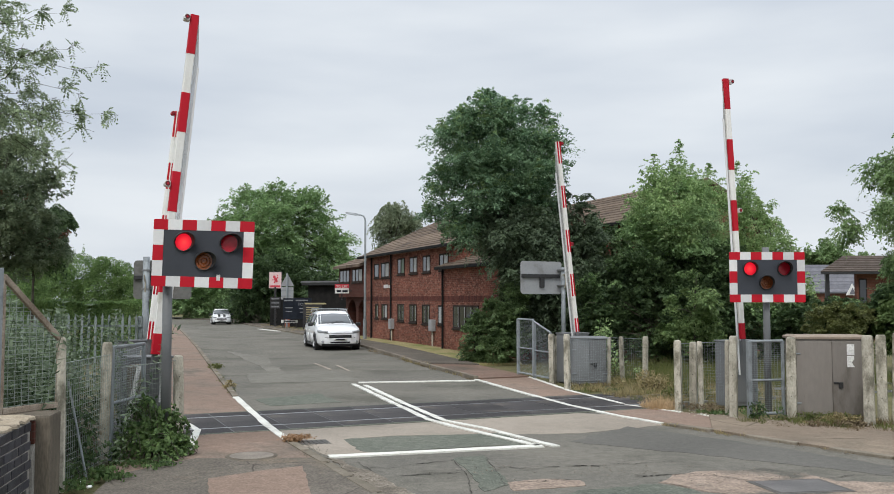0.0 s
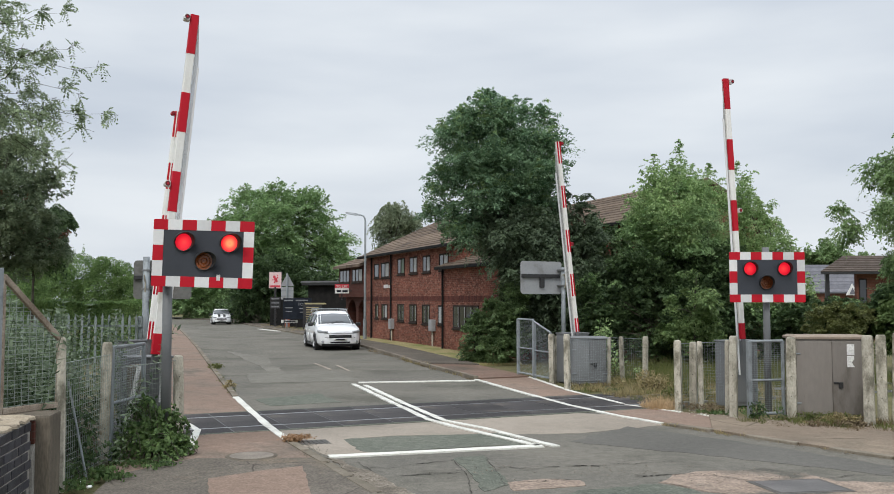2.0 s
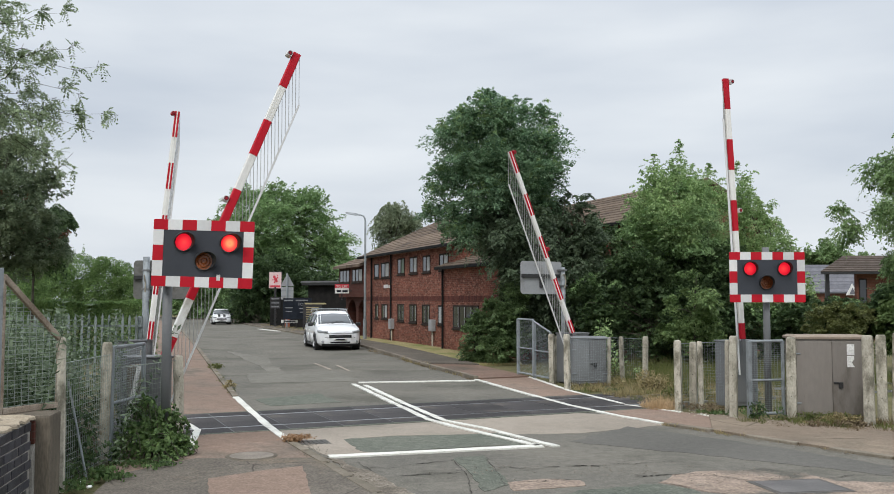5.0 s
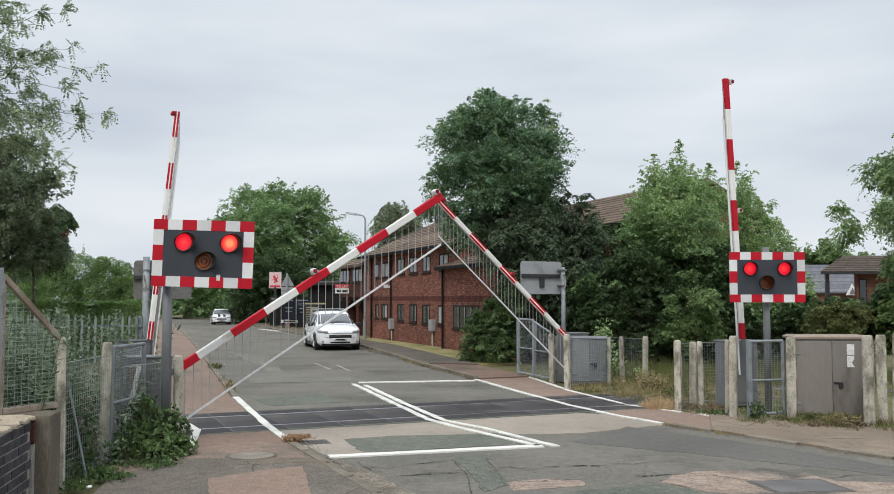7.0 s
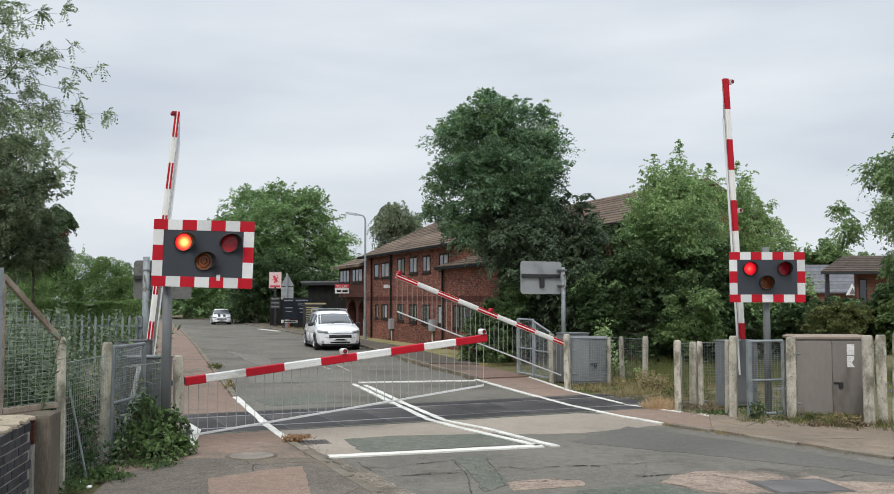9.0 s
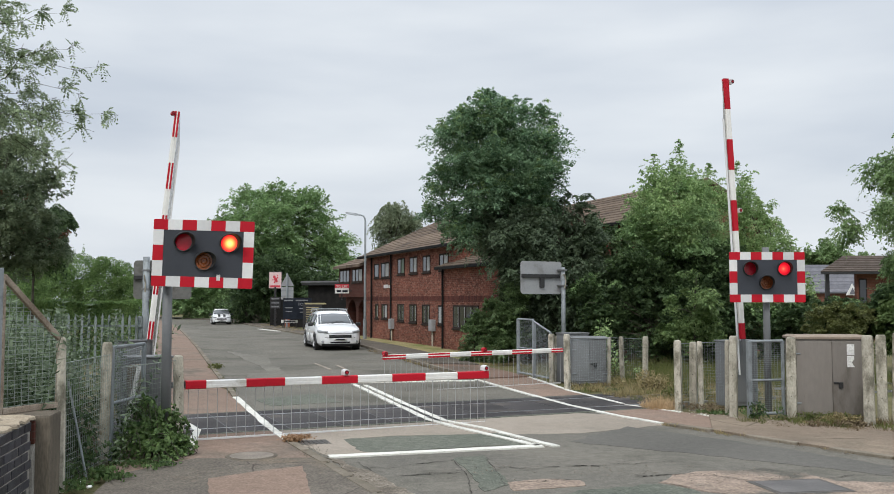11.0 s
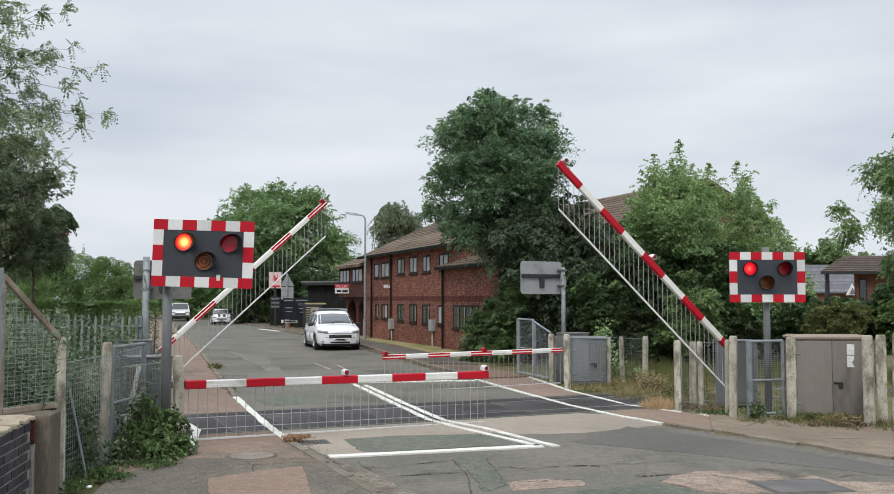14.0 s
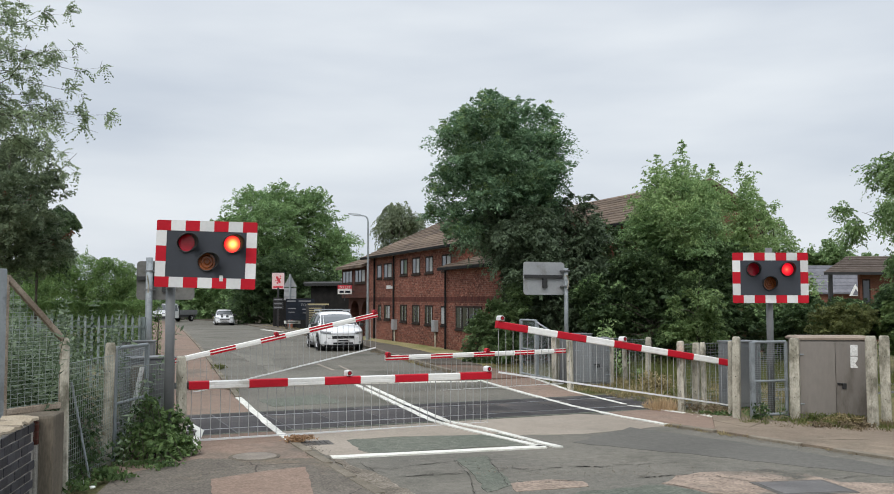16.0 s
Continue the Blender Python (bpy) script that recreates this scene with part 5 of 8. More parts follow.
def cabinet(x, y, turn, w, d, h, paint, roof, label, doors=2, notice=False):
    """A trackside equipment cabinet with doors, hinges, a handle and a sloping lid."""
    c = thing("equipment_cabinet", pose(x, y, 0, 0, 0, turn), label, "cabinet")
    part("body", box(bmesh.new(), -w / 2, w / 2, -d / 2, d / 2, 0.04, h - 0.04, 0.012), paint, c)
    part("plinth", box(bmesh.new(), -w / 2 - 0.03, w / 2 + 0.03, -d / 2 - 0.03, d / 2 + 0.03, -0.1, 0.05, 0.01), concrete_dark, c, "concrete plinth")
    bm = bmesh.new()
    loft(bm, [[(sx * (w / 2 + o), sy * (d / 2 + o), z) for sx, sy in ((-1, -1), (1, -1), (1, 1), (-1, 1))] for o, z in ((0.035, h - 0.045), (0.04, h - 0.01), (-0.02, h + 0.02))])
    part("lid", bm, roof, c, "faded lid")
    for k in range(doors):
        x0 = -w / 2 + 0.025 + (w - 0.05) * k / doors
        x1 = -w / 2 + 0.025 + (w - 0.05) * (k + 1) / doors
        door = part("door", box(bmesh.new(), x0 + 0.004, x1 - 0.004, -d / 2 - 0.022, -d / 2, 0.09, h - 0.075, 0.006), paint, c)
        hx = x0 + 0.02 if k == 0 else x1 - 0.02
        for hz in (0.28, h - 0.3):
            part("hinge", box(bmesh.new(), hx - 0.05, hx + 0.05, -d / 2 - 0.04, -d / 2 - 0.02, hz - 0.012, hz + 0.012, 0.004), galv, door)
    bm = bmesh.new()
    box(bm, 0.02, 0.1, -d / 2 - 0.05, -d / 2 - 0.02, h * 0.43, h * 0.43 + 0.03, 0.006)
    box(bm, 0.1, 0.17, -d / 2 - 0.06, -d / 2 - 0.02, h * 0.38, h * 0.38 + 0.1, 0.01)
    part("handle", bm, black, c, "black padlocked handle")
    if notice:
        part("notice", box(bmesh.new(), w * 0.2, w * 0.2 + 0.125, -d / 2 - 0.027, -d / 2 - 0.0225, h - 0.32, h - 0.13, 0.002), paper, c, "white paper notice")
        bm = slab(bmesh.new(), [(w * 0.2, h - 0.53), (w * 0.2 + 0.13, h - 0.53), (w * 0.2 + 0.08, h - 0.45), (w * 0.2 + 0.12, h - 0.39), (w * 0.2 + 0.12, h - 0.335), (w * 0.2, h - 0.335)], 0, 0.004)
        bmesh.ops.transform(bm, matrix=Matrix.Translation((0, -d / 2 - 0.0225, 0)) @ Matrix.Rotation(radians(90), 4, "X"), verts=bm.verts)
        part("notice", bm, paper, c, "torn white paper notice")
    return c


cabinet(6.78, 16.4, -6, 1.26, 0.62, 1.44, cabinet_taupe, cabinet_top, "taupe steel equipment cabinet with paper notices", 2, True)
cabinet(3.49, 22.62, 0, 0.84, 0.34, 1.16, cabinet_grey, grey_paint, "grey steel equipment cabinet in tall dry grass")


def mesh_gate(p0, p1, h, label, slope=0.0):
    """A galvanised tube frame gate with a fine mesh and a middle rail."""
    a, b = Vector((*p0, 0)), Vector((*p1, 0))
    d = b - a
    w = d.length
    t = thing("mesh_gate", pose(a.x, a.y, 0, 0, 0, math.degrees(math.atan2(d.y, d.x))), label, "gate")
    bm = bmesh.new()
    box(bm, -0.038, 0.038, -0.035, 0.035, 0.0, h, 0.008)
    tube(bm, (w, 0, 0.06), (w, 0, h - slope), 0.035)
    tube(bm, (0, 0, h), (w, 0, h - slope), 0.025)
    tube(bm, (0, 0, 0.1), (w, 0, 0.1), 0.025)
    part("frame", bm, galv, t)
    part("middle_rail", tube(bmesh.new(), (0, 0, h * 0.5), (w, 0, h * 0.5), 0.02), galv, t)
    bm = bmesh.new()
    for k in range(1, int(w / 0.06)):
        x = 0.06 * k
        tube(bm, (x, 0.01, 0.1), (x, 0.01, h - slope * x / w), 0.0022, seg=4, caps=False)
    for k in range(1, int((h - slope - 0.1) / 0.034)):
        tube(bm, (0, 0.012, 0.1 + 0.034 * k), (w, 0.012, 0.1 + 0.034 * k), 0.0024, seg=4, caps=False)
    part("wire_mesh", bm, galv, t)
    return t


mesh_gate((-4.4, 12.02), (-4.33, 13.1), 1.46, "galvanised mesh gate shut behind brambles")
mesh_gate((5.26, 15.98), (5.93, 16.2), 1.36, "galvanised mesh gate between concrete posts")
mesh_gate((1.95, 25.1), (2.28, 24.2), 1.55, "galvanised mesh gate standing at the footway")
mesh_gate((2.3, 24.1), (2.62, 23.15), 1.5, "galvanised mesh fence panel sloping to a post", 0.25)
mesh_panel("mesh_fence", (4.47, 23.4), (4.92, 22.8), 0.1, 1.1, 0.06, 0.002, galv, "fine wire mesh between slim posts")
post(3.95, 22.4, 1.17, 0.07, -34, label="slim concrete post beside the grey cabinet")
mesh_panel("mesh_fence", (2.84, 21.45), (3.95, 22.36), 0.1, 1.14, 0.06, 0.002, galv, "fine wire mesh before the grey cabinet")
mesh_panel("mesh_fence", (4.15, 23.7), (4.47, 23.4), 0.1, 1.1, 0.06, 0.002, galv, "fine wire mesh beside the grey cabinet")
mesh_panel("mesh_fence", (4.37, 17.4), (4.7, 17.6), 0.1, 1.25, 0.06, 0.002, galv, "fine wire mesh between concrete posts")
mesh_panel("mesh_fence", (4.85, 17.8), (5.6, 18.1), 0.1, 1.25, 0.06, 0.002, galv, "fine wire mesh before the barrier housing")

# ---- brick wall, timber and steel frame, palisade, behind the pavement ----
brick_wall = thing("brick_wall", pose(-4.24, 9.4, 0, 0, 0, -80), "low blue brick wall with worn stone coping and concrete end pier", "wall")
part("core", box(bmesh.new(), 0.02, 4.2, -0.33, -0.008, -0.1, 0.86), mortar_mat, brick_wall, "pale mortar")
bm = box(bmesh.new(), -0.106, 0.106, -0.05, 0.0, -0.041, 0.041, 0.006)
brick_me = bpy.data.meshes.new("brick")
bm.to_mesh(brick_me)
bm.free()
brick_me.materials.append(blue_brick)
for row in range(9):
    for k in range(17):
        x = 0.11 + 0.224 * k + (0.112 if row % 2 else 0.0)
        piece("brick", brick_me, brick_wall, pose(x + 0.012 * math.sin(7 * k + row), 0.004 * math.sin(3 * k + 5 * row), 0.05 + 0.094 * row))
bm = bmesh.new()
rng = random.Random(5)
ring = []
for k in range(64):
    x = -0.06 + 4.27 * k / 63
    a, b, c = rng.uniform(-0.02, 0.02), rng.uniform(-0.015, 0.015), rng.uniform(-0.02, 0.02)
    ring.append([(x, 0.012 + a * 1.6, 0.868 + b * 0.6), (x, 0.008 + a * 1.6, 0.892 + b), (x, -0.12 + c, 0.905 + c), (x, -0.33 + c, 0.905 + a), (x, -0.35 + c, 0.86)])
part("coping", loft(bm, ring), coping_mat, brick_wall, "worn sandstone coping")
bm = box(bmesh.new(), -0.56, -0.1, -0.36, 0.16, -0.1, 0.9, 0.03)
part("end_pier", bm, concrete_dark, brick_wall, "dirty concrete end pier")
part("broken_brick", box(bmesh.new(), -0.06, 0.0, -0.1, 0.03, 0.62, 0.855, 0.01), dark_brick, brick_wall, "broken brown brick end")
part("mortar_end", box(bmesh.new(), -0.1, 0.0, -0.1, 0.02, -0.1, 0.62, 0.02), mortar_mat, brick_wall, "rough mortar end")

post(-4.27, 10.2, 1.67, 0.085, 8, label="pale slim concrete post beside the brick wall")
screen = thing("mesh_screen", pose(-4.62, 9.5, 0, 0, 0, 66.9), "wire mesh screen in a rough timber frame above the wall", "mesh screen")
SW = 0.815
bm = bmesh.new()
box(bm, -0.035, 0.0, -0.035, 0.035, 0.9, 2.36, 0.006)
box(bm, 0.02, SW, -0.03, 0.03, 0.9, 0.965, 0.01)
box(bm, SW - 0.075, SW - 0.045, -0.02, 0.02, 0.9, 1.62, 0.01)
box(bm, 0.0, 0.03, -0.02, 0.02, 0.9, 2.25, 0.008)
part("timber_frame", bm, old_wood, screen, "weathered timber frame")
d = Vector((SW, 0, 1.64)) - Vector((0, 0, 2.36))
bm = box(bmesh.new(), 0, d.length, -0.025, 0.025, -0.03, 0.03, 0.01, m=Matrix.Translation((0, 0, 2.34)) @ Matrix.Rotation(-math.atan2(d.z, d.x), 4, "Y"))
part("brace", bm, old_wood, screen, "sloping timber brace")
part("steel_post", box(bmesh.new(), -0.13, -0.04, -0.06, 0.06, 0.5, 2.42, 0.01), galv, screen, "galvanised steel post")
bm = bmesh.new()
for k in range(1, 9):
    x = SW * k / 9
    tube(bm, (x, 0, 0.93), (x, 0, 2.33 - (2.33 - 1.64) * x / SW), 0.003, seg=4, caps=False)
for k in range(1, 32):
    z = 0.93 + 0.045 * k
    x1 = SW if z < 1.64 else SW * (2.33 - z) / (2.33 - 1.64)
    tube(bm, (0, 0.003, z), (x1, 0.003, z), 0.003, seg=4, caps=False)
part("wire_mesh", bm, wire_pale, screen, "square wire mesh")

palisade = thing("palisade_fence", pose(-10.2, 21.3, 0, 0, 0, -3), "grey galvanised palisade fence with pointed pales", "fence")
bm = slab(bmesh.new(), [(-0.028, 0.05), (0.028, 0.05), (0.028, 1.66), (0.0, 1.75), (-0.028, 1.66)], -0.008, 0.008)
bmesh.ops.transform(bm, matrix=Matrix.Rotation(radians(90), 4, "X"), verts=bm.verts)
pale_me = bpy.data.meshes.new("pale")
bm.to_mesh(pale_me)
bm.free()
pale_me.materials.append(galv_dull)
for k in range(20):
    piece("pale", pale_me, palisade, pose(0.16 * k, -0.03, 0.02 * math.sin(k * 2.3), 0, 0, 8 * math.sin(k * 1.7)))
for z in (0.3, 1.45):
    part("rail", box(bmesh.new(), -0.1, 3.15, -0.015, 0.03, z, z + 0.05, 0.004), galv_dull, palisade)
for x in (0.0, 3.1):
    part("post", box(bmesh.new(), x - 0.05, x + 0.05, 0.03, 0.1, -0.05, 1.7, 0.01), galv_dull, palisade)
bar = thing("metal_stay", pose(-4.5, 12.9, 0), "leaning white-painted metal stay in the brambles", "metal bar")
part("bar", tube(bmesh.new(), (-0.02, 0, 0.2), (0.14, 0.1, 1.15), 0.033, seg=8), reflect_white, bar)
pipe = thing("leaning_pipe", pose(-4.32, 10.6, 0), "thin galvanised pipe leaning on the mesh", "metal bar")
part("bar", tube(bmesh.new(), (0.15, 0.1, 0.0), (-0.05, 0.0, 1.15), 0.014, seg=8), galv, pipe)

# ---- the brick building and what stands round it ----
WALL0 = Vector((-4.39, 49.7))
WALL_TURN = math.degrees(math.atan2(-15.2, 5.91))

blind_pale = mat("pale_window_blind", (0.3, 0.31, 0.31), (0.42, 0.42, 0.41), rough=0.7, bump=0)


def window(parent, x0, x1, z0, z1, y=0.0, panes=2, blind=None, curtain=0.0):
    """A window in a wall that faces local -y: sill, frame and panes."""
    w = part("window", box(bmesh.new(), x0 - 0.06, x1 + 0.06, y - 0.06, y + 0.02, z0 - 0.09, z0 - 0.02, 0.01), dark_frame, parent, "window with dark frame and sill")
    bm = bmesh.new()
    box(bm, x0, x1, y - 0.03, y + 0.03, z1 - 0.07, z1)
    box(bm, x0, x1, y - 0.03, y + 0.03, z0 - 0.02, z0 + 0.05)
    for k in range(panes + 1):
        xc = x0 + (x1 - x0) * k / panes
        box(bm, max(x0, xc - 0.045), min(x1, xc + 0.045), y - 0.028, y + 0.03, z0, z1)
    part("frame", bm, dark_frame, w)
    for k in range(panes):
        a, b = x0 + (x1 - x0) * k / panes, x0 + (x1 - x0) * (k + 1) / panes
        part("pane", box(bmesh.new(), a + 0.03, b - 0.03, y - 0.012, y + 0.012, z0 + 0.04, z1 - 0.05), blind if blind and k == panes - 1 else window_glass, w)
        if curtain:
            part("curtain", box(bmesh.new(), b - 0.045 - (b - a) * curtain, b - 0.05, y - 0.016, y - 0.012, z0 + 0.05, z1 - 0.08), blind_pale, w, "pale curtain at the pane")
    return w


def roof_plane(parent, x0, x1, y0, z0, y1, z1, cut0=0.0, cut1=0.0, rows=14, tile=None):
    """A roof slope from the eave (y0, z0) to the ridge (y1, z1): one part for each course of tiles."""
    bm = bmesh.new()
    loft(bm, [[(x0, y0, z0 - 0.12), (x1, y0, z0 - 0.12), (x1 - cut1, y1, z1 - 0.12), (x0 + cut0, y1, z1 - 0.12)], [(x0, y0, z0 - 0.03), (x1, y0, z0 - 0.03), (x1 - cut1, y1, z1 - 0.03), (x0 + cut0, y1, z1 - 0.03)]])
    roof = part("roof", bm, tile or roof_tile, parent, "tiled roof slope")
    for k in range(rows):
        s0, s1 = k / rows, min((k + 1.1) / rows, 1)
        a0, a1, b0, b1 = x0 + cut0 * s0, x1 - cut1 * s0, x0 + cut0 * s1, x1 - cut1 * s1
        ya, yb, za, zb = y0 + (y1 - y0) * s0, y0 + (y1 - y0) * s1, z0 + (z1 - z0) * s0 + 0.03, z0 + (z1 - z0) * s1
        bm = loft(bmesh.new(), [[(a0, ya, za - 0.04), (a1, ya, za - 0.04), (b1, yb, zb - 0.04), (b0, yb, zb - 0.04)], [(a0, ya, za), (a1, ya, za), (b1, yb, zb), (b0, yb, zb)]])
        part("tile_course", bm, tile or roof_tile, roof)
    return roof


def gutter(parent, x0, x1, y, z):
    bm = box(bmesh.new(), x0, x1, y - 0.11, y + 0.0, z - 0.12, z, 0.02)
    part("gutter", bm, gutter_black, parent, "black gutter")


def downpipe(parent, x, y, z0, z1):
    part("downpipe", tube(bmesh.new(), (x, y - 0.08, z0), (x, y - 0.08, z1), 0.05, seg=8), gutter_black, parent, "black downpipe")


green_panel = mat("green_window_panel", (0.05, 0.085, 0.045), (0.07, 0.11, 0.06), rough=0.4, bump=0)
office = thing("office_building", pose(WALL0.x, WALL0.y, 0, 0, 0, WALL_TURN), "two-storey red brick office building with brown tile roof", "building")
part("wall", box(bmesh.new(), 0, 13.0, 0, 8.0, -0.1, 4.38), building_brick, office, "red brick wall")
roof_plane(office, -0.3, 13.3, -0.4, 4.36, 4.0, 6.5, 1.6, 0.0, 16)
roof_plane(office, -0.3, 13.3, 8.4, 4.36, 4.0, 6.5, 1.6, 0.0, 8)
gutter(office, -0.3, 13.3, -0.35, 4.38)
part("gable", loft(bmesh.new(), [[(12.7, 0.0, 4.2), (12.7, 8.0, 4.2), (12.7, 4.0, 6.35)], [(12.95, 0.0, 4.2), (12.95, 8.0, 4.2), (12.95, 4.0, 6.35)]]), building_brick, office)
# courses of soldier bricks between the storeys
part("brick_band", box(bmesh.new(), 0, 12.4, -0.012, 0.0, 2.0, 2.22), band_brick, office, "darker band of upright bricks")
for a, b, panes, blind in (((1.54, 3.21), (2.37, 3.94), 1, None), ((2.77, 3.19), (4.13, 3.96), 2, blind_pale), ((5.50, 3.30), (6.55, 4.06), 2, green_panel), ((7.31, 3.30), (8.36, 4.06), 2, blind_pale), ((9.13, 3.31), (10.10, 4.04), 2, blind_pale), ((11.23, 3.35), (12.31, 4.03), 2, blind_pale),
                           ((1.75, 1.11), (2.27, 1.83), 1, None), ((2.87, 1.11), (3.84, 1.84), 2, blind_pale), ((5.50, 1.05), (6.46, 1.86), 2, None), ((7.31, 1.03), (8.28, 1.86), 2, None), ((9.05, 1.00), (10.03, 1.85), 2, None), ((11.10, 1.02), (11.71, 1.83), 1, blind_pale)):
    window(office, a[0], b[0], a[1], b[1], panes=panes, blind=blind, curtain=0.16 if b[1] < 2.2 else 0.0)
for a in ((1.23, 2.83), (4.59, 2.78)):
    downpipe(office, a[0], 0, 0.0, 4.3)

wall_words = mat("white_wall_lettering", (0.6, 0.6, 0.58), (0.7, 0.7, 0.68), rough=0.6, bump=0)
for a, b in (((3.26, 2.65), (3.94, 2.82)), ((4.08, 2.64), (4.50, 2.78))):
    part("writing_bar", box(bmesh.new(), a[0], b[0], -0.03, -0.002, a[1], b[1]), wall_words, office, "white letters fixed to the wall")


def meter_box(parent_pose, label, h):
    t = thing("meter_box", parent_pose, label, "meter box")
    part("box", box(bmesh.new(), -0.19, 0.19, -0.2, -0.002, h, h + 0.5, 0.015), back_grey, t)
    part("door", box(bmesh.new(), -0.165, 0.165, -0.212, -0.2, h + 0.03, h + 0.47, 0.006), back_grey, t)
    part("pipe", tube(bmesh.new(), (0.05, -0.1, 0.0), (0.05, -0.1, h), 0.04, seg=8), concrete, t, "pale pipe")


wall_m = pose(WALL0.x, WALL0.y, 0, 0, 0, WALL_TURN)
for a, h in (((4.78, 0.72), 0.62), ((10.57, 0.66), 0.7)):
    meter_box(wall_m @ pose(a[0], 0, 0), "grey meter box on the brick wall with a pipe below", h)

wing = thing("office_wing", wall_m @ pose(12.4, -0.25, 0), "low red brick office wing with tile roof beside a tree", "building")
part("wall", box(bmesh.new(), 0, 6.6, 0, 0.245, -0.1, 3.4), building_brick, wing, "red brick wall")
part("end_wall", box(bmesh.new(), 6.35, 6.6, 0.245, 4.5, -0.1, 3.4), building_brick, wing, "red brick wall")
part("brick_band", box(bmesh.new(), 0, 6.6, -0.012, 0.0, 1.98, 2.22), band_brick, wing, "darker band of upright bricks")
roof_plane(wing, -0.1, 6.9, -0.35, 3.42, 2.2, 4.3, 0.0, 0.0, 8)
gutter(wing, -0.12, 6.9, -0.3, 3.42)
downpipe(wing, 0.05, 0, 0, 3.35)
window(wing, 1.06, 3.7, 0.93, 1.85, panes=4, curtain=0.12)

rear = thing("rear_block", pose(2.23, 49.05, 0, 0, 0, WALL_TURN), "rear red brick block with brown tile roof among trees", "building")
part("wall", box(bmesh.new(), 0, 14.6, 0, 6.0, -0.1, 5.2), building_brick, rear, "red brick wall")
part("gable", loft(bmesh.new(), [[(14.3, 0, 5.2), (14.3, 6, 5.2), (14.3, 3, 6.8)], [(14.6, 0, 5.2), (14.6, 6, 5.2), (14.6, 3, 6.8)]]), building_brick, rear)
roof_plane(rear, -0.3, 14.9, -0.4, 5.15, 3.0, 6.95, 0, 0, 12)
roof_plane(rear, -0.3, 14.9, 6.4, 5.15, 3.0, 6.95, 0, 0, 6)
gutter(rear, -0.3, 14.9, -0.38, 5.15)

# entrance annex with an overhanging upper floor
annex = thing("entrance_annex", wall_m @ pose(-5.4, 0.6, 0), "dark brown brick entrance annex with overhanging upper floor", "building")
part("wall", box(bmesh.new(), 0, 5.35, 0.6, 5, -0.1, 2.2), dark_brick, annex, "brown brick wall")
for x0, x1 in ((0.0, 0.5), (2.3, 2.8), (4.8, 5.35)):
    part("pier", box(bmesh.new(), x0, x1, -0.3, 0.598, -0.1, 2.2), dark_brick, annex)
for x0, x1 in ((0.5, 2.3), (2.8, 4.8)):
    bm = bmesh.new()
    n = 12
    mid, r = (x0 + x1) / 2, (x1 - x0) / 2
    for k in range(n):
        a0, a1 = math.pi * k / n, math.pi * (k + 1) / n
        p = [(mid + r * math.cos(a), 1.35 + 0.7 * math.sin(a)) for a in (a0, a1)]
        loft(bm, [[(p[0][0], y, p[0][1]), (p[1][0], y, p[1][1]), (p[1][0], y, 2.2), (p[0][0], y, 2.2)] for y in (-0.3, -0.05)])
    part("arch", bm, dark_brick, annex, "brick arch")
part("upper_floor", box(bmesh.new(), -0.1, 5.36, -0.7, 5, 2.2, 4.0), dark_brick, annex, "dark brown upper floor")
roof_plane(annex, -0.5, 5.4, -1.0, 3.98, 2.5, 5.4, 2.4, 0, 9)
for x0, x1 in ((0.15, 2.3), (2.9, 5.0)):
    window(annex, x0, x1, 3.05, 3.8, y=-0.7, panes=3, blind=None if x0 < 1 else blind_pale)

# dark low building of the inn
inn = thing("inn_building", pose(-13.5, 69.0, 0, 0, 0, -20), "low dark inn building behind sign boards", "building")
inn_dark = mat("dark_stained_boards", (0.012, 0.012, 0.012), (0.025, 0.023, 0.022), scale=2, fine=15, rough=0.8)
part("wall", box(bmesh.new(), 3.4, 8.5, 0, 6, -0.1, 3.1), inn_dark, inn, "dark stained wall")
part("yard_wall", box(bmesh.new(), 0, 3.4, 0.3, 0.5, -0.1, 2.2), inn_dark, inn, "low dark boarded yard wall")
part("roof", box(bmesh.new(), 3.1, 8.9, -0.5, 6.4, 3.1, 3.4, 0.03), black, inn, "flat dark roof with pale edge")
part("roof_edge", box(bmesh.new(), 3.08, 8.92, -0.53, -0.5, 3.3, 3.42), grey_paint, inn)
part("doorway", box(bmesh.new(), 1.2, 1.7, 0.26, 0.3, 0, 2.1), red_brick_piece, inn, "orange brick panel")

# ---- signs and lamp by the far pavement ----
pink = mat("pale_pink_sign", (0.62, 0.45, 0.44), (0.68, 0.5, 0.49), scale=3, rough=0.6, bump=0)
red_sign = mat("red_sign_paint", (0.5, 0.03, 0.05), (0.56, 0.04, 0.06), rough=0.5, bump=0)
navy = mat("dark_blue_board", (0.013, 0.016, 0.022), (0.02, 0.024, 0.033), rough=0.9, bump=0)


chalk_grey = mat("faded_white_lettering", (0.17, 0.17, 0.18), (0.25, 0.25, 0.26), rough=0.8)


def bars(name, parent, rows, y, material=None):
    """Blurred writing as plain bars: rows of x0, x1, z, height."""
    for x0, x1, z, h in rows:
        part("writing_bar", box(bmesh.new(), x0, x1, y - 0.008, y, z, z + h), material or chalk_grey, parent)


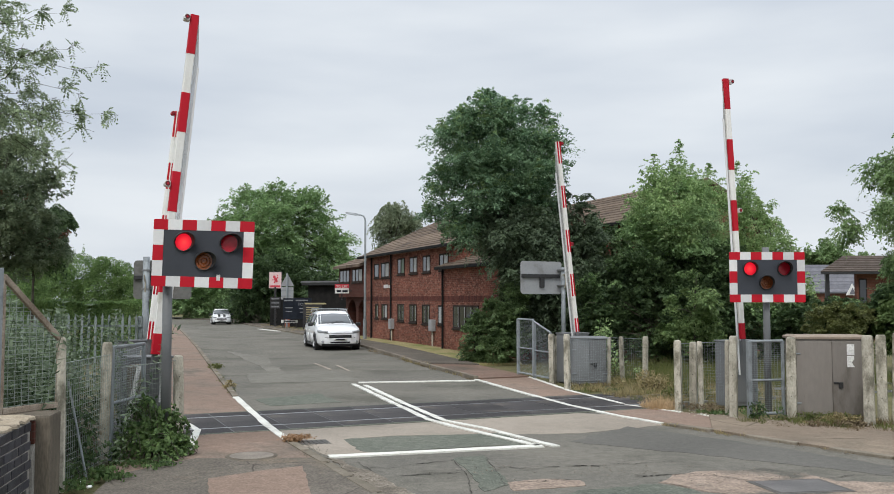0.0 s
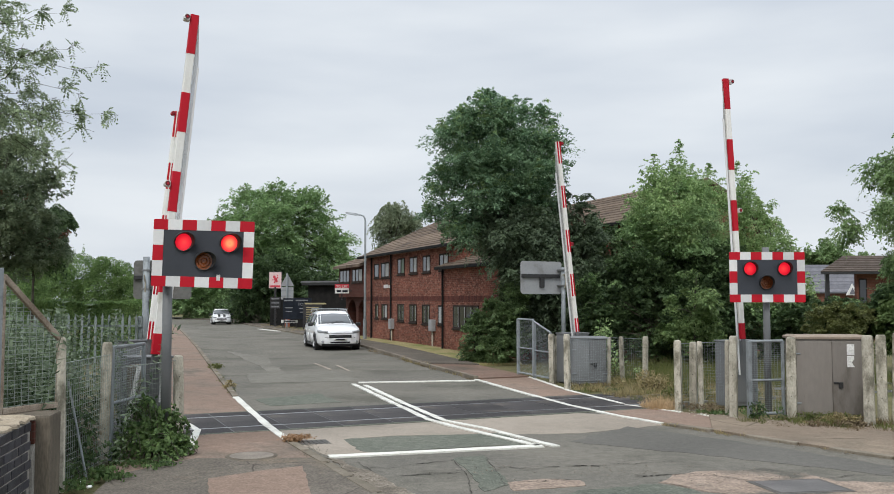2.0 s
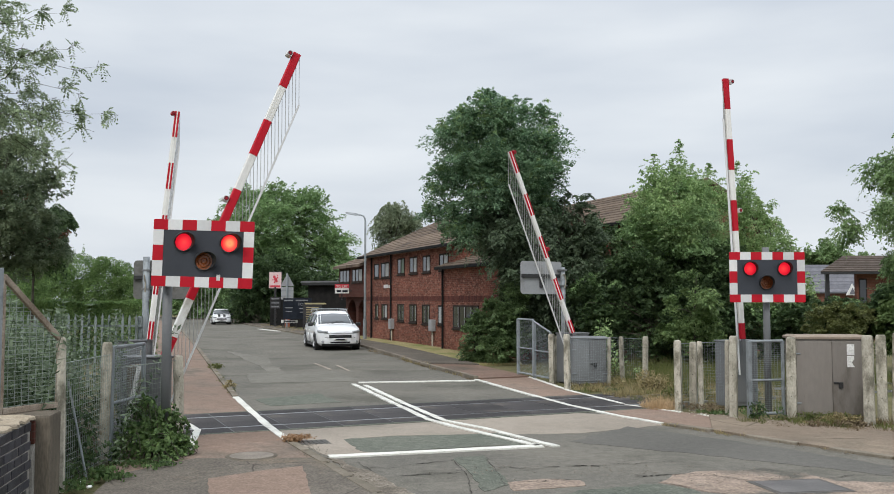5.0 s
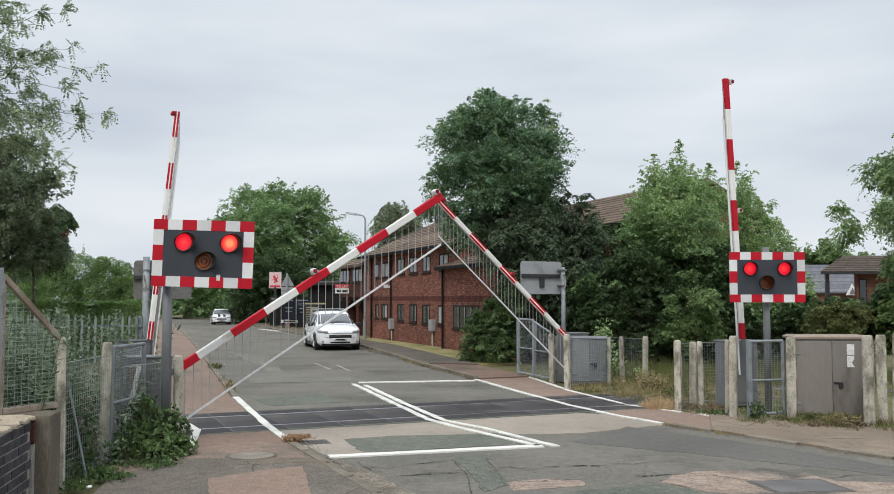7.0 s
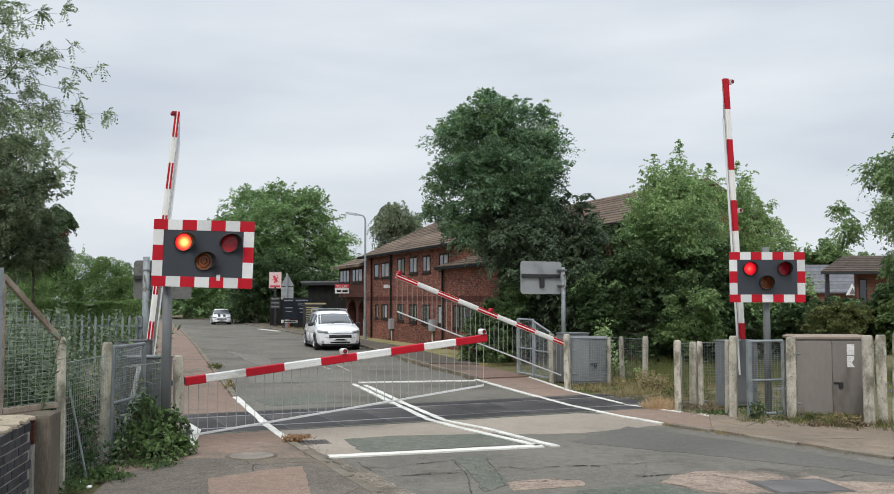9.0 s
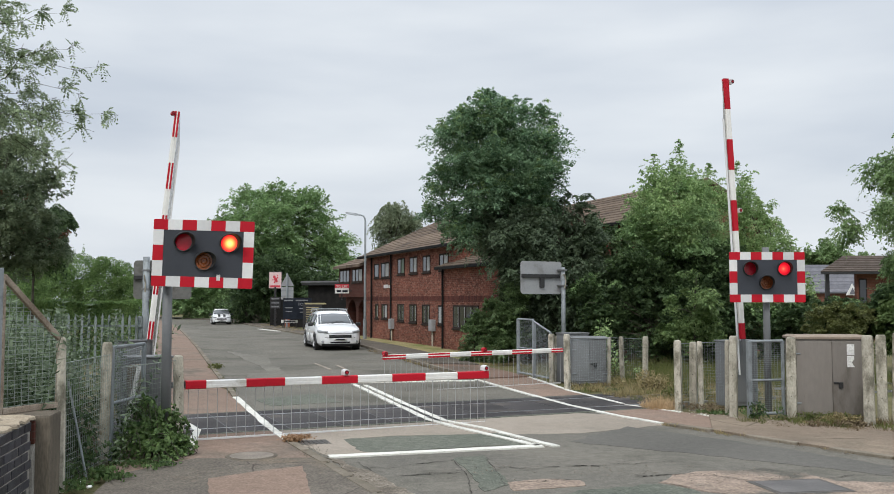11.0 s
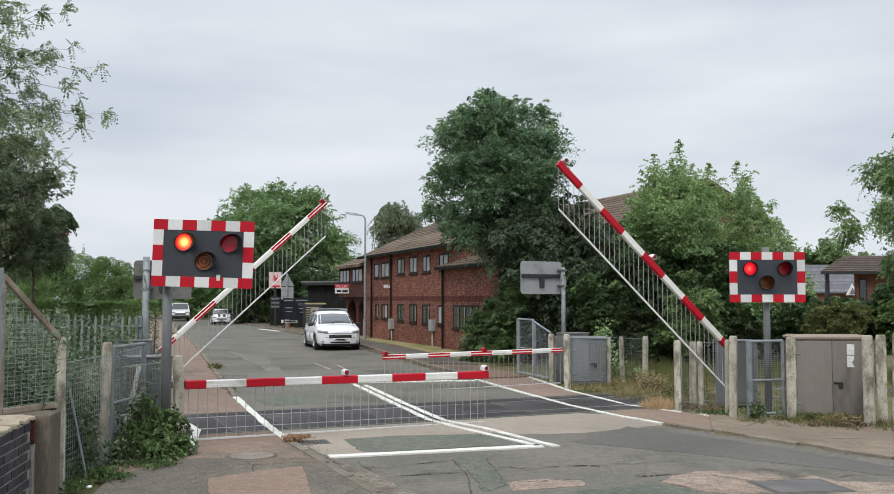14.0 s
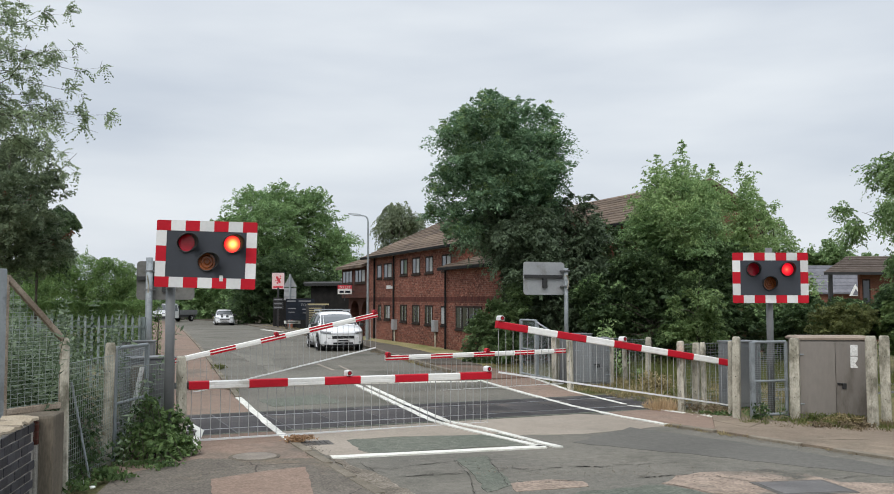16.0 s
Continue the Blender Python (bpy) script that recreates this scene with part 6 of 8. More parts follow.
inn_sign = thing("inn_sign", pose(-12.63, 67.2, 0, 0, 0, 0), "inn sign, red emblem on pale pink board on dark post", "sign")
part("post", box(bmesh.new(), -0.07, 0.07, -0.07, 0.07, -0.05, 3.0, 0.01), black, inn_sign)
panel = part("panel", box(bmesh.new(), -0.45, 0.45, -0.06, 0.0, 2.88, 4.06, 0.012), pink, inn_sign)
part("panel_frame", box(bmesh.new(), -0.48, 0.48, -0.05, 0.02, 2.84, 4.1, 0.012), black, inn_sign)
bm = bmesh.new()
for x, z, r in ((0.02, 3.55, 0.13), (-0.08, 3.72, 0.1), (0.1, 3.4, 0.09), (-0.05, 3.32, 0.07), (0.16, 3.66, 0.06), (-0.17, 3.5, 0.05), (0.17, 3.82, 0.05)):
    tube(bm, (x, -0.068, z), (x, -0.06, z), r, seg=10)
part("emblem", bm, red_sign, panel, "plain red emblem")
part("name_band", box(bmesh.new(), -0.36, 0.36, -0.068, -0.06, 2.95, 3.1), red_sign, panel)
for z in (1.98, 1.68, 1.4):
    b = part("board", box(bmesh.new(), -0.34, 0.4, -0.1, -0.07, z, z + 0.25, 0.008), black, inn_sign)
    bars("writing", b, [(-0.26, 0.3, z + 0.09, 0.07)], -0.1)

warn = thing("warning_sign", pose(-11.33, 64.7, 0), "grey rear of a triangular road sign with plate below", "road sign")
part("post", tube(bmesh.new(), (0, 0, -0.05), (0, 0, 3.9), 0.06, seg=10), galv, warn)
bm = slab(bmesh.new(), [(-0.48, 3.0), (0.48, 3.0), (0.44, 3.08), (0.05, 3.82), (-0.05, 3.82), (-0.44, 3.08)], -0.06, -0.08)
bmesh.ops.transform(bm, matrix=Matrix.Rotation(radians(90), 4, "X"), verts=bm.verts)
bmesh.ops.translate(bm, vec=(0, 0.02, 0), verts=bm.verts)
part("triangle", bm, back_grey, warn)
part("plate", box(bmesh.new(), -0.44, 0.44, 0.08, 0.1, 2.06, 2.94, 0.02), back_grey, warn)
for z in (2.3, 2.7):
    part("clip", box(bmesh.new(), -0.42, 0.42, 0.05, 0.08, z, z + 0.04), galv, warn)

chalk = thing("menu_board", pose(-10.4, 63.5, 0), "wide dark blue board with blurred white lettering", "sign board")
part("panel", box(bmesh.new(), -0.98, 0.98, -0.03, 0.03, 0.7, 2.15, 0.01), navy, chalk)
for x in (-0.9, 0.9):
    part("leg", box(bmesh.new(), x - 0.04, x + 0.04, -0.02, 0.02, -0.05, 0.7), black, chalk)
menu_words = bpy.data.curves.new("board_lettering", "FONT")
menu_words.body, menu_words.size, menu_words.align_x, menu_words.extrude = "FOOD", 0.27, "CENTER", 0.003
menu_words.materials.append(chalk_grey)
board_lettering = new("board_lettering", menu_words)
board_lettering.parent = chalk
board_lettering.matrix_basis = pose(0.46, -0.036, 1.64, 90, 0, 0)
bars("writing", chalk, [(-0.9, -0.3, 1.95, 0.09), (-0.1, 0.75, 1.95, 0.09), (-0.85, -0.3, 1.45, 0.07), (0.15, 0.8, 1.4, 0.07), (-0.8, -0.35, 1.2, 0.06), (0.2, 0.75, 1.15, 0.06)], -0.03)

notice = thing("notice_board", pose(-8.9, 60.5, 0, 0, 0, 0), "black notice board with blurred pale rows", "notice board")
part("panel", box(bmesh.new(), -0.55, 0.55, -0.04, 0.04, 0.45, 1.72, 0.01), black, notice)
for x in (-0.58, 0.58):
    part("post", box(bmesh.new(), x - 0.04, x + 0.04, -0.04, 0.04, -0.05, 1.8), black, notice)
bars("writing", notice, [(-0.5, 0.9, 1.74, 0.1)] + [(-0.42, 0.42, 0.6 + 0.15 * k, 0.06) for k in range(7)], -0.04, mat("faded_gold_writing", (0.3, 0.26, 0.14), (0.36, 0.3, 0.17), rough=0.7))

plate = thing("street_nameplate", pose(-11.0, 64.0, 0), "low white street nameplate with dark bar of lettering", "sign")
part("panel", box(bmesh.new(), -0.6, 0.55, -0.02, 0.02, 0.42, 0.63, 0.005), paper, plate)
for x in (-0.5, 0.45):
    part("leg", box(bmesh.new(), x - 0.03, x + 0.03, -0.01, 0.01, -0.05, 0.42), black, plate)
bars("writing", plate, [(-0.42, 0.4, 0.49, 0.07)], -0.02, black)

let_sign = thing("letting_sign", pose(-5.98, 52.0, 0.17, 0, 0, 8), "red and white letting sign on a bracket at the brown annex", "sign")
LZ = 2.46
part("panel", box(bmesh.new(), -0.4, 0.4, -0.03, 0.0, LZ - 0.22, LZ + 0.3, 0.004), paper, let_sign)
part("heading", box(bmesh.new(), -0.4, 0.4, -0.036, -0.03, LZ + 0.08, LZ + 0.3), red_sign, let_sign)
bars("writing", let_sign, [(-0.3, -0.05, LZ - 0.15, 0.12), (0.02, 0.32, LZ - 0.15, 0.12)], -0.03, navy)
part("bracket", box(bmesh.new(), -0.03, 0.03, 0.0, 0.06, LZ - 0.6, LZ + 0.3, 0.005), black, let_sign)
part("bracket_arm", box(bmesh.new(), -0.03, 1.2, 0.06, 0.1, LZ - 0.1, LZ - 0.04, 0.005), black, let_sign)
words = bpy.data.curves.new("lettering", "FONT")
words.body, words.size, words.align_x, words.extrude = "TO LET", 0.2, "CENTER", 0.003
words.materials.append(paper)
lettering = new("lettering", words)
lettering.parent = let_sign
lettering.matrix_basis = pose(0, -0.04, LZ + 0.1, 90, 0, 0)

lamp = thing("street_lamp", pose(-4.21, 46.9, 0), "tall grey steel street lamp with a curved arm", "street lamp")
part("column_base", tube(bmesh.new(), (0, 0, -0.05), (0, 0, 1.05), 0.1, seg=14), galv, lamp)
bm = tube(bmesh.new(), (0, 0, 1.05), (0, 0, 6.1), 0.065, 0.05, seg=12)
bent(bm, [(0, 0, 6.1), (-0.03, 0, 6.26), (-0.1, 0, 6.37), (-0.22, 0, 6.42), (-0.45, 0, 6.45)], 0.04)
part("column", bm, galv, lamp)
bm = loft(bmesh.new(), [[(x, -w, z - h), (x, w, z - h), (x, w * 0.7, z + h), (x, -w * 0.7, z + h)] for x, w, h, z in ((-0.35, 0.05, 0.03, 6.44), (-0.5, 0.11, 0.06, 6.46), (-0.8, 0.12, 0.05, 6.5), (-1.02, 0.05, 0.03, 6.53))])
part("lantern", bm, galv, lamp)

# house beyond the trees
house = thing("house", pose(21.5, 47.0, 0, 0, 0, -4), "orange brick house with dark tiled roof among bushes", "house")
part("wall", box(bmesh.new(), -0.3, 5.2, 0.3, 0.6, -0.1, 3.4), house_brick, house, "orange brick wall")
roof_plane(house, -2.3, 5.5, -0.3, 3.5, 2.6, 4.45, 2.2, 2.2, 9, mat("dark_brown_house_tile", (0.07, 0.055, 0.045), (0.11, 0.088, 0.075), scale=3, fine=25, rough=0.9, spread=0.2))
part("eave", box(bmesh.new(), -2.3, 5.5, -0.35, -0.3, 3.37, 3.5), black, house, "dark eave board")
for x in (-1.85,):
    part("porch_post", box(bmesh.new(), x - 0.09, x + 0.09, 0, 0.2, 0, 3.4), black, house, "dark porch post")
window(house, -0.18, 0.22, 1.2, 3.15, y=0.3, panes=1)
far_house = thing("house", pose(32.2, 80.0, 0, 0, 0, 0), "distant slate-roofed house with a white gable", "house")
part("wall", box(bmesh.new(), 0, 9, 0, 6, -0.1, 2.8), house_brick, far_house)
roof_plane(far_house, -0.3, 9.3, -0.3, 2.7, 3.0, 5.2, 0, 0, 8, slate)
bm = slab(bmesh.new(), [(2.45, 2.42), (3.55, 2.42), (3.0, 3.42)], 0.6, 0.7)
bmesh.ops.transform(bm, matrix=Matrix.Rotation(radians(90), 4, "X"), verts=bm.verts)
part("gable", bm, paper, far_house, "white gable")
bm = slab(bmesh.new(), [(2.72, 2.5), (3.28, 2.5), (3.0, 3.06)], 0.7, 0.74)
bmesh.ops.transform(bm, matrix=Matrix.Rotation(radians(90), 4, "X"), verts=bm.verts)
part("gable_window", bm, slate, far_house, "dark triangle within the gable")

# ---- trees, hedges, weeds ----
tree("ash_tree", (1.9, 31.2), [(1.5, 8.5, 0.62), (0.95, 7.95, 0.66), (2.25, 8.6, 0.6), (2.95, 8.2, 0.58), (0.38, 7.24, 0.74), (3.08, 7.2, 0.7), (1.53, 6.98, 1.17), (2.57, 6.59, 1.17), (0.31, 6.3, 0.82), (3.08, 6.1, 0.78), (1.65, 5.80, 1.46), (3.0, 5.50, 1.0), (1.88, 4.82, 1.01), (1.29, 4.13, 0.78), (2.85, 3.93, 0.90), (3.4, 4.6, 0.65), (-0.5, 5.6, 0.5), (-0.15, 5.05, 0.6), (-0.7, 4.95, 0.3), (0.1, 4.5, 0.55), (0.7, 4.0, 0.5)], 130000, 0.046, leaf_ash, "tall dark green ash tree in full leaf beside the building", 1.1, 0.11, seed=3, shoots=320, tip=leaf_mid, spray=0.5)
# the first lobes are the ash's lower boughs, given dark leaves for their shade
tree("cherry_tree", (3.6, 30.4), [(1.35, 4.36, 0.65), (2.50, 4.27, 0.87), (2.21, 3.70, 0.87), (1.65, 3.8, 0.45), (3.83, 4.55, 0.65), (4.49, 3.98, 0.61), (4.11, 3.12, 0.87), (4.96, 2.93, 0.68), (3.15, 3.03, 0.95), (2.55, 2.74, 0.8), (4.09, 1.70, 1.04), (5.14, 1.89, 0.80), (2.77, 1.70, 0.99), (5.33, 2.46, 0.57), (4.78, 4.65, 0.27), (4.35, 5.32, 0.30), (4.2, 4.95, 0.45), (3.95, 5.35, 0.3)], 88000, 0.055, leaf_cherry, "dark brownish-green tree with drooping leaves, and the ash's darkened lower boughs", 0.8, 0.12, seed=26, shoots=60, droop=0.55, rise=0.1, spray=0.45)
tree("ivy_bush", (0.9, 30.0), [(1.23, 0.68, 0.77), (1.14, 1.22, 0.5), (1.79, 1.35, 0.72), (2.25, 2.05, 0.6), (1.60, 0.31, 0.60), (2.26, 0.68, 0.60), (1.04, 0.13, 0.39)], 38000, 0.045, leaf_ivy, "dense green bush against the brick wing", 0.5, 0.05, seed=5, category="bush", spray=0.3)
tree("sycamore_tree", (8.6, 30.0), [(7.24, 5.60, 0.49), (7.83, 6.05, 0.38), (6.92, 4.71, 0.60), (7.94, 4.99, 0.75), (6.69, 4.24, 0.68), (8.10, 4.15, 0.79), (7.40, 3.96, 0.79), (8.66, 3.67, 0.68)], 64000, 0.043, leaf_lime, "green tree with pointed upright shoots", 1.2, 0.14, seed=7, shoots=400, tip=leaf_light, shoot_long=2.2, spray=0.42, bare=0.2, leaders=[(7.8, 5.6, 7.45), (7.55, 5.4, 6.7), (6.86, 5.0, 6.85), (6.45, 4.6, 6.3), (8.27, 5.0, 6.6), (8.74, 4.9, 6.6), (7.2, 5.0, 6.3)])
# lower part of the sycamore's crown, its inner shade painted as darker leaves
tree("shaded_sycamore_tree", (8.2, 29.4), [(7.28, 3.13, 0.92), (5.99, 2.87, 0.88), (8.38, 2.94, 0.85), (7.45, 2.39, 0.81), (6.72, 2.17, 0.77), (5.52, 2.36, 0.66), (8.09, 2.26, 0.73)], 55000, 0.052, leaf_dark, "lower crown of the sycamore in dark green leaves, coloured for shade", 0.8, 0.1, seed=27, shoots=140, tip=leaf_lime, spray=0.4)
tree("elder_tree", (11.5, 32.0), [(10.29, 5.79, 0.36), (10.68, 5.35, 0.48), (10.05, 4.88, 0.60), (11.25, 4.58, 0.52), (9.59, 4.88, 0.52), (10.53, 3.38, 0.96), (11.73, 3.58, 0.64), (9.72, 3.18, 0.86), (12.5, 2.65, 0.42), (12.5, 1.6, 0.55), (11.10, 1.98, 0.96), (9.70, 1.78, 0.96)], 34000, 0.043, leaf_light, "light green tree with airy shoots", 1.2, 0.1, seed=8, shoots=260, shoot_long=2.4, spray=0.42, bare=0.3, fill=0.07, leaders=[(10.32, 5.2, 6.95), (10.76, 4.9, 6.25), (11.1, 4.4, 5.75), (11.8, 3.8, 4.95), (10.5, 4.9, 6.45), (9.9, 4.6, 6.0)])
# the first three lobes are the sycamore's base, coloured dark as if shaded
tree("dark_bush", (6.3, 28.5), [(6.51, 2.17, 0.78), (7.93, 2.08, 0.78), (5.35, 2.08, 0.64), (7.22, 1.99, 0.71), (8.64, 1.99, 0.64), (4.90, 1.46, 0.77), (5.61, 1.28, 0.73), (6.50, 1.28, 0.73), (7.38, 1.11, 0.73), (8.27, 1.11, 0.73), (9.16, 1.11, 0.73), (10.04, 1.02, 0.69), (10.93, 1.11, 0.69), (4.37, 1.99, 0.61), (4.54, 0.72, 0.50), (5.25, 0.67, 0.53), (6.13, 0.58, 0.53), (7.02, 0.54, 0.53), (8.08, 0.54, 0.53), (9.15, 0.49, 0.50), (10.21, 0.54, 0.50)], 70000, 0.058, leaf_dark, "dark green bushes behind the railway fence, with the sycamore's darkened base", 0.6, 0.05, seed=9, category="bush", shoots=160, tip=leaf_lime, spray=0.36)
tree("holly_tree", (7.6, 33.5), [(5.99, 3.54, 1.05), (7.04, 3.75, 1.15), (8.29, 2.92, 1.26), (9.75, 2.60, 1.15), (11.00, 2.50, 1.05), (5.77, 2.29, 1.05), (7.23, 1.97, 1.15), (8.69, 1.77, 1.15)], 30000, 0.07, leaf_dark, "dark evergreen tree behind the lighter trees", 0.8, 0.14, seed=22, spray=0.5)
tree("ash_sapling", (7.3, 27.0), [(7.0, 1.1, 0.5), (7.55, 1.5, 0.5), (7.3, 2.2, 0.42), (7.35, 2.8, 0.28), (6.75, 1.8, 0.36), (7.9, 0.9, 0.4)], 15000, 0.045, leaf_sapling, "light yellow-green ash sapling before dark bushes", 0.5, 0.04, seed=41, droop=0.5, spray=0.34, fill=0.08, bare=0.2)
tree("laurel_bush", (11.0, 25.0), [(10.5, 1.6, 0.42), (11.0, 1.5, 0.42), (10.3, 1.2, 0.45), (11.4, 1.6, 0.35), (10.8, 1.0, 0.5)], 14000, 0.04, leaf_yellowing, "yellowing garden bush beside the house", 0.4, 0.04, seed=42, category="bush", spray=0.3, droop=0.4)
tree("fig_bush", (12.4, 25.2), [(12.1, 1.3, 0.45), (12.5, 1.7, 0.5), (12.7, 1.1, 0.45), (12.3, 0.8, 0.4)], 9000, 0.07, leaf_sapling, "bright green large-leaved bush behind the cabinet", 0.4, 0.04, seed=43, category="bush", spray=0.4, droop=0.6, bare=0.15)
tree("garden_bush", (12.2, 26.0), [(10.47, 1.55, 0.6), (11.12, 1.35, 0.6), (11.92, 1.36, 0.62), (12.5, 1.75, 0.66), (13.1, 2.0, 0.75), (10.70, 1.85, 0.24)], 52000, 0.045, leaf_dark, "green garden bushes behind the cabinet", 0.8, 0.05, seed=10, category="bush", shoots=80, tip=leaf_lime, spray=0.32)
tree("birch_tree", (14.2, 25.0), [(12.54, 6.41, 0.53), (12.20, 5.38, 0.59), (12.97, 5.14, 0.78), (11.6, 4.5, 0.45), (12.35, 4.2, 0.6), (11.1, 4.45, 0.3), (13.08, 3.5, 0.7), (11.95, 3.75, 0.4), (11.5, 3.9, 0.32), (11.3, 4.15, 0.25), (12.15, 3.1, 0.35), (12.60, 3.0, 0.5), (13.06, 2.63, 0.7)], 50000, 0.038, leaf_mid, "loose green tree with hanging twigs", 1.0, 0.045, seed=11, shoots=60, twig_share=0.02, rise=-0.2, spray=0.42, droop=0.6, bare=0.0)
tree("distant_tree", (30.0, 100.0), [(41.04, 6.60, 1.31), (42.91, 6.22, 1.31), (39.77, 5.97, 1.00), (38.53, 6.22, 1.00), (44.77, 5.78, 1.00)], 16000, 0.16, leaf_mid, "distant green trees behind the houses", 2, 0.2, seed=12, spray=0.9)
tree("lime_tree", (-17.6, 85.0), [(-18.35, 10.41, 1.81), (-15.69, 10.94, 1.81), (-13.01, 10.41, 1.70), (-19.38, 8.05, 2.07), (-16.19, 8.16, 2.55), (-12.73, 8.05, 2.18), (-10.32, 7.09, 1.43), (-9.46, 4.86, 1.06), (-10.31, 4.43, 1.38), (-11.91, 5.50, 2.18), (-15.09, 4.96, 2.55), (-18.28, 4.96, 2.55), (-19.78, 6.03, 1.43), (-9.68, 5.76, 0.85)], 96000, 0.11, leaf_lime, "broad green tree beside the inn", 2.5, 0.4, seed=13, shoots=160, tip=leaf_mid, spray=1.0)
# lower boughs of the lime tree; their shadow is put into dark leaves
tree("shaded_lime_tree", (-17.0, 78.0), [(-16.03, 3.27, 1.95), (-14.33, 3.66, 1.95), (-17.23, 1.81, 1.75), (-15.28, 1.57, 1.85), (-12.86, 2.6, 1.6), (-11.16, 2.9, 1.3), (-10.19, 3.2, 1.0), (-11.89, 3.2, 1.2), (-13.81, 1.32, 1.46)], 36000, 0.12, leaf_dark, "lower lime boughs in dark leaves behind the inn signs, coloured for shade", 1.5, 0.3, seed=24, spray=0.9)
tree("willow_tree", (-4.5, 72.0), [(-4.34, 8.77, 0.99), (-3.61, 8.95, 0.90), (-5.05, 7.69, 0.99), (-4.06, 7.23, 1.35), (-3.11, 7.69, 1.17), (-4.69, 5.88, 0.94)], 30000, 0.075, leaf_grey, "grey-green tree behind the office roof", 1.5, 0.2, seed=14, droop=1.0, spray=0.6, bare=0.2, fill=0.1)
tree("copper_tree", (-13.2, 26.0), [(-12.51, 6.17, 0.67), (-11.99, 5.35, 0.58), (-12.64, 4.94, 0.96), (-11.64, 4.44, 0.63), (-12.12, 3.79, 0.84), (-12.76, 3.46, 0.84), (-11.30, 3.79, 0.41), (-11.77, 3.22, 0.52), (-12.34, 2.90, 0.52), (-13.48, 5.76, 0.84), (-13.26, 4.12, 1.04)], 72000, 0.042, leaf_copper, "dark reddish-green tree at the pavement's edge", 1.0, 0.14, seed=15, shoots=25, tip=leaf_russet, spray=0.36)
tree("willow_bush", (-13.6, 30.0), [(-12.96, 4.62, 0.51), (-13.19, 3.86, 0.60), (-12.75, 3.86, 0.43), (-13.59, 3.49, 0.60)], 36000, 0.05, leaf_dark, "dark weeping willow bush", 0.8, 0.06, seed=16, category="bush", droop=1.0, spray=0.4)


def mound(name, root, lobes, depth, count, size, leaf, label, category, seed, shoots=90):
    """Dense shrubs: fine leaves close over rounded masses, with short light shoots on top."""
    rng = np.random.default_rng(seed)
    t = thing(name, pose(root[0], root[1], 0), label, category)
    lobes = np.asarray(lobes, float)
    mid = np.stack([lobes[:, 0], root[1] + rng.uniform(-1, 1, len(lobes)) * depth, lobes[:, 1]], 1)
    q = rng.choice(len(lobes), count, p=lobes[:, 2] ** 2 / (lobes[:, 2] ** 2).sum())
    d = unit(rng.normal(size=(count, 3)))
    rough = 0.06 * np.sin(d[:, 0] * 9 + q) + 0.06 * np.sin(d[:, 2] * 11 + 2 * q) + 0.05 * np.sin(d[:, 1] * 13 + d[:, 0] * 7)
    c = mid[q] + d * (lobes[q, 2] * (1 + rough) - np.where(rng.random(count) < 0.6, rng.exponential(0.05, count), rng.uniform(0, 0.5, count) * lobes[q, 2]))[:, None]
    deep = np.min(np.linalg.norm(c[:, None, :] - mid[None], axis=2) / lobes[:, 2][None], axis=1) if count < 200000 else np.ones(count)
    keep = (deep > 0.5) & (c[:, 2] > 0.03)
    c, d = c[keep], d[keep]
    tips = []
    for _ in range(shoots):
        k = rng.integers(len(c))
        if d[k, 2] > 0.2:
            for u in np.linspace(0, 0.3 * rng.uniform(0.5, 1.2), 14):
                tips.append(c[k] + (d[k] * 0.4 + np.array([0, 0, 0.8])) * u + rng.normal(size=3) * 0.03)
    n = len(tips)
    pts = np.concatenate([c, np.array(tips)]) if n else c
    nor = np.concatenate([d + np.array([0, 0, 0.4]), np.tile([0, 0, 1.0], (n, 1))])
    home = np.array([root[0], root[1], 0])
    crown = leaf_mesh("crown", pts - home, size, leaf, long=2.0, seed=seed, ways=unit(np.concatenate([d, np.tile([0, 0, 1.0], (n, 1))]) * 0.5 + rng.normal(size=(len(pts), 3)) * 0.7), faces=unit(nor + rng.normal(size=(len(pts), 3)) * 0.4))
    crown.parent = t
    bm = limb_mesh(bmesh.new(), (0, 0, -0.05), [(l[0] - root[0], l[1], l[2]) for l in lobes], 0, 0.06, depth, seed, (0, 0, 1.6))
    part("trunk", bm, bark, t)
    return t


mound("hedge_bush", (-15.5, 38.0), [(-17.20, 3.43, 0.76), (-16.25, 3.48, 0.71), (-13.58, 3.14, 0.52), (-16.24, 3.10, 0.85), (-15.06, 3.21, 0.76), (-14.10, 2.98, 0.78), (-13.58, 2.86, 0.55), (-17.19, 2.86, 0.85), (-17.89, 2.67, 0.85), (-15.75, 2.43, 0.85), (-14.33, 2.43, 0.85), (-13.33, 2.31, 0.55), (-14.11, 3.52, 0.33), (-18.61, 2.67, 0.97), (-15.26, 1.72, 0.95), (-17.16, 1.72, 0.95), (-13.84, 1.60, 0.81)], 0.8, 110000, 0.036, leaf_hedge, "tall loose green hedge shrubs", "hedge", 17)


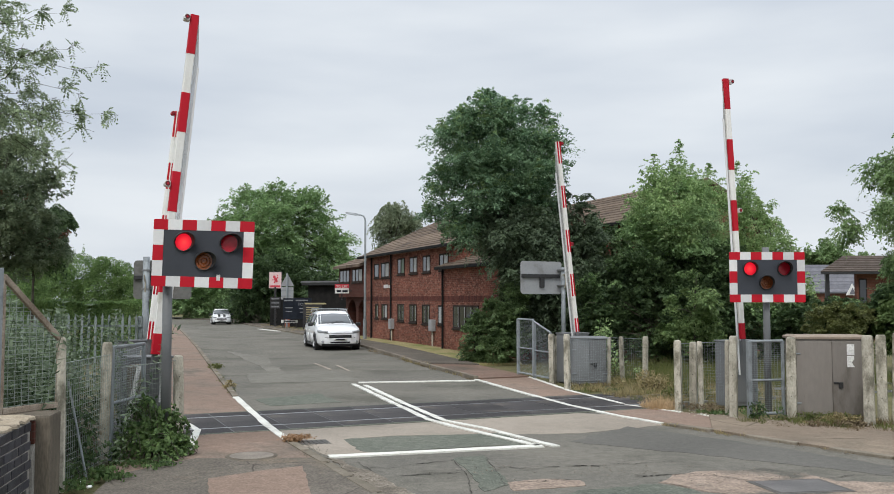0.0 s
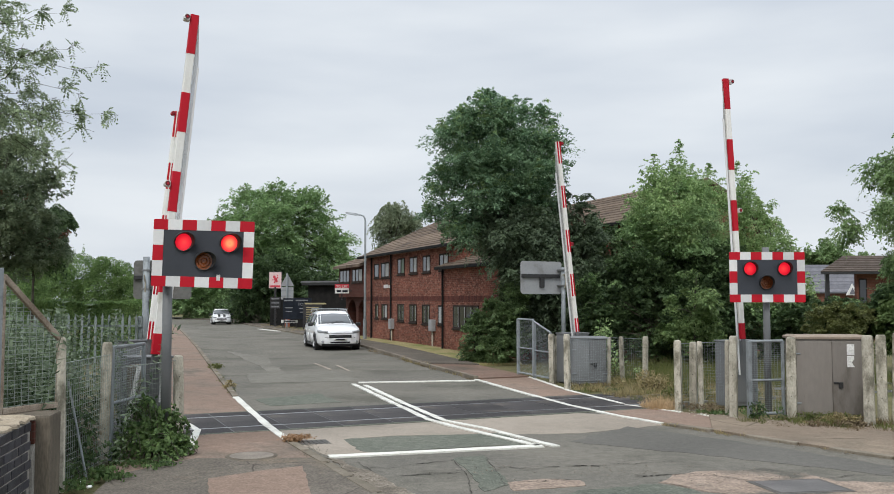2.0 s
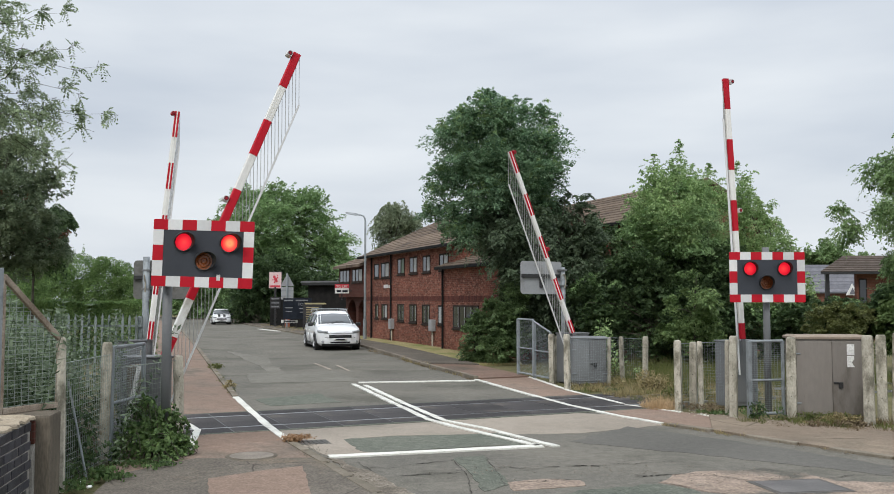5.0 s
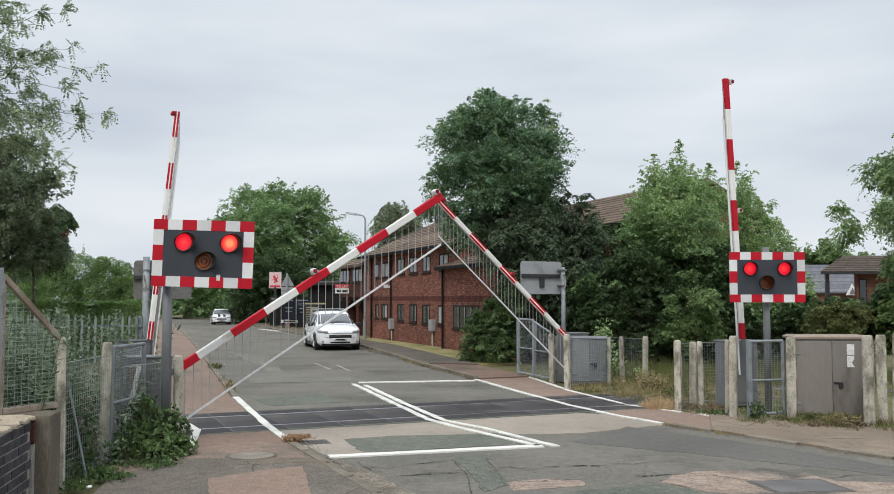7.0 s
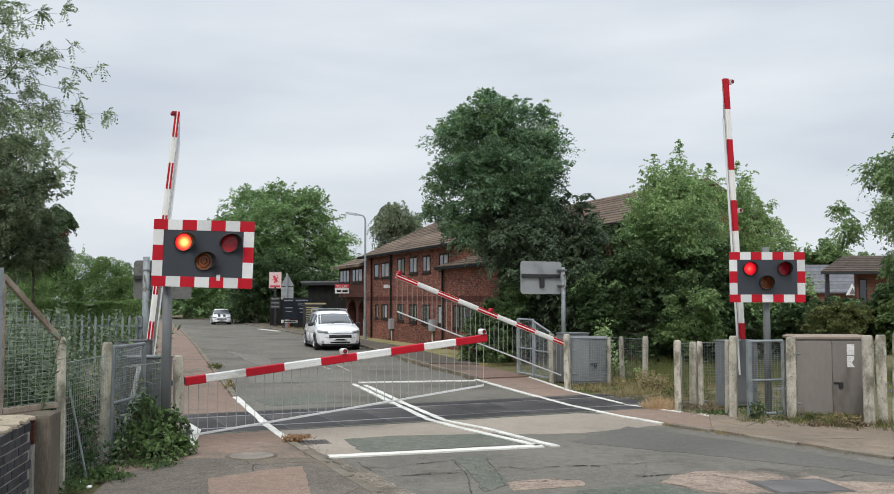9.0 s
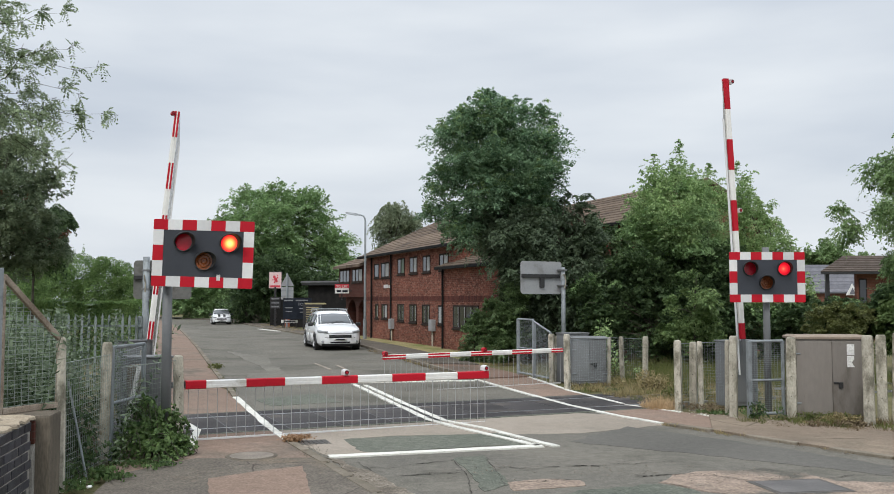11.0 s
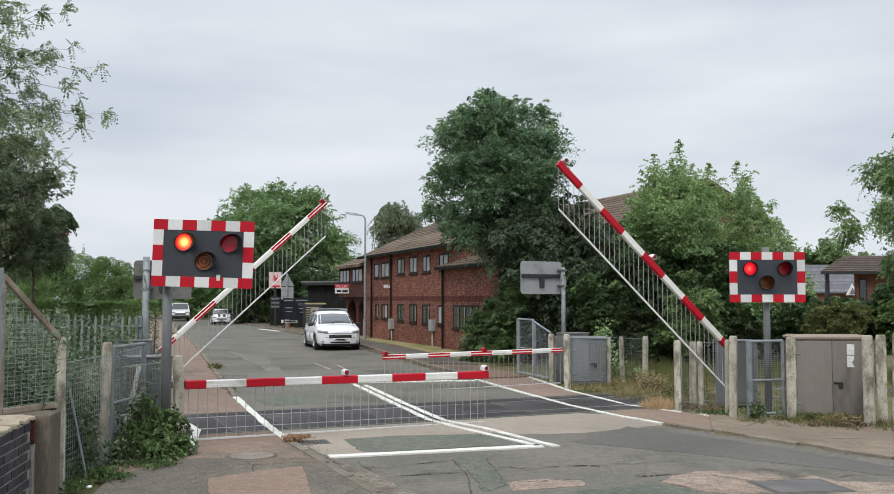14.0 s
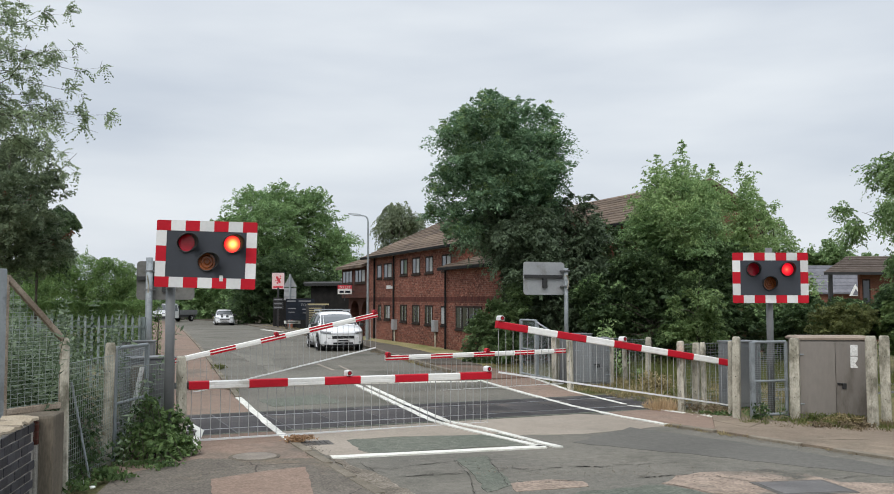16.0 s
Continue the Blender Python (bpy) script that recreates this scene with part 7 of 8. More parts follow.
def clipped_hedge(x0, x1, y0, y1, h, count, size, leaf, label, seed):
    """A hedge cut to a box with soft edges: leaves lie on its top and sides, a little uneven."""
    rng = np.random.default_rng(seed)
    t = thing("hedge", pose((x0 + x1) / 2, y0, 0), label, "hedge")
    n = count
    c = np.stack([rng.uniform(x0, x1, n), rng.uniform(y0, y1, n), rng.uniform(0.05, h, n)], 1)
    face = rng.random(n)
    normal = np.zeros((n, 3))
    top, front, back = face < 0.38, (face >= 0.38) & (face < 0.8), face >= 0.8
    depth = rng.exponential(0.05, n)
    swell = 0.05 * np.sin(c[:, 0] * 2.3) + 0.035 * np.sin(c[:, 0] * 5.1 + c[:, 1] * 3) + 0.03 * np.sin(c[:, 2] * 6 + c[:, 0] * 1.7)
    c[top, 2] = (h - depth + swell)[top]
    c[front, 1] = (y0 + depth - swell)[front]
    c[back, 1] = (y1 - depth + swell)[back]
    normal[top, 2], normal[front, 1], normal[back, 1] = 1, -1, 1
    normal[:, 2] += 0.45
    home = np.array([(x0 + x1) / 2, y0, 0])
    crown = leaf_mesh("crown", c - home, size, leaf, long=1.8, seed=seed, ways=unit(normal * 0.6 + rng.normal(size=(n, 3)) * 0.7), faces=unit(normal + rng.normal(size=(n, 3)) * 0.35))
    crown.parent = t
    bm = bmesh.new()
    for k in range(14):
        x = (x1 - x0) * (k / 13 - 0.5)
        tube(bm, (x, 0.5, -0.05), (x + 0.05 * math.sin(k * 2.1), 0.5, h * 0.8), 0.03, 0.012, seg=5)
    part("trunk", bm, bark, t)
    return t


clipped_hedge(-15.2, -9.75, 30.0, 31.0, 2.0, 60000, 0.034, leaf_hedge, "clipped dark green hedge", 18)
tree("verge_bushes", (-26.0, 97.0), [(-30.20, 2.04, 2.06), (-27.78, 1.86, 1.94), (-25.66, 2.04, 2.06), (-23.54, 1.74, 1.94), (-21.42, 1.25, 1.70), (-19.60, 1.13, 1.58), (-28.71, 3.55, 1.46), (-26.30, 3.85, 1.70), (-23.26, 3.55, 1.82), (-20.23, 3.25, 1.82), (-17.80, 2.34, 1.82), (-26.25, 0.65, 1.21), (-23.83, 0.53, 1.21), (-21.40, 0.35, 1.21), (-19.29, 0.35, 1.21)], 50000, 0.14, leaf_lime, "green bushes where the road bends away", 1.5, 0.1, seed=19, category="bush", spray=0.9)
tree("distant_trees", (-40.0, 130.0), [(-43.32, 2.42, 2.19), (-40.10, 3.64, 2.19), (-36.85, 3.64, 2.19), (-33.60, 3.23, 2.19), (-30.34, 2.42, 2.19), (-27.09, 2.02, 2.19), (-23.04, 2.02, 2.19), (-18.98, 1.61, 2.19), (-14.92, 1.61, 2.19)], 18000, 0.28, leaf_mid, "distant line of green trees", 3, 0.3, seed=20, spray=1.5)


def bough_tree(root, tips, label):
    """A near tree: thin boughs that fork out of one stem to their tips and bear hanging feathered leaves."""
    rng = np.random.default_rng(21)
    t = thing("robinia_tree", pose(root[0], root[1], 0), label, "tree")
    home = np.array([root[0], root[1], 0.0])
    bm = bmesh.new()
    fork = np.array([-0.1, 0.2, 4.4])
    tube(bm, (0, 0, -0.05), (0.05, 0.05, 2.4), 0.13, 0.1, seg=10)
    tube(bm, (0.05, 0.05, 2.4), fork, 0.1, 0.07, seg=10)
    c, d, n = [], [], []

    def feather(at, way, long):
        """One compound leaf: pairs of leaflets along a hanging stalk."""
        way = way / np.linalg.norm(way)
        side = np.cross(way, [0, 0, 1.0])
        side /= np.linalg.norm(side) + 1e-9
        for j in range(1, 7):
            p = at + way * long * j / 6 - np.array([0, 0, 0.35 * long * (j / 6) ** 2])
            for sg in (-1, 1):
                c.append(p + side * sg * 0.03)
                d.append(side * sg + way * 0.6 - np.array([0, 0, 0.35]))
                n.append(np.cross(side, way) + np.array([0, 0, 0.5]))

    for tx, tz, full in tips:
        end = np.array([tx, root[1] + rng.uniform(-0.8, 0.8), tz]) - home
        start = fork + np.array([0, 0, rng.uniform(-0.8, 1.2)])
        lift = 0.16 * np.linalg.norm(end - start)
        pts = [start + (end - start) * s + np.array([0, 0, lift * math.sin(math.pi * s)]) + rng.normal(size=3) * 0.05 for s in np.linspace(0, 1, 9)]
        pts[-1] = end
        for k in range(8):
            tube(bm, pts[k], pts[k + 1], 0.014 * (1 - k / 9), 0.014 * (1 - (k + 1) / 9), seg=5, caps=False)
        for k in range(4, 9):
            for _ in range(4 if k < 8 else 3):
                way = unit((end - start)[None] + rng.normal(size=(1, 3)) * 2.0)[0] + np.array([0, 0, rng.uniform(-0.5, 0.35)])
                reach = rng.uniform(0.08, 0.24)
                e = pts[k] + way * reach
                tube(bm, pts[k], e, 0.004, 0.002, seg=4, caps=False)
                if rng.random() > full:
                    continue
                for _ in range(rng.integers(3, 6)):
                    feather(e - way * rng.uniform(0, 0.12), way * 0.5 + rng.normal(size=3) * 0.6 - np.array([0, 0, 0.4]), rng.uniform(0.13, 0.24))
    part("trunk", bm, bark, t)
    crown = leaf_mesh("crown", np.array(c), 0.028, leaf_feather, long=2.4, seed=21, ways=unit(np.array(d)), faces=unit(np.array(n)))
    crown.parent = t
    return t


bough_tree((-9.4, 15.0), [(-6.65, 7.0, 0.8), (-7.05, 6.9, 0.8), (-7.40, 6.95, 0.8), (-6.55, 6.3, 0.5), (-6.25, 6.2, 0.6), (-6.12, 6.15, 0.6), (-6.75, 6.15, 0.6), (-7.20, 6.3, 0.7), (-7.60, 6.4, 0.7), (-6.40, 5.65, 0.6), (-6.02, 5.32, 0.7), (-6.50, 5.35, 0.7), (-6.90, 5.6, 0.6), (-7.30, 5.7, 0.6), (-6.08, 4.95, 0.8), (-6.50, 4.85, 0.8), (-6.80, 4.95, 0.7), (-7.15, 5.05, 0.7), (-7.50, 5.2, 0.7), (-6.35, 4.5, 0.8), (-6.70, 4.45, 0.7), (-7.10, 4.6, 0.7), (-6.35, 4.2, 0.9), (-7.70, 4.8, 0.8), (-7.80, 5.7, 0.8), (-8.00, 6.5, 0.8)], "near tree with thin boughs and feathery grey-green leaves")


def weeds(name, label, category, centre, spread, count, size, material, height, seed, lean=None, long=1.9, kind="", drop=0.0, loose=0.09):
    """Low leafy growth heaped on the ground."""
    rng = np.random.default_rng(seed)
    n = count
    knots = rng.normal(size=(max(3, n // 40), 2)) * 0.5
    hs = rng.uniform(0.35, 1.0, len(knots)) * height * np.exp(-0.6 * (knots ** 2).sum(1))
    pick = rng.integers(0, len(knots), n)
    p = np.zeros((n, 3))
    p[:, 0] = knots[pick, 0] * spread[0] + rng.normal(size=n) * loose
    p[:, 1] = knots[pick, 1] * spread[1] + rng.normal(size=n) * loose
    p[:, 2] = hs[pick] * rng.uniform(0.05, 1.0, n) ** 0.8 + 0.02
    t = thing(name, pose(centre[0], centre[1], drop), label, category, kind=kind)
    ob = leaf_mesh("leaves", p, size, material, up=1.0, seed=seed, lean=lean, long=long, ovate=True)
    ob.parent = t
    if height < 0.25:
        return t
    bm = bmesh.new()
    for k, h in list(zip(knots, hs))[:60]:
        tube(bm, (k[0] * spread[0] * 0.6, k[1] * spread[1] * 0.6, 0), (k[0] * spread[0], k[1] * spread[1], max(0.05, h)), 0.006, 0.003, seg=4, caps=False)
    tagged(part("stem", bm, bark, t), kind="stuff")
    return t



def bramble(label, roots, count, seed):
    """Arching canes with leaves in threes. roots: x, y, how far and how high the canes of that root reach, and their way."""
    rng = np.random.default_rng(seed)
    x0, y0 = roots[0][:2]
    t = thing("bramble_bush", pose(x0, y0, 0), label, "bush")
    bm = bmesh.new()
    c, d, n = [], [], []
    for k in range(count):
        x, y, far, high, turn = roots[k % len(roots)]
        a = radians(turn) + rng.normal() * 0.9
        f, h = far * rng.uniform(0.4, 1.15), high * rng.uniform(0.35, 1.1)
        way = np.array([math.cos(a), math.sin(a), 0])
        start = np.array([x - x0, y - y0, 0.0]) + np.append(rng.normal(size=2) * 0.1, 0)
        pts = [start + way * f * s + np.array([0, 0, h * (1 - (2 * s - 0.9) ** 2) + 0.19 * h * (1 - s)]) for s in np.linspace(0.0, 0.95, 12)]
        pts = [np.array([p[0], p[1], max(p[2], 0.03)]) for p in pts]
        for p, q in zip(pts, pts[1:]):
            tube(bm, p, q, 0.005, 0.0045, seg=4, caps=False)
        for p, q in list(zip(pts, pts[1:]))[2:]:
            for _ in range(2):
                o = q - p
                o /= np.linalg.norm(o) + 1e-9
                side = np.cross(o, [0, 0, 1.0]) * rng.choice([-1, 1]) + rng.normal(size=3) * 0.35
                stalk = p + (q - p) * rng.random() + side * 0.05 + np.array([0, 0, 0.03])
                for turn3 in (-1, 0, 1):
                    w = side + o * turn3 * 0.9 - np.array([0, 0, 0.25])
                    w /= np.linalg.norm(w)
                    c.append(stalk + w * 0.035)
                    d.append(w)
                    n.append(np.array([0, 0, 1.0]) + rng.normal(size=3) * 0.25 + side * 0.3)
    tagged(part("cane", bm, bark, t), kind="stuff")
    c = np.array(c)
    c[:, 2] = np.maximum(c[:, 2], 0.03)
    leaves = leaf_mesh("leaves", c, 0.043, leaf_bramble, long=1.4, seed=seed, ovate=True, ways=unit(np.array(d)), faces=unit(np.array(n)))
    leaves.parent = t
    return t


def shrub(label, centre, spread, stems, height, seed, size=0.021):
    """Upright stems with long grey-green leaves in drooping pairs."""
    rng = np.random.default_rng(seed)
    t = thing("buddleia", pose(centre[0], centre[1], 0), label, "bush")
    bm = bmesh.new()
    c, d, n = [], [], []
    for _ in range(stems):
        p = np.array([*(rng.normal(size=2) * 0.5 * np.array(spread)), 0.0])
        h = height * rng.uniform(0.45, 1.08)
        lean_out = np.array([*(p[:2] / (np.array(spread) + 0.2) * 0.22 + rng.normal(size=2) * 0.1), 0])
        pts = [p + lean_out * h * s ** 1.6 + np.array([0, 0, h * s]) for s in np.linspace(0, 1, 7)]
        for q, r in zip(pts, pts[1:]):
            tube(bm, q, r, 0.004, 0.003, seg=4, caps=False)
        for s in np.arange(0.12, 1.0, 0.055 / h * 1.5):
            q = p + lean_out * h * s ** 1.6 + np.array([0, 0, h * s])
            a = rng.uniform(0, math.pi)
            for turn in (a, a + 0.5 * math.pi, a + math.pi, a + 1.5 * math.pi):
                w = np.array([math.cos(turn), math.sin(turn), 0.35 - 0.7 * rng.random()])
                c.append(q + w * 0.06)
                d.append(w)
                n.append(np.array([0, 0, 1.0]) + w * 0.3)
    tagged(part("stem", bm, leaf_dark, t), kind="stuff")
    leaves = leaf_mesh("leaves", np.array(c), size * 1.75, leaf_buddleia, long=3.0, seed=seed, ways=unit(np.array(d)), faces=unit(np.array(n)))
    leaves.parent = t
    return t


bramble("bramble bush spilling over the pavement", [(-4.15, 12.5, 0.45, 0.66, 20), (-4.15, 12.35, 0.35, 0.6, 50), (-4.0, 12.5, 0.6, 0.5, -20), (-3.95, 12.3, 0.55, 0.34, -40), (-4.15, 12.15, 0.35, 0.36, -60), (-3.85, 12.3, 0.45, 0.26, -20), (-3.75, 12.4, 0.4, 0.2, -30), (-4.05, 12.6, 0.35, 0.7, 90)], 72, 31)
weeds("ivy_clump", "low ivy and weeds at the foot of the fence", "weeds", (-4.0, 10.6), (0.22, 0.5), 420, 0.036, leaf_bramble, 0.15, 32, loose=0.08, long=1.4)
weeds("bramble_trail", "bramble shoots and dead leaves on the pavement", "weeds", (-3.75, 11.5), (0.3, 0.35), 320, 0.036, leaf_bramble, 0.1, 37, loose=0.1, long=1.4)
weeds("dead_weed", "dry beige leaves caught in the wire mesh", "weeds", (-4.5, 11.2), (0.08, 0.42), 1000, 0.035, dead_leaf, 1.15, 38, loose=0.06, long=1.4)
weeds("bindweed", "bindweed climbing the wire mesh", "weeds", (-4.44, 10.95), (0.1, 0.42), 1900, 0.035, leaf_dark, 1.25, 35, loose=0.06)
shrub("grey-green buddleia growing behind the mesh", (-5.3, 12.4), (0.8, 1.0), 60, 1.7, 33)
shrub("grey-green buddleia before the palisade fence", (-7.9, 17.4), (1.3, 0.7), 46, 2.0, 36, 0.026)
shrub("grey-green buddleia behind the brick wall", (-5.15, 10.5), (0.45, 0.6), 46, 2.05, 34)
shrub("low grey-green buddleia behind the screen", (-5.35, 11.3), (0.5, 0.5), 40, 1.6, 39)
# dark leaves added as a backing, in place of shaded gaps between the buddleias
weeds("dark_leaf_backing", "dark leaves added behind the mesh to deepen the gaps", "weeds", (-5.3, 11.6), (0.7, 1.3), 9000, 0.042, leaf_dark, 1.5, 64, loose=0.12)



def grass(name, label, x0, x1, y0, y1, count, height, material, seed, kind="stuff", keep=None, tuft=0.07, wild=0.45):
    """Blades gathered in tufts of uneven height that lean out from their middles."""
    rng = np.random.default_rng(seed)
    m = max(1, count // 18)
    mid = np.stack([rng.uniform(x0, x1, m), rng.uniform(y0, y1, m)], 1)
    if keep is not None:
        mid = mid[keep(mid[:, 0], mid[:, 1])]
    m = len(mid)
    tall = height * rng.uniform(0.45, 1.35, m)
    pick = np.repeat(np.arange(m), 18)
    n = len(pick)
    off = rng.normal(size=(n, 2)) * tuft * 0.6
    ways = np.stack([off[:, 0] / tuft * wild + rng.normal(size=n) * 0.15, off[:, 1] / tuft * wild + rng.normal(size=n) * 0.15, np.ones(n)], 1)
    ways = unit(ways)
    h = tall[pick] * rng.uniform(0.5, 1.15, n)
    v = np.zeros((n, 3))
    v[:, :2] = mid[pick] + off
    side = unit(np.cross(ways, rng.normal(size=(n, 3)))) * 0.0045
    bow = np.array([0, 0, -1.0]) * (h * wild * 0.25)[:, None]
    verts = np.stack([v - side, v + side, v + ways * (h * 0.55)[:, None] + side * 0.8, v + ways * h[:, None] + bow, v + ways * (h * 0.55)[:, None] - side * 0.8], 1).reshape(-1, 3)
    faces = (np.arange(n)[:, None] * 5 + np.array([[0, 1, 2, 4, 4, 2, 3]])).reshape(-1)
    me = bpy.data.meshes.new(name)
    me.vertices.add(len(verts))
    me.vertices.foreach_set("co", verts.ravel())
    me.loops.add(len(faces))
    me.loops.foreach_set("vertex_index", faces.astype(np.int32))
    me.polygons.add(n * 2)
    me.polygons.foreach_set("loop_start", (np.arange(n)[:, None] * 7 + np.array([[0, 4]])).reshape(-1).astype(np.int32))
    me.update(calc_edges=True)
    me.materials.append(material)
    return tagged(new(name, me), label, "grass", kind=kind)


def behind(x, y):
    """Past the back of the footway on the railway's side."""
    return (x - 2.9) * 0.94 + (y - 21.0) * 0.36 > 0.15


brown_weed = leaf_mat("dead_brown_weeds", (0.1, 0.075, 0.045), (0.34, 0.265, 0.165))
rust_straw = leaf_mat("golden_dry_grass", (0.38, 0.27, 0.15), (0.8, 0.6, 0.38))
grass("tall_grass", "tall green grass beside the railway", 4.4, 11.5, 21.8, 28.0, 12000, 0.42, grass_green, 41, keep=behind)
grass("dry_grass", "straw-coloured dry grass beside the railway", 2.9, 7.5, 18.6, 25.5, 14000, 0.13, straw, 42, keep=behind)
grass("green_tufts", "short green tufts among dry grass", 2.9, 7.5, 18.6, 25.0, 3000, 0.12, grass_green, 40, keep=behind)
grass("dry_grass_tuft", "straw-coloured tuft at the footway", 3.6, 4.5, 17.2, 18.2, 2600, 0.24, rust_straw, 43, keep=lambda x, y: ((x - 4.08) / 0.3) ** 2 + ((y - 17.65) / 0.32) ** 2 < 1)
grass("cabinet_grass", "dry brown grass at the foot of the cabinet", 5.9, 8.8, 14.6, 16.2, 6000, 0.17, brown_weed, 44, keep=lambda x, y: (y > 15.75 - (x - 5.9) * 0.36) & (y < 16.1 - (x - 5.9) * 0.36))
grass("kerb_grass", "green grass edge by the cabinet", 5.0, 7.6, 14.2, 16.1, 5200, 0.16, grass_green, 45, keep=lambda x, y: (abs(y - (15.45 - (x - 5.3) * 0.42)) < 0.2 + 0.12 * np.sin(x * 9)) & (np.sin(x * 5.3 + 0.8) > -0.35))
grass("kerb_weeds", "dry weeds along the far kerb", -1.6, 0.9, 23.8, 31.5, 9000, 0.14, straw, 46, keep=lambda x, y: abs(x - (0.76 - (y - 23.86) * 0.293)) < 0.1)
grass("kerb_weeds", "weeds in the joint of the left kerb", -7.2, -4.5, 20.0, 28.0, 6000, 0.1, grass_green, 47, keep=lambda x, y: abs(x - (-4.51 - (y - 19.6) * 0.316)) < 0.06)
grass("kerb_weeds", "dry weeds along the near kerb", 3.6, 6.5, 11.5, 15.5, 5000, 0.06, straw, 48, keep=lambda x, y: abs(x - (3.63 + (15.37 - y) * 0.69)) < 0.06)
grass("lawn_grass", "dry yellow grass of the lawn strip", -6.0, 2.4, 29.0, 51.0, 26000, 0.07, straw, 49, keep=lambda x, y: (x > 0.9 - (y - 29.2) * 0.31) & (x < 2.0 - (y - 29.2) * 0.315))
grass("kerb_moss", "brown dirt and moss in the near kerb joint", 3.6, 6.7, 11.0, 15.5, 12000, 0.035, brown_weed, 71, keep=lambda x, y: abs(x - (3.60 + (15.37 - y) * 0.69)) < 0.05 + 0.03 * np.sin(y * 11), wild=0.9)
grass("kerb_moss", "brown dirt and dry weeds along the far kerb", -3.4, 1.0, 23.8, 37.5, 16000, 0.09, brown_weed, 72, keep=lambda x, y: abs(x - (0.76 - (y - 23.86) * 0.293)) < 0.16 + 0.08 * np.sin(y * 4), wild=0.9)
weeds("dry_weed", "rust-brown dry weed at the kerb end", "weeds", (-2.22, 13.55), (0.2, 0.1), 520, 0.022, rust_weed, 0.16, 51, loose=0.05, long=2.6)
weeds("sapling", "pale green weeds behind the grey cabinet", "weeds", (4.2, 24.6), (0.6, 0.4), 900, 0.05, leaf_light, 1.7, 52)
weeds("sapling", "green weeds beside the mesh gate", "weeds", (5.35, 15.9), (0.12, 0.1), 90, 0.03, leaf_dark, 0.4, 53, loose=0.04)
grass("kerb_tuft", "drying tuft of grass at the end of the kerb", 3.55, 4.5, 14.1, 15.4, 1300, 0.07, straw, 54, keep=lambda x, y: abs(x - (3.68 + (15.3 - y) * 0.66)) < 0.09)
grass("verge_grass", "dry grass verge below the inn signs", -15.5, -7.6, 57.0, 72.0, 16000, 0.2, straw, 55, keep=lambda x, y: abs(x - (-9.6 - (y - 59.5) * 0.37)) < 0.7)
grass("straw_tufts", "pale straw tufts among the dry grass", 2.9, 7.0, 18.6, 24.5, 5000, 0.26, straw, 56, keep=lambda x, y: behind(x, y) & (np.sin(x * 3.1 + y * 1.7) + np.sin(y * 4.3 - x * 2.2) > 0.7))
weeds("cabinet_weeds", "green and brown weeds along the foot of the cabinet", "weeds", (6.45, 15.62), (0.75, 0.14), 900, 0.02, grass_green, 0.2, 57, loose=0.05, long=3.5)
weeds("cabinet_weeds", "dry brown weeds along the foot of the cabinet", "weeds", (6.7, 15.5), (0.7, 0.12), 600, 0.02, straw, 0.18, 58, loose=0.06, long=3.5)
grass("dead_stalks", "trampled brown stalks on the pavement edge", 5.3, 7.8, 13.9, 15.7, 5200, 0.11, brown_weed, 67, keep=lambda x, y: abs(y - (15.22 - (x - 5.3) * 0.44)) < 0.24 + 0.1 * np.sin(x * 7 + 1.0), wild=1.0)
weeds("dock_weed", "dry brown dock stalks before the cabinet", "weeds", (6.35, 14.9), (0.5, 0.16), 420, 0.024, brown_weed, 0.24, 68, loose=0.05, long=3.2)
weeds("tall_weeds", "rank dry weeds among the slim posts", "weeds", (4.6, 21.2), (0.7, 0.6), 700, 0.026, straw, 0.5, 69, loose=0.09, long=4.5)
weeds("tall_weeds", "rank yellow-green weeds beside the railway", "weeds", (5.0, 19.6), (0.45, 0.6), 600, 0.026, grass_green, 0.5, 70, loose=0.08, long=4.5)
weeds("gate_weeds", "green weeds growing through the mesh gate", "weeds", (5.45, 15.85), (0.3, 0.12), 170, 0.024, leaf_bramble, 0.42, 59, loose=0.05, long=2.4)
weeds("fence_weeds", "tangled dry weeds between the concrete posts", "weeds", (4.75, 17.1), (0.5, 0.5), 500, 0.02, brown_weed, 0.2, 60, loose=0.07, long=3.5)
weeds("fence_weeds", "green weeds between the concrete posts", "weeds", (5.1, 16.7), (0.5, 0.4), 260, 0.024, leaf_bramble, 0.22, 61, loose=0.07, long=2.4)


# ---- loose grit and litter of leaves ----


def grit(name, label, places, size, material, seed):
    """Small angular stones scattered over places, pairs of x and y with a height."""
    r = np.random.default_rng(seed)
    verts, faces = [], []
    for x, y, z in places:
        k = len(verts)
        s = size * r.uniform(0.4, 1.5)
        for d in ((1, 0, 0), (-1, 0, 0), (0, 1, 0), (0, -1, 0), (0, 0, 1), (0, 0, -0.3)):
            j = r.uniform(0.6, 1.2)
            verts.append((x + d[0] * s * j, y + d[1] * s * j, z + d[2] * s * 0.7 * j))
        faces += [(k + a, k + b, k + c) for a, b, c in ((0, 2, 4), (2, 1, 4), (1, 3, 4), (3, 0, 4), (2, 0, 5), (1, 2, 5), (3, 1, 5), (0, 3, 5))]
    me = bpy.data.meshes.new(name)
    me.from_pydata(verts, [], faces)
    me.materials.append(material)
    return tagged(new(name, me), label, "grit", kind="stuff")


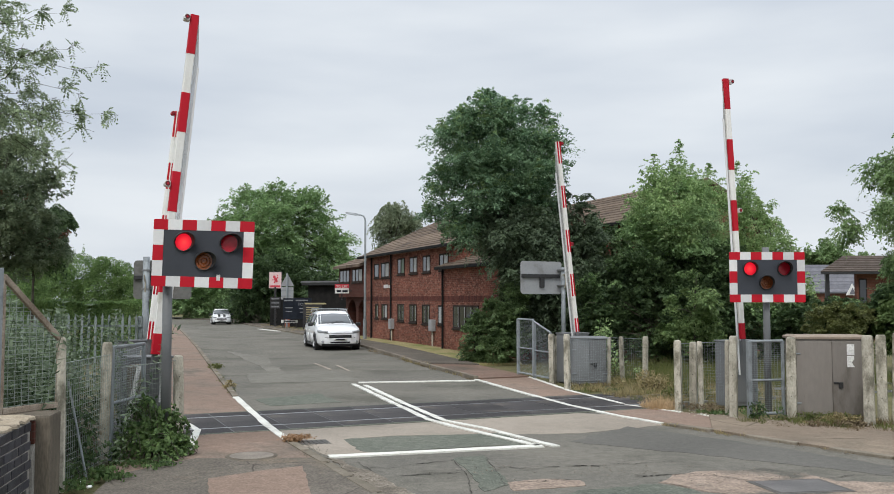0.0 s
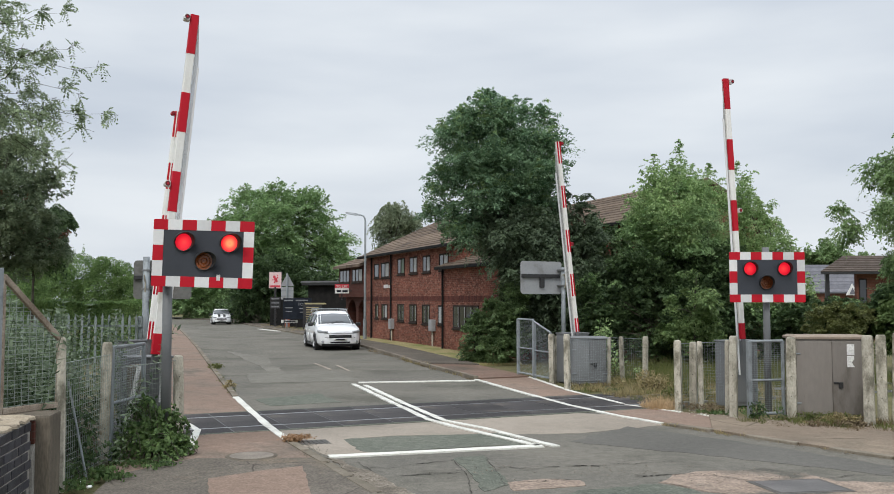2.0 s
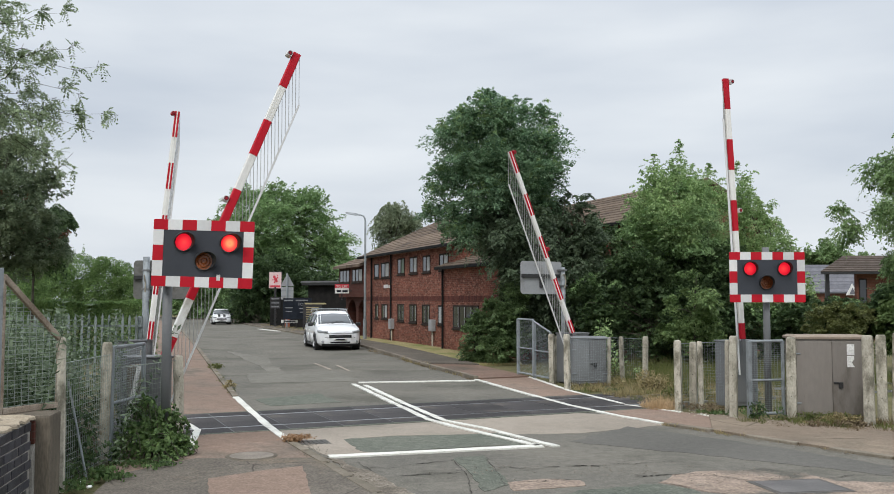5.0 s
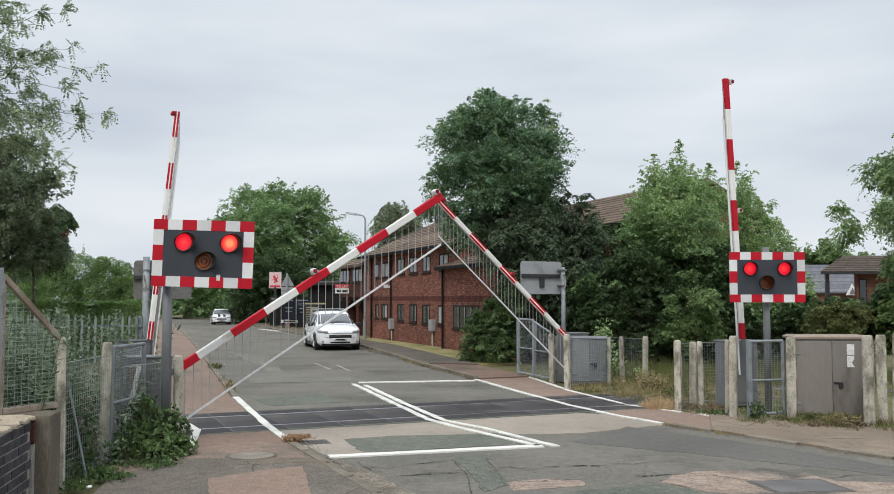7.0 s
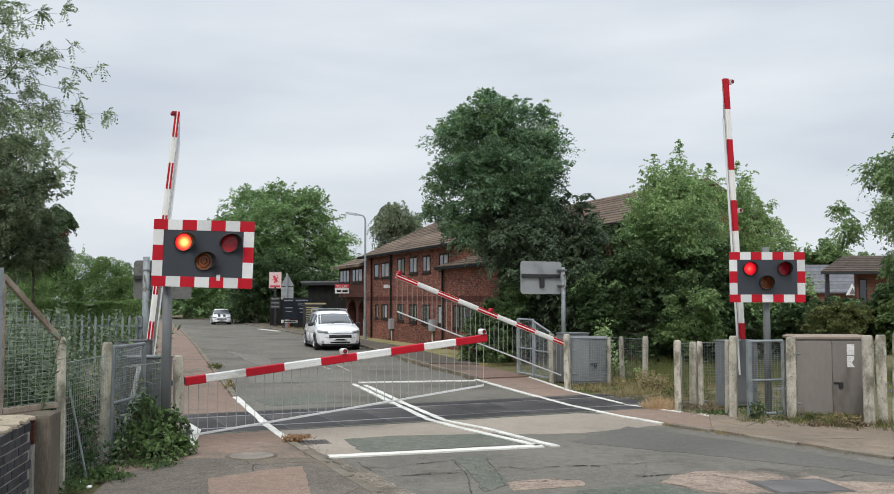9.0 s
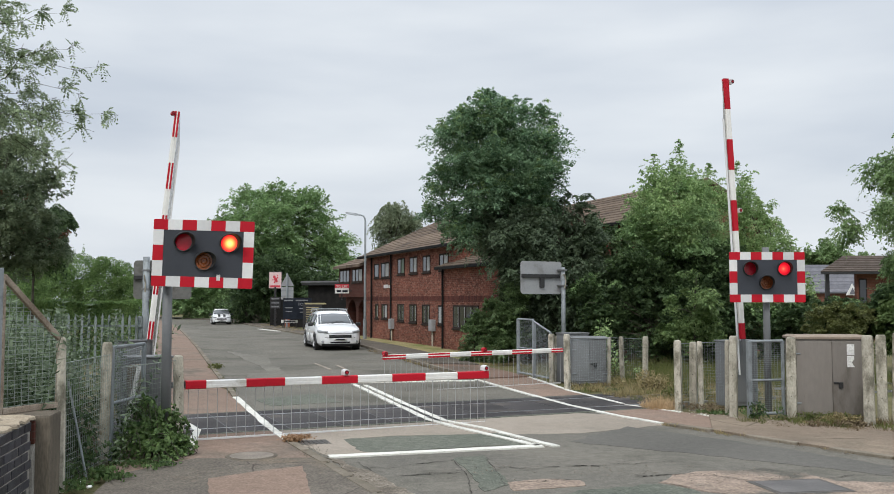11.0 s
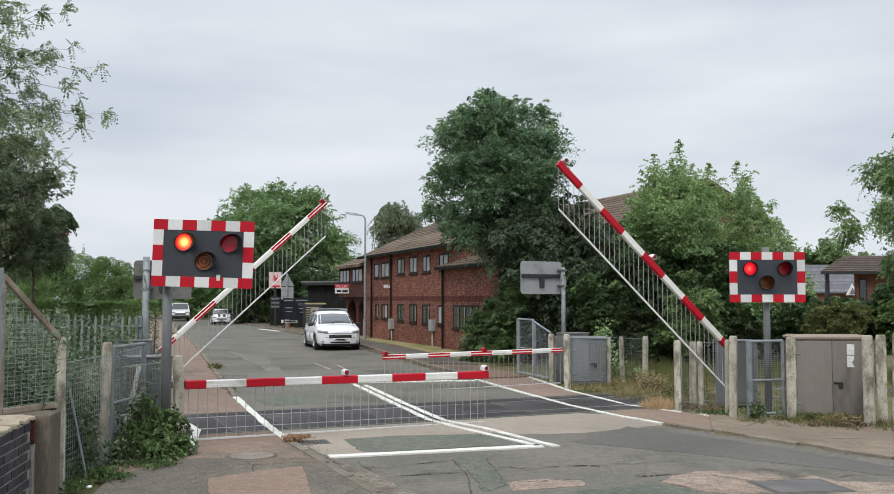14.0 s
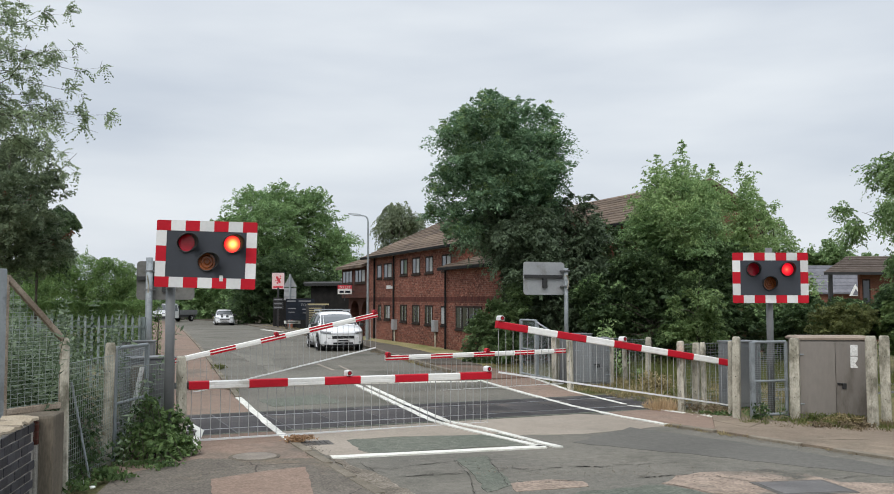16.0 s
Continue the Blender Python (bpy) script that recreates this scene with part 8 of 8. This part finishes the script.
def along(line, count, spread, z, seed):
    """Places near a line of the plan."""
    r = np.random.default_rng(seed)
    out = []
    for _ in range(count):
        k = r.integers(len(line) - 1)
        a, b, t = line[k], line[k + 1], r.random()
        out.append((a[0] + (b[0] - a[0]) * t + r.normal() * spread, a[1] + (b[1] - a[1]) * t + r.normal() * spread, z))
    return out


grit("kerb_grit", "loose grit along the pavement kerb", along([(-0.9, 10.4), (-1.6, 12.0), (-2.1, 13.3)], 420, 0.09, 0.014, 71), 0.011, gravel_edge, 71)
grit("kerb_grit", "loose grit along the cabinet kerb", along([(3.6, 15.2), (4.2, 14.4), (5.0, 13.1), (5.8, 12.0), (6.6, 11.1)], 500, 0.08, 0.004, 72), 0.011, kerb_mat, 72)
grit("road_grit", "small loose stones on the worn asphalt", along([(0.3, 11.4), (1.6, 11.3), (3.0, 11.2), (4.2, 10.9)], 380, 0.28, 0.007, 73), 0.009, gravel_edge, 73)
grit("pavement_grit", "loose stones and crumbs on the pavement", along([(-3.4, 11.4), (-2.6, 11.0), (-1.9, 10.6)], 200, 0.3, 0.018, 74), 0.008, kerb_mat, 74)
grit("fence_grit", "pale stones at the foot of the posts", along([(4.3, 17.0), (5.2, 15.8), (6.2, 15.2), (7.2, 14.7)], 300, 0.14, 0.03, 75), 0.014, concrete, 75)

# ---- litter ----


def scrap(x, y, size, seed, label):
    """A crumpled scrap of white paper."""
    r = random.Random(seed)
    bm = bmesh.new()
    bmesh.ops.create_icosphere(bm, subdivisions=2, radius=size)
    for v in bm.verts:
        v.co *= r.uniform(0.65, 1.15)
        v.co.z *= 0.6
    ob = link("paper_scrap", bm, paper)
    ob.matrix_world = pose(x, y, 0.016 + size * 0.5, r.uniform(-20, 20), 0, r.uniform(0, 90))
    return tagged(ob, label, "litter")


scrap(-4.12, 10.42, 0.045, 3, "crumpled white paper scrap among the weeds")
scrap(-3.94, 10.18, 0.034, 4, "small crumpled paper scrap on the pavement")
weeds("kerb_weed", "green weed tuft growing in the kerb joint", "weeds", (-6.98, 27.4), (0.1, 0.45), 240, 0.026, grass_green, 0.36, 63, loose=0.05, long=3.0)
weeds("kerb_weed", "dry weed tuft at the kerb of the railway", "weeds", (-5.1, 21.6), (0.08, 0.3), 160, 0.025, straw, 0.22, 66, loose=0.04, long=3.0)

# ---- vehicles ----


def wheel(parent, x, y, r, w, side):
    """side: +1 or -1, the outer side along y."""
    bm = bmesh.new()
    prof = [(r * 0.62, -w / 2), (r * 0.9, -w / 2), (r, -w * 0.32), (r, w * 0.32), (r * 0.9, w / 2), (r * 0.62, w / 2)]
    rings = [[(x + rr * math.cos(a * math.pi / 12), y + yy, r + rr * math.sin(a * math.pi / 12)) for a in range(24)] for rr, yy in prof]
    loft(bm, rings)
    t = part("wheel", bm, tyre, parent, "black tyre", True)
    bm = bmesh.new()
    y1 = y + side * (w / 2 + 0.004)
    for k in range(5):
        a = 2 * math.pi * k / 5
        tube(bm, (x, y1, r), (x + r * 0.58 * math.cos(a), y1, r + r * 0.58 * math.sin(a)), 0.035, 0.05, seg=5)
    tube(bm, (x, y1 - side * 0.02, r), (x, y1 + side * 0.012, r), 0.07, seg=10)
    part("rim", bm, alloy, t)


def panel(parent, name, pts, material, label="", thick=0.012):
    """A thin plate on four corners, raised along its normal."""
    p = [Vector(q) for q in pts]
    n = (p[1] - p[0]).cross(p[-1] - p[0]).normalized() * thick
    return part(name, loft(bmesh.new(), [p, [q + n for q in p]]), material, parent, label)


def soften(ob, width):
    """Rounded pressings: a bevel on every hard edge and smooth shading."""
    b = ob.modifiers.new("round", "BEVEL")
    b.width, b.segments, b.limit_method, b.angle_limit = width, 3, "ANGLE", radians(18)
    ob.data.shade_smooth()
    return ob


def curve(table, x):
    """Smooth value at x between the (x, value) marks of a table."""
    xs, vs = [p[0] for p in table], [p[1] for p in table]
    return float(np.interp(x, xs, vs))


def road_car(name, m, label, paint, L=4.65, W=1.86, H=1.6, r=0.34, rails=True, stripes=False):
    """A car that looks along +x: one pressed skin with glass, lamps and trim laid on it."""
    c = thing(name, m, label, "car")
    fx, fy, fz = L / 4.65, W / 1.86, H / 1.6
    top = [(-2.325, 0.95), (-2.24, 1.1), (-1.95, 1.46), (-1.7, 1.53), (-0.8, 1.585), (0.0, 1.6), (0.35, 1.575), (0.55, 1.5), (1.38, 1.055), (1.7, 1.01), (2.05, 0.935), (2.2, 0.87), (2.28, 0.8), (2.325, 0.7)]
    belt = [(-2.325, 0.85), (-2.1, 0.98), (0.0, 0.98), (1.3, 0.95), (1.7, 0.92), (2.05, 0.85), (2.2, 0.79), (2.325, 0.62)]
    half = [(-2.325, 0.72), (-2.2, 0.84), (-1.6, 0.91), (0.0, 0.93), (1.5, 0.92), (1.95, 0.88), (2.15, 0.8), (2.26, 0.68), (2.325, 0.46)]
    roof_half = [(-2.325, 0.62), (-1.95, 0.64), (0.0, 0.68), (0.55, 0.66), (1.38, 0.76), (1.95, 0.72), (2.15, 0.64), (2.325, 0.34)]

    def S(x, y, z):
        return (x * fx, y * fy, z * fz)

    def ring(x):
        t, b, w, g = curve(top, x), curve(belt, x), curve(half, x), curve(roof_half, x)
        b = min(b, t - 0.05)
        sill = 0.2 + 0.06 * max(0.0, abs(x) - 2.1)
        side = [(w * 0.86, sill), (w * 0.97, sill + 0.1), (w, 0.52), (w * 0.99, b - 0.14), (w * 0.955, b), (w * 0.93, b + 0.02 * (t - b)), ((w * 0.93 + g) / 2 + 0.015, (b + t) / 2 - 0.01), (g, t - 0.05 - 0.04 * min(1, (t - b) * 2)), (g * 0.86, t - 0.022), (g * 0.45, t - 0.004)]
        return [S(x, -y, z) for y, z in side] + [S(x, 0, t)] + [S(x, y, z) for y, z in side[::-1]]

    xs = sorted({p[0] for p in top + belt + half} | {-1.2, -0.4, 0.8, 1.1})
    body = part("body", loft(bmesh.new(), [ring(x) for x in xs]), paint, c)
    soften(body, 0.02)

    def skin(name, grid, material, label="", off=0.012, parent=None):
        """A thin curved plate over a grid of points, raised outwards."""
        bm = bmesh.new()
        rows = [[bm.verts.new(p) for p in row] for row in grid]
        for p, q in zip(rows, rows[1:]):
            for k in range(len(p) - 1):
                bm.faces.new((p[k], p[k + 1], q[k + 1], q[k]))
        bm.normal_update()
        mid = sum((f.calc_center_median() for f in bm.faces), Vector()) / len(bm.faces)
        if sum((f.normal for f in bm.faces), Vector()).dot(mid - Vector((0, 0, 0.6))) < 0:
            bmesh.ops.reverse_faces(bm, faces=bm.faces)
        bm.normal_update()
        bmesh.ops.solidify(bm, geom=bm.faces[:], thickness=-off)
        bmesh.ops.recalc_face_normals(bm, faces=bm.faces)
        return part(name, bm, material, parent or c, label, True)

    def over(x, s):
        """A point on the upper side: s from one edge (-1) to the other."""
        t, g = curve(top, x), curve(roof_half, x)
        return S(x, s * g * 1.02, t - 0.05 * s * s)

    skin("windscreen", [[over(x, s) for s in np.linspace(-0.97, 0.97, 9)] for x in (0.6, 0.8, 1.05, 1.32)], car_glass, "dark sloping windscreen")
    skin("rear_window", [[over(x, s) for s in np.linspace(-0.9, 0.9, 7)] for x in (-2.2, -2.1, -1.98)], car_glass, "rear window")

    def flank(side, x, v):
        t, b, w, g = curve(top, x), curve(belt, x), curve(half, x), curve(roof_half, x)
        return S(x, side * (w * 0.945 + (g - w * 0.945) * v + 0.012 * math.sin(math.pi * v)), b + (t - 0.08 - b) * v)

    for side in (-1, 1):
        for x0, x1, v1 in ((-1.95, -1.32, 0.85), (-1.26, -0.32, 0.92), (-0.24, 0.62, 0.92)):
            skin("side_window", [[flank(side, x, v) for v in (0.1, 0.35, 0.6, v1)] for x in np.linspace(x0, x1, 5)], car_glass, "dark side window")
        skin("side_window", [[flank(side, x, v) for v in (0.1, 0.4, 0.8)] for x in (0.66, 0.85, 1.02)], car_glass, "small front quarter window")
        for x0, x1 in ((-1.29, -0.28), (-0.28, 0.95)):
            grid = [[S(x, side * (curve(half, x) * (1.0 if z < 0.8 else 0.975) + 0.0), z) for z in (0.3, 0.52, 0.84)] for x in np.linspace(x0 + 0.02, x1 - 0.02, 4)]
            door = skin("door", grid, paint, "", 0.006)
            y1 = side * curve(half, x0) * fy
            part("door_handle", box(bmesh.new(), (x0 + 0.06) * fx, (x0 + 0.24) * fx, y1 - 0.035, y1 + 0.035, 0.76 * fz, 0.79 * fz, 0.01), paint, door)

    def nose(y, z):
        """How far forward the front reaches at a width and height."""
        xw = float(np.interp(-abs(y), [-0.93, -0.92, -0.88, -0.8, -0.68, -0.46], [0.0, 1.5, 1.95, 2.15, 2.26, 2.325]))
        xz = float(np.interp(-z, [-1.01, -0.935, -0.87, -0.8, -0.7], [1.7, 2.05, 2.2, 2.28, 2.325]))
        return min(xw, xz)

    def fascia(name, y0, y1, z0, z1, material, label="", off=0.014, tilt=0.0, parent=None):
        return skin(name, [[S(nose(y, z + tilt * abs(y)) + 0.0, y, z + tilt * abs(y)) for z in np.linspace(z0, z1, 3)] for y in np.linspace(y0, y1, 9)], material, label, off, parent)

    for side in (-1, 1):
        ys = sorted((side * 0.5, side * 0.87))
        lamp_glass = fascia("headlight", ys[0], ys[1], 0.655, 0.745, lamp_clear, "slim swept headlight", 0.016, 0.095)
        ys = sorted((side * 0.56, side * 0.63))
        fascia("lamp_bowl", ys[0], ys[1], 0.68, 0.72, grey_paint, "", 0.019, 0.095, lamp_glass)
        part("fog_lamp", tube(bmesh.new(), S(2.0, side * 0.7, 0.36), S(2.275, side * 0.7, 0.36), 0.05, seg=12), lamp_clear, c, "round fog lamp")
        mirror = part("mirror", box(bmesh.new(), -0.09, 0.08, -0.1, 0.1, -0.07, 0.07, 0.035, m=pose(0.85 * fx, side * 1.02 * fy, 1.03 * fz)), black, c, "black door mirror")
        part("mirror_glass", box(bmesh.new(), -0.1, -0.092, -0.075, 0.075, -0.05, 0.05, 0.004, m=pose(0.85 * fx, side * 1.02 * fy, 1.03 * fz)), car_glass, mirror)
        part("sill", box(bmesh.new(), -1.0 * fx, 1.0 * fx, side * 0.82 * fy - 0.07, side * 0.82 * fy + 0.07, 0.15, 0.25 * fz, 0.02), black, c, "black sill")
    fascia("grille_trim", -0.5, 0.5, 0.7, 0.722, alloy, "bright trim strip", 0.02)
    grille = fascia("grille", -0.46, 0.46, 0.52, 0.63, gutter_black, "black upper grille", 0.016)
    fascia("grille_bar", -0.44, 0.44, 0.572, 0.58, grey_paint, "", 0.021, 0.0, grille)
    fascia("lower_grille", -0.4, 0.4, 0.305, 0.365, gutter_black, "black lower grille", 0.016)
    fascia("bumper", -0.74, 0.74, 0.17, 0.28, gutter_black, "black lower bumper lip", 0.02)
    number = fascia("number_plate", -0.26, 0.26, 0.405, 0.495, paper, "white number plate", 0.022)
    fascia("plate_bar", -0.2, 0.2, 0.425, 0.475, gutter_black, "", 0.026, 0.0, number)
    for x in (-1.42, 1.4):
        for side in (-1, 1):
            y1 = curve(half, x) * fy
            bm = tube(bmesh.new(), (x * fx, side * (y1 - 0.3), r + 0.02), (x * fx, side * (y1 + 0.008), r + 0.02), r + 0.045, seg=28)
            part("wheel_arch", bm, black, c, "black wheel arch")
            wheel(c, x * fx, side * (y1 - 0.09), r, 0.21, side)
    for side in (-1, 1):
        part("wiper", tube(bmesh.new(), S(1.36, side * 0.1 - 0.3, 1.075), S(1.22, side * 0.1 + 0.2, 1.165), 0.009, seg=5), black, c)
    if rails:
        for side in (-1, 1):
            part("roof_rail", bent(bmesh.new(), [S(-1.6, side * 0.64, 1.53), S(-1.45, side * 0.64, 1.6), S(0.1, side * 0.64, 1.63), S(0.3, side * 0.64, 1.55)], 0.018), alloy, c, "silver roof rail")
        for x in (-0.95, -0.05):
            part("roof_bar", box(bmesh.new(), (x - 0.035) * fx, (x + 0.035) * fx, -0.72 * fy, 0.72 * fy, 1.645 * fz, 1.68 * fz, 0.01), galv, c, "grey roof bar")
    if stripes:
        for y in (-0.25, 0.25):
            skin("bonnet_stripe", [[S(x, yy, curve(top, x) - 0.004) for yy in (y - 0.12, y, y + 0.12)] for x in (1.42, 1.7, 2.05, 2.2, 2.27)], black, "black bonnet stripe", 0.01)
    return c


road_car("suv", pose(-5.0, 39.5, 0, 0, 0, -73.5), "white family suv with roof bars parked at the kerb", car_white, 4.65, 1.86, 1.6)
road_car("hatchback", pose(-18.9, 76.5, 0, 0, 0, -74), "white hatchback with black bonnet stripes parked far along the road", car_white, 3.65, 1.55, 1.28, 0.28, rails=False, stripes=True)


def pickup(m, label):
    """A white pickup van that looks along +x."""
    c = thing("pickup_van", m, label, "van")
    part("chassis", box(bmesh.new(), -2.4, 1.2, -0.7, 0.7, 0.38, 0.62, 0.02), black, c, "black chassis")
    sec = []
    for x, top, w in ((0.35, 1.62, 0.8), (0.55, 1.72, 0.84), (1.25, 1.7, 0.84), (1.75, 1.08, 0.88), (2.3, 0.95, 0.86), (2.45, 0.75, 0.8)):
        sec.append([(x, -w, 0.36), (x, -w, min(top, 1.0) - 0.05), (x, -w * (0.84 if top > 1.2 else 0.95), top), (x, w * (0.84 if top > 1.2 else 0.95), top), (x, w, min(top, 1.0) - 0.05), (x, w, 0.36)])
    part("cab", loft(bmesh.new(), sec), car_white, c, "white cab")
    panel(c, "windscreen", [(1.72, -0.76, 1.1), (1.72, 0.76, 1.1), (1.3, 0.66, 1.64), (1.3, -0.66, 1.64)], car_glass, "dark windscreen", 0.03)
    for side in (-1, 1):
        pts = [(0.6, side * 0.85, 1.02), (1.5, side * 0.865, 1.02), (1.2, side * 0.74, 1.6), (0.6, side * 0.74, 1.6)]
        panel(c, "side_window", pts if side < 0 else pts[::-1], car_glass, "dark side window", 0.02)
        for x in (-1.6, 1.6):
            wheel(c, x, side * 0.75, 0.32, 0.22, side)
        part("headlight", box(bmesh.new(), 2.25, 2.43, side * 0.6 - 0.16, side * 0.6 + 0.16, 0.72, 0.9, 0.02), lamp_clear, c, "clear headlight")
        part("load_side", box(bmesh.new(), -2.45, 0.28, side * 0.82 - 0.02, side * 0.82 + 0.02, 0.66, 1.08, 0.01), grey_paint, c, "grey load bed side")
    part("load_floor", box(bmesh.new(), -2.45, 0.28, -0.8, 0.8, 0.62, 0.66), black, c)
    part("tailboard", box(bmesh.new(), -2.47, -2.43, -0.84, 0.84, 0.66, 1.08), grey_paint, c)
    part("headboard", box(bmesh.new(), 0.28, 0.33, -0.8, 0.8, 0.66, 1.5), black, c, "black headboard")
    part("grille", box(bmesh.new(), 2.35, 2.462, -0.5, 0.5, 0.62, 0.76, 0.01), black, c, "black grille")
    part("bumper", box(bmesh.new(), 2.3, 2.5, -0.84, 0.84, 0.34, 0.56, 0.03), black, c, "black bumper")
    return c


van = pickup(pose(-34, 96, 0, 0, 0, -60), "white pickup van with grey load bed on the road")

# ---- what moves ----


def motions():
    for boom, rods, rail, z, rise, lift in moving:
        walk(boom, [(t, pose(0, 0, z, 0, -a, 0)) for t, a in lift])
        for rod, x in rods:
            walk(rod, [(t, pose(x, 0, rise - 0.065, 0, a, 0)) for t, a in lift])
        walk(rail, [(t, pose(-ROD_LONG * math.sin(radians(a)), 0, rise - 0.065 - ROD_LONG * math.cos(radians(a)))) for t, a in lift])
    # the van comes round the bend, stops and turns off
    walk(van, [(0.0, pose(-60, 128, 0, 0, 0, -50)), (9.0, pose(-44, 112, 0, 0, 0, -52)), (11.3, pose(-31.3, 98, 0, 0, 0, -58)), (12.0, pose(-27.6, 92, 0, 0, 0, -66)), (12.5, pose(-26.8, 90, 0, 0, 0, -68)), (13.0, pose(-26.2, 89, 0, 0, 0, -70)), (13.5, pose(-25.9, 88.5, 0, 0, 0, -71.5)), (14.0, pose(-25.7, 88, 0, 0, 0, -73)), (14.6, pose(-25.45, 87.6, 0, 0, 0, -75)), (15.0, pose(-25.6, 87.5, 0, 0, 0, -79)), (15.3, pose(-25.75, 87.4, 0, 0, 0, -86)), (15.6, pose(-25.9, 87.2, 0, 0, 0, -96)), (16.0, pose(-26.2, 86.9, 0, 0, 0, -110))])
    # the red lamps flash in turn; added sliding discs imitate the dim and dark lens
    for unlit_disc, dim, warm, x, z, first in blades:
        away = 0.27 if first else -0.27
        # a beat lasts 25 thirtieths of a second; spans of it in which each disc covers the lens
        spans = (((-2, 3), (10, 12)), ((4, 9),), ()) if first else (((-2, -1), (11, 14)), ((15, 22),), ((0, 0), (10, 10)))
        for ob, deep, shut in ((dim, -0.1735 if first else -0.177, spans[0]), (unlit_disc, -0.1805 if first else -0.184, spans[1]), (warm, -0.1705, spans[2])):
            if ob is None:
                continue
            closed = {25 * k + f for k in range(-1, 21) for f0, f1 in shut for f in range(f0, f1 + 1)}
            if not first:
                closed = closed | {0, 1} if ob is unlit_disc else closed - {0, 1}
            state = [1.0 if f in closed else 0.0 for f in range(481)]
            rows = [(f / 30, state[f]) for f in range(481) if f in (0, 480) or state[f] != state[f - 1] or state[f] != state[f + 1]]
            walk(ob, [(t, pose(x + away * (1 - v), deep, z)) for t, v in rows])


motions()
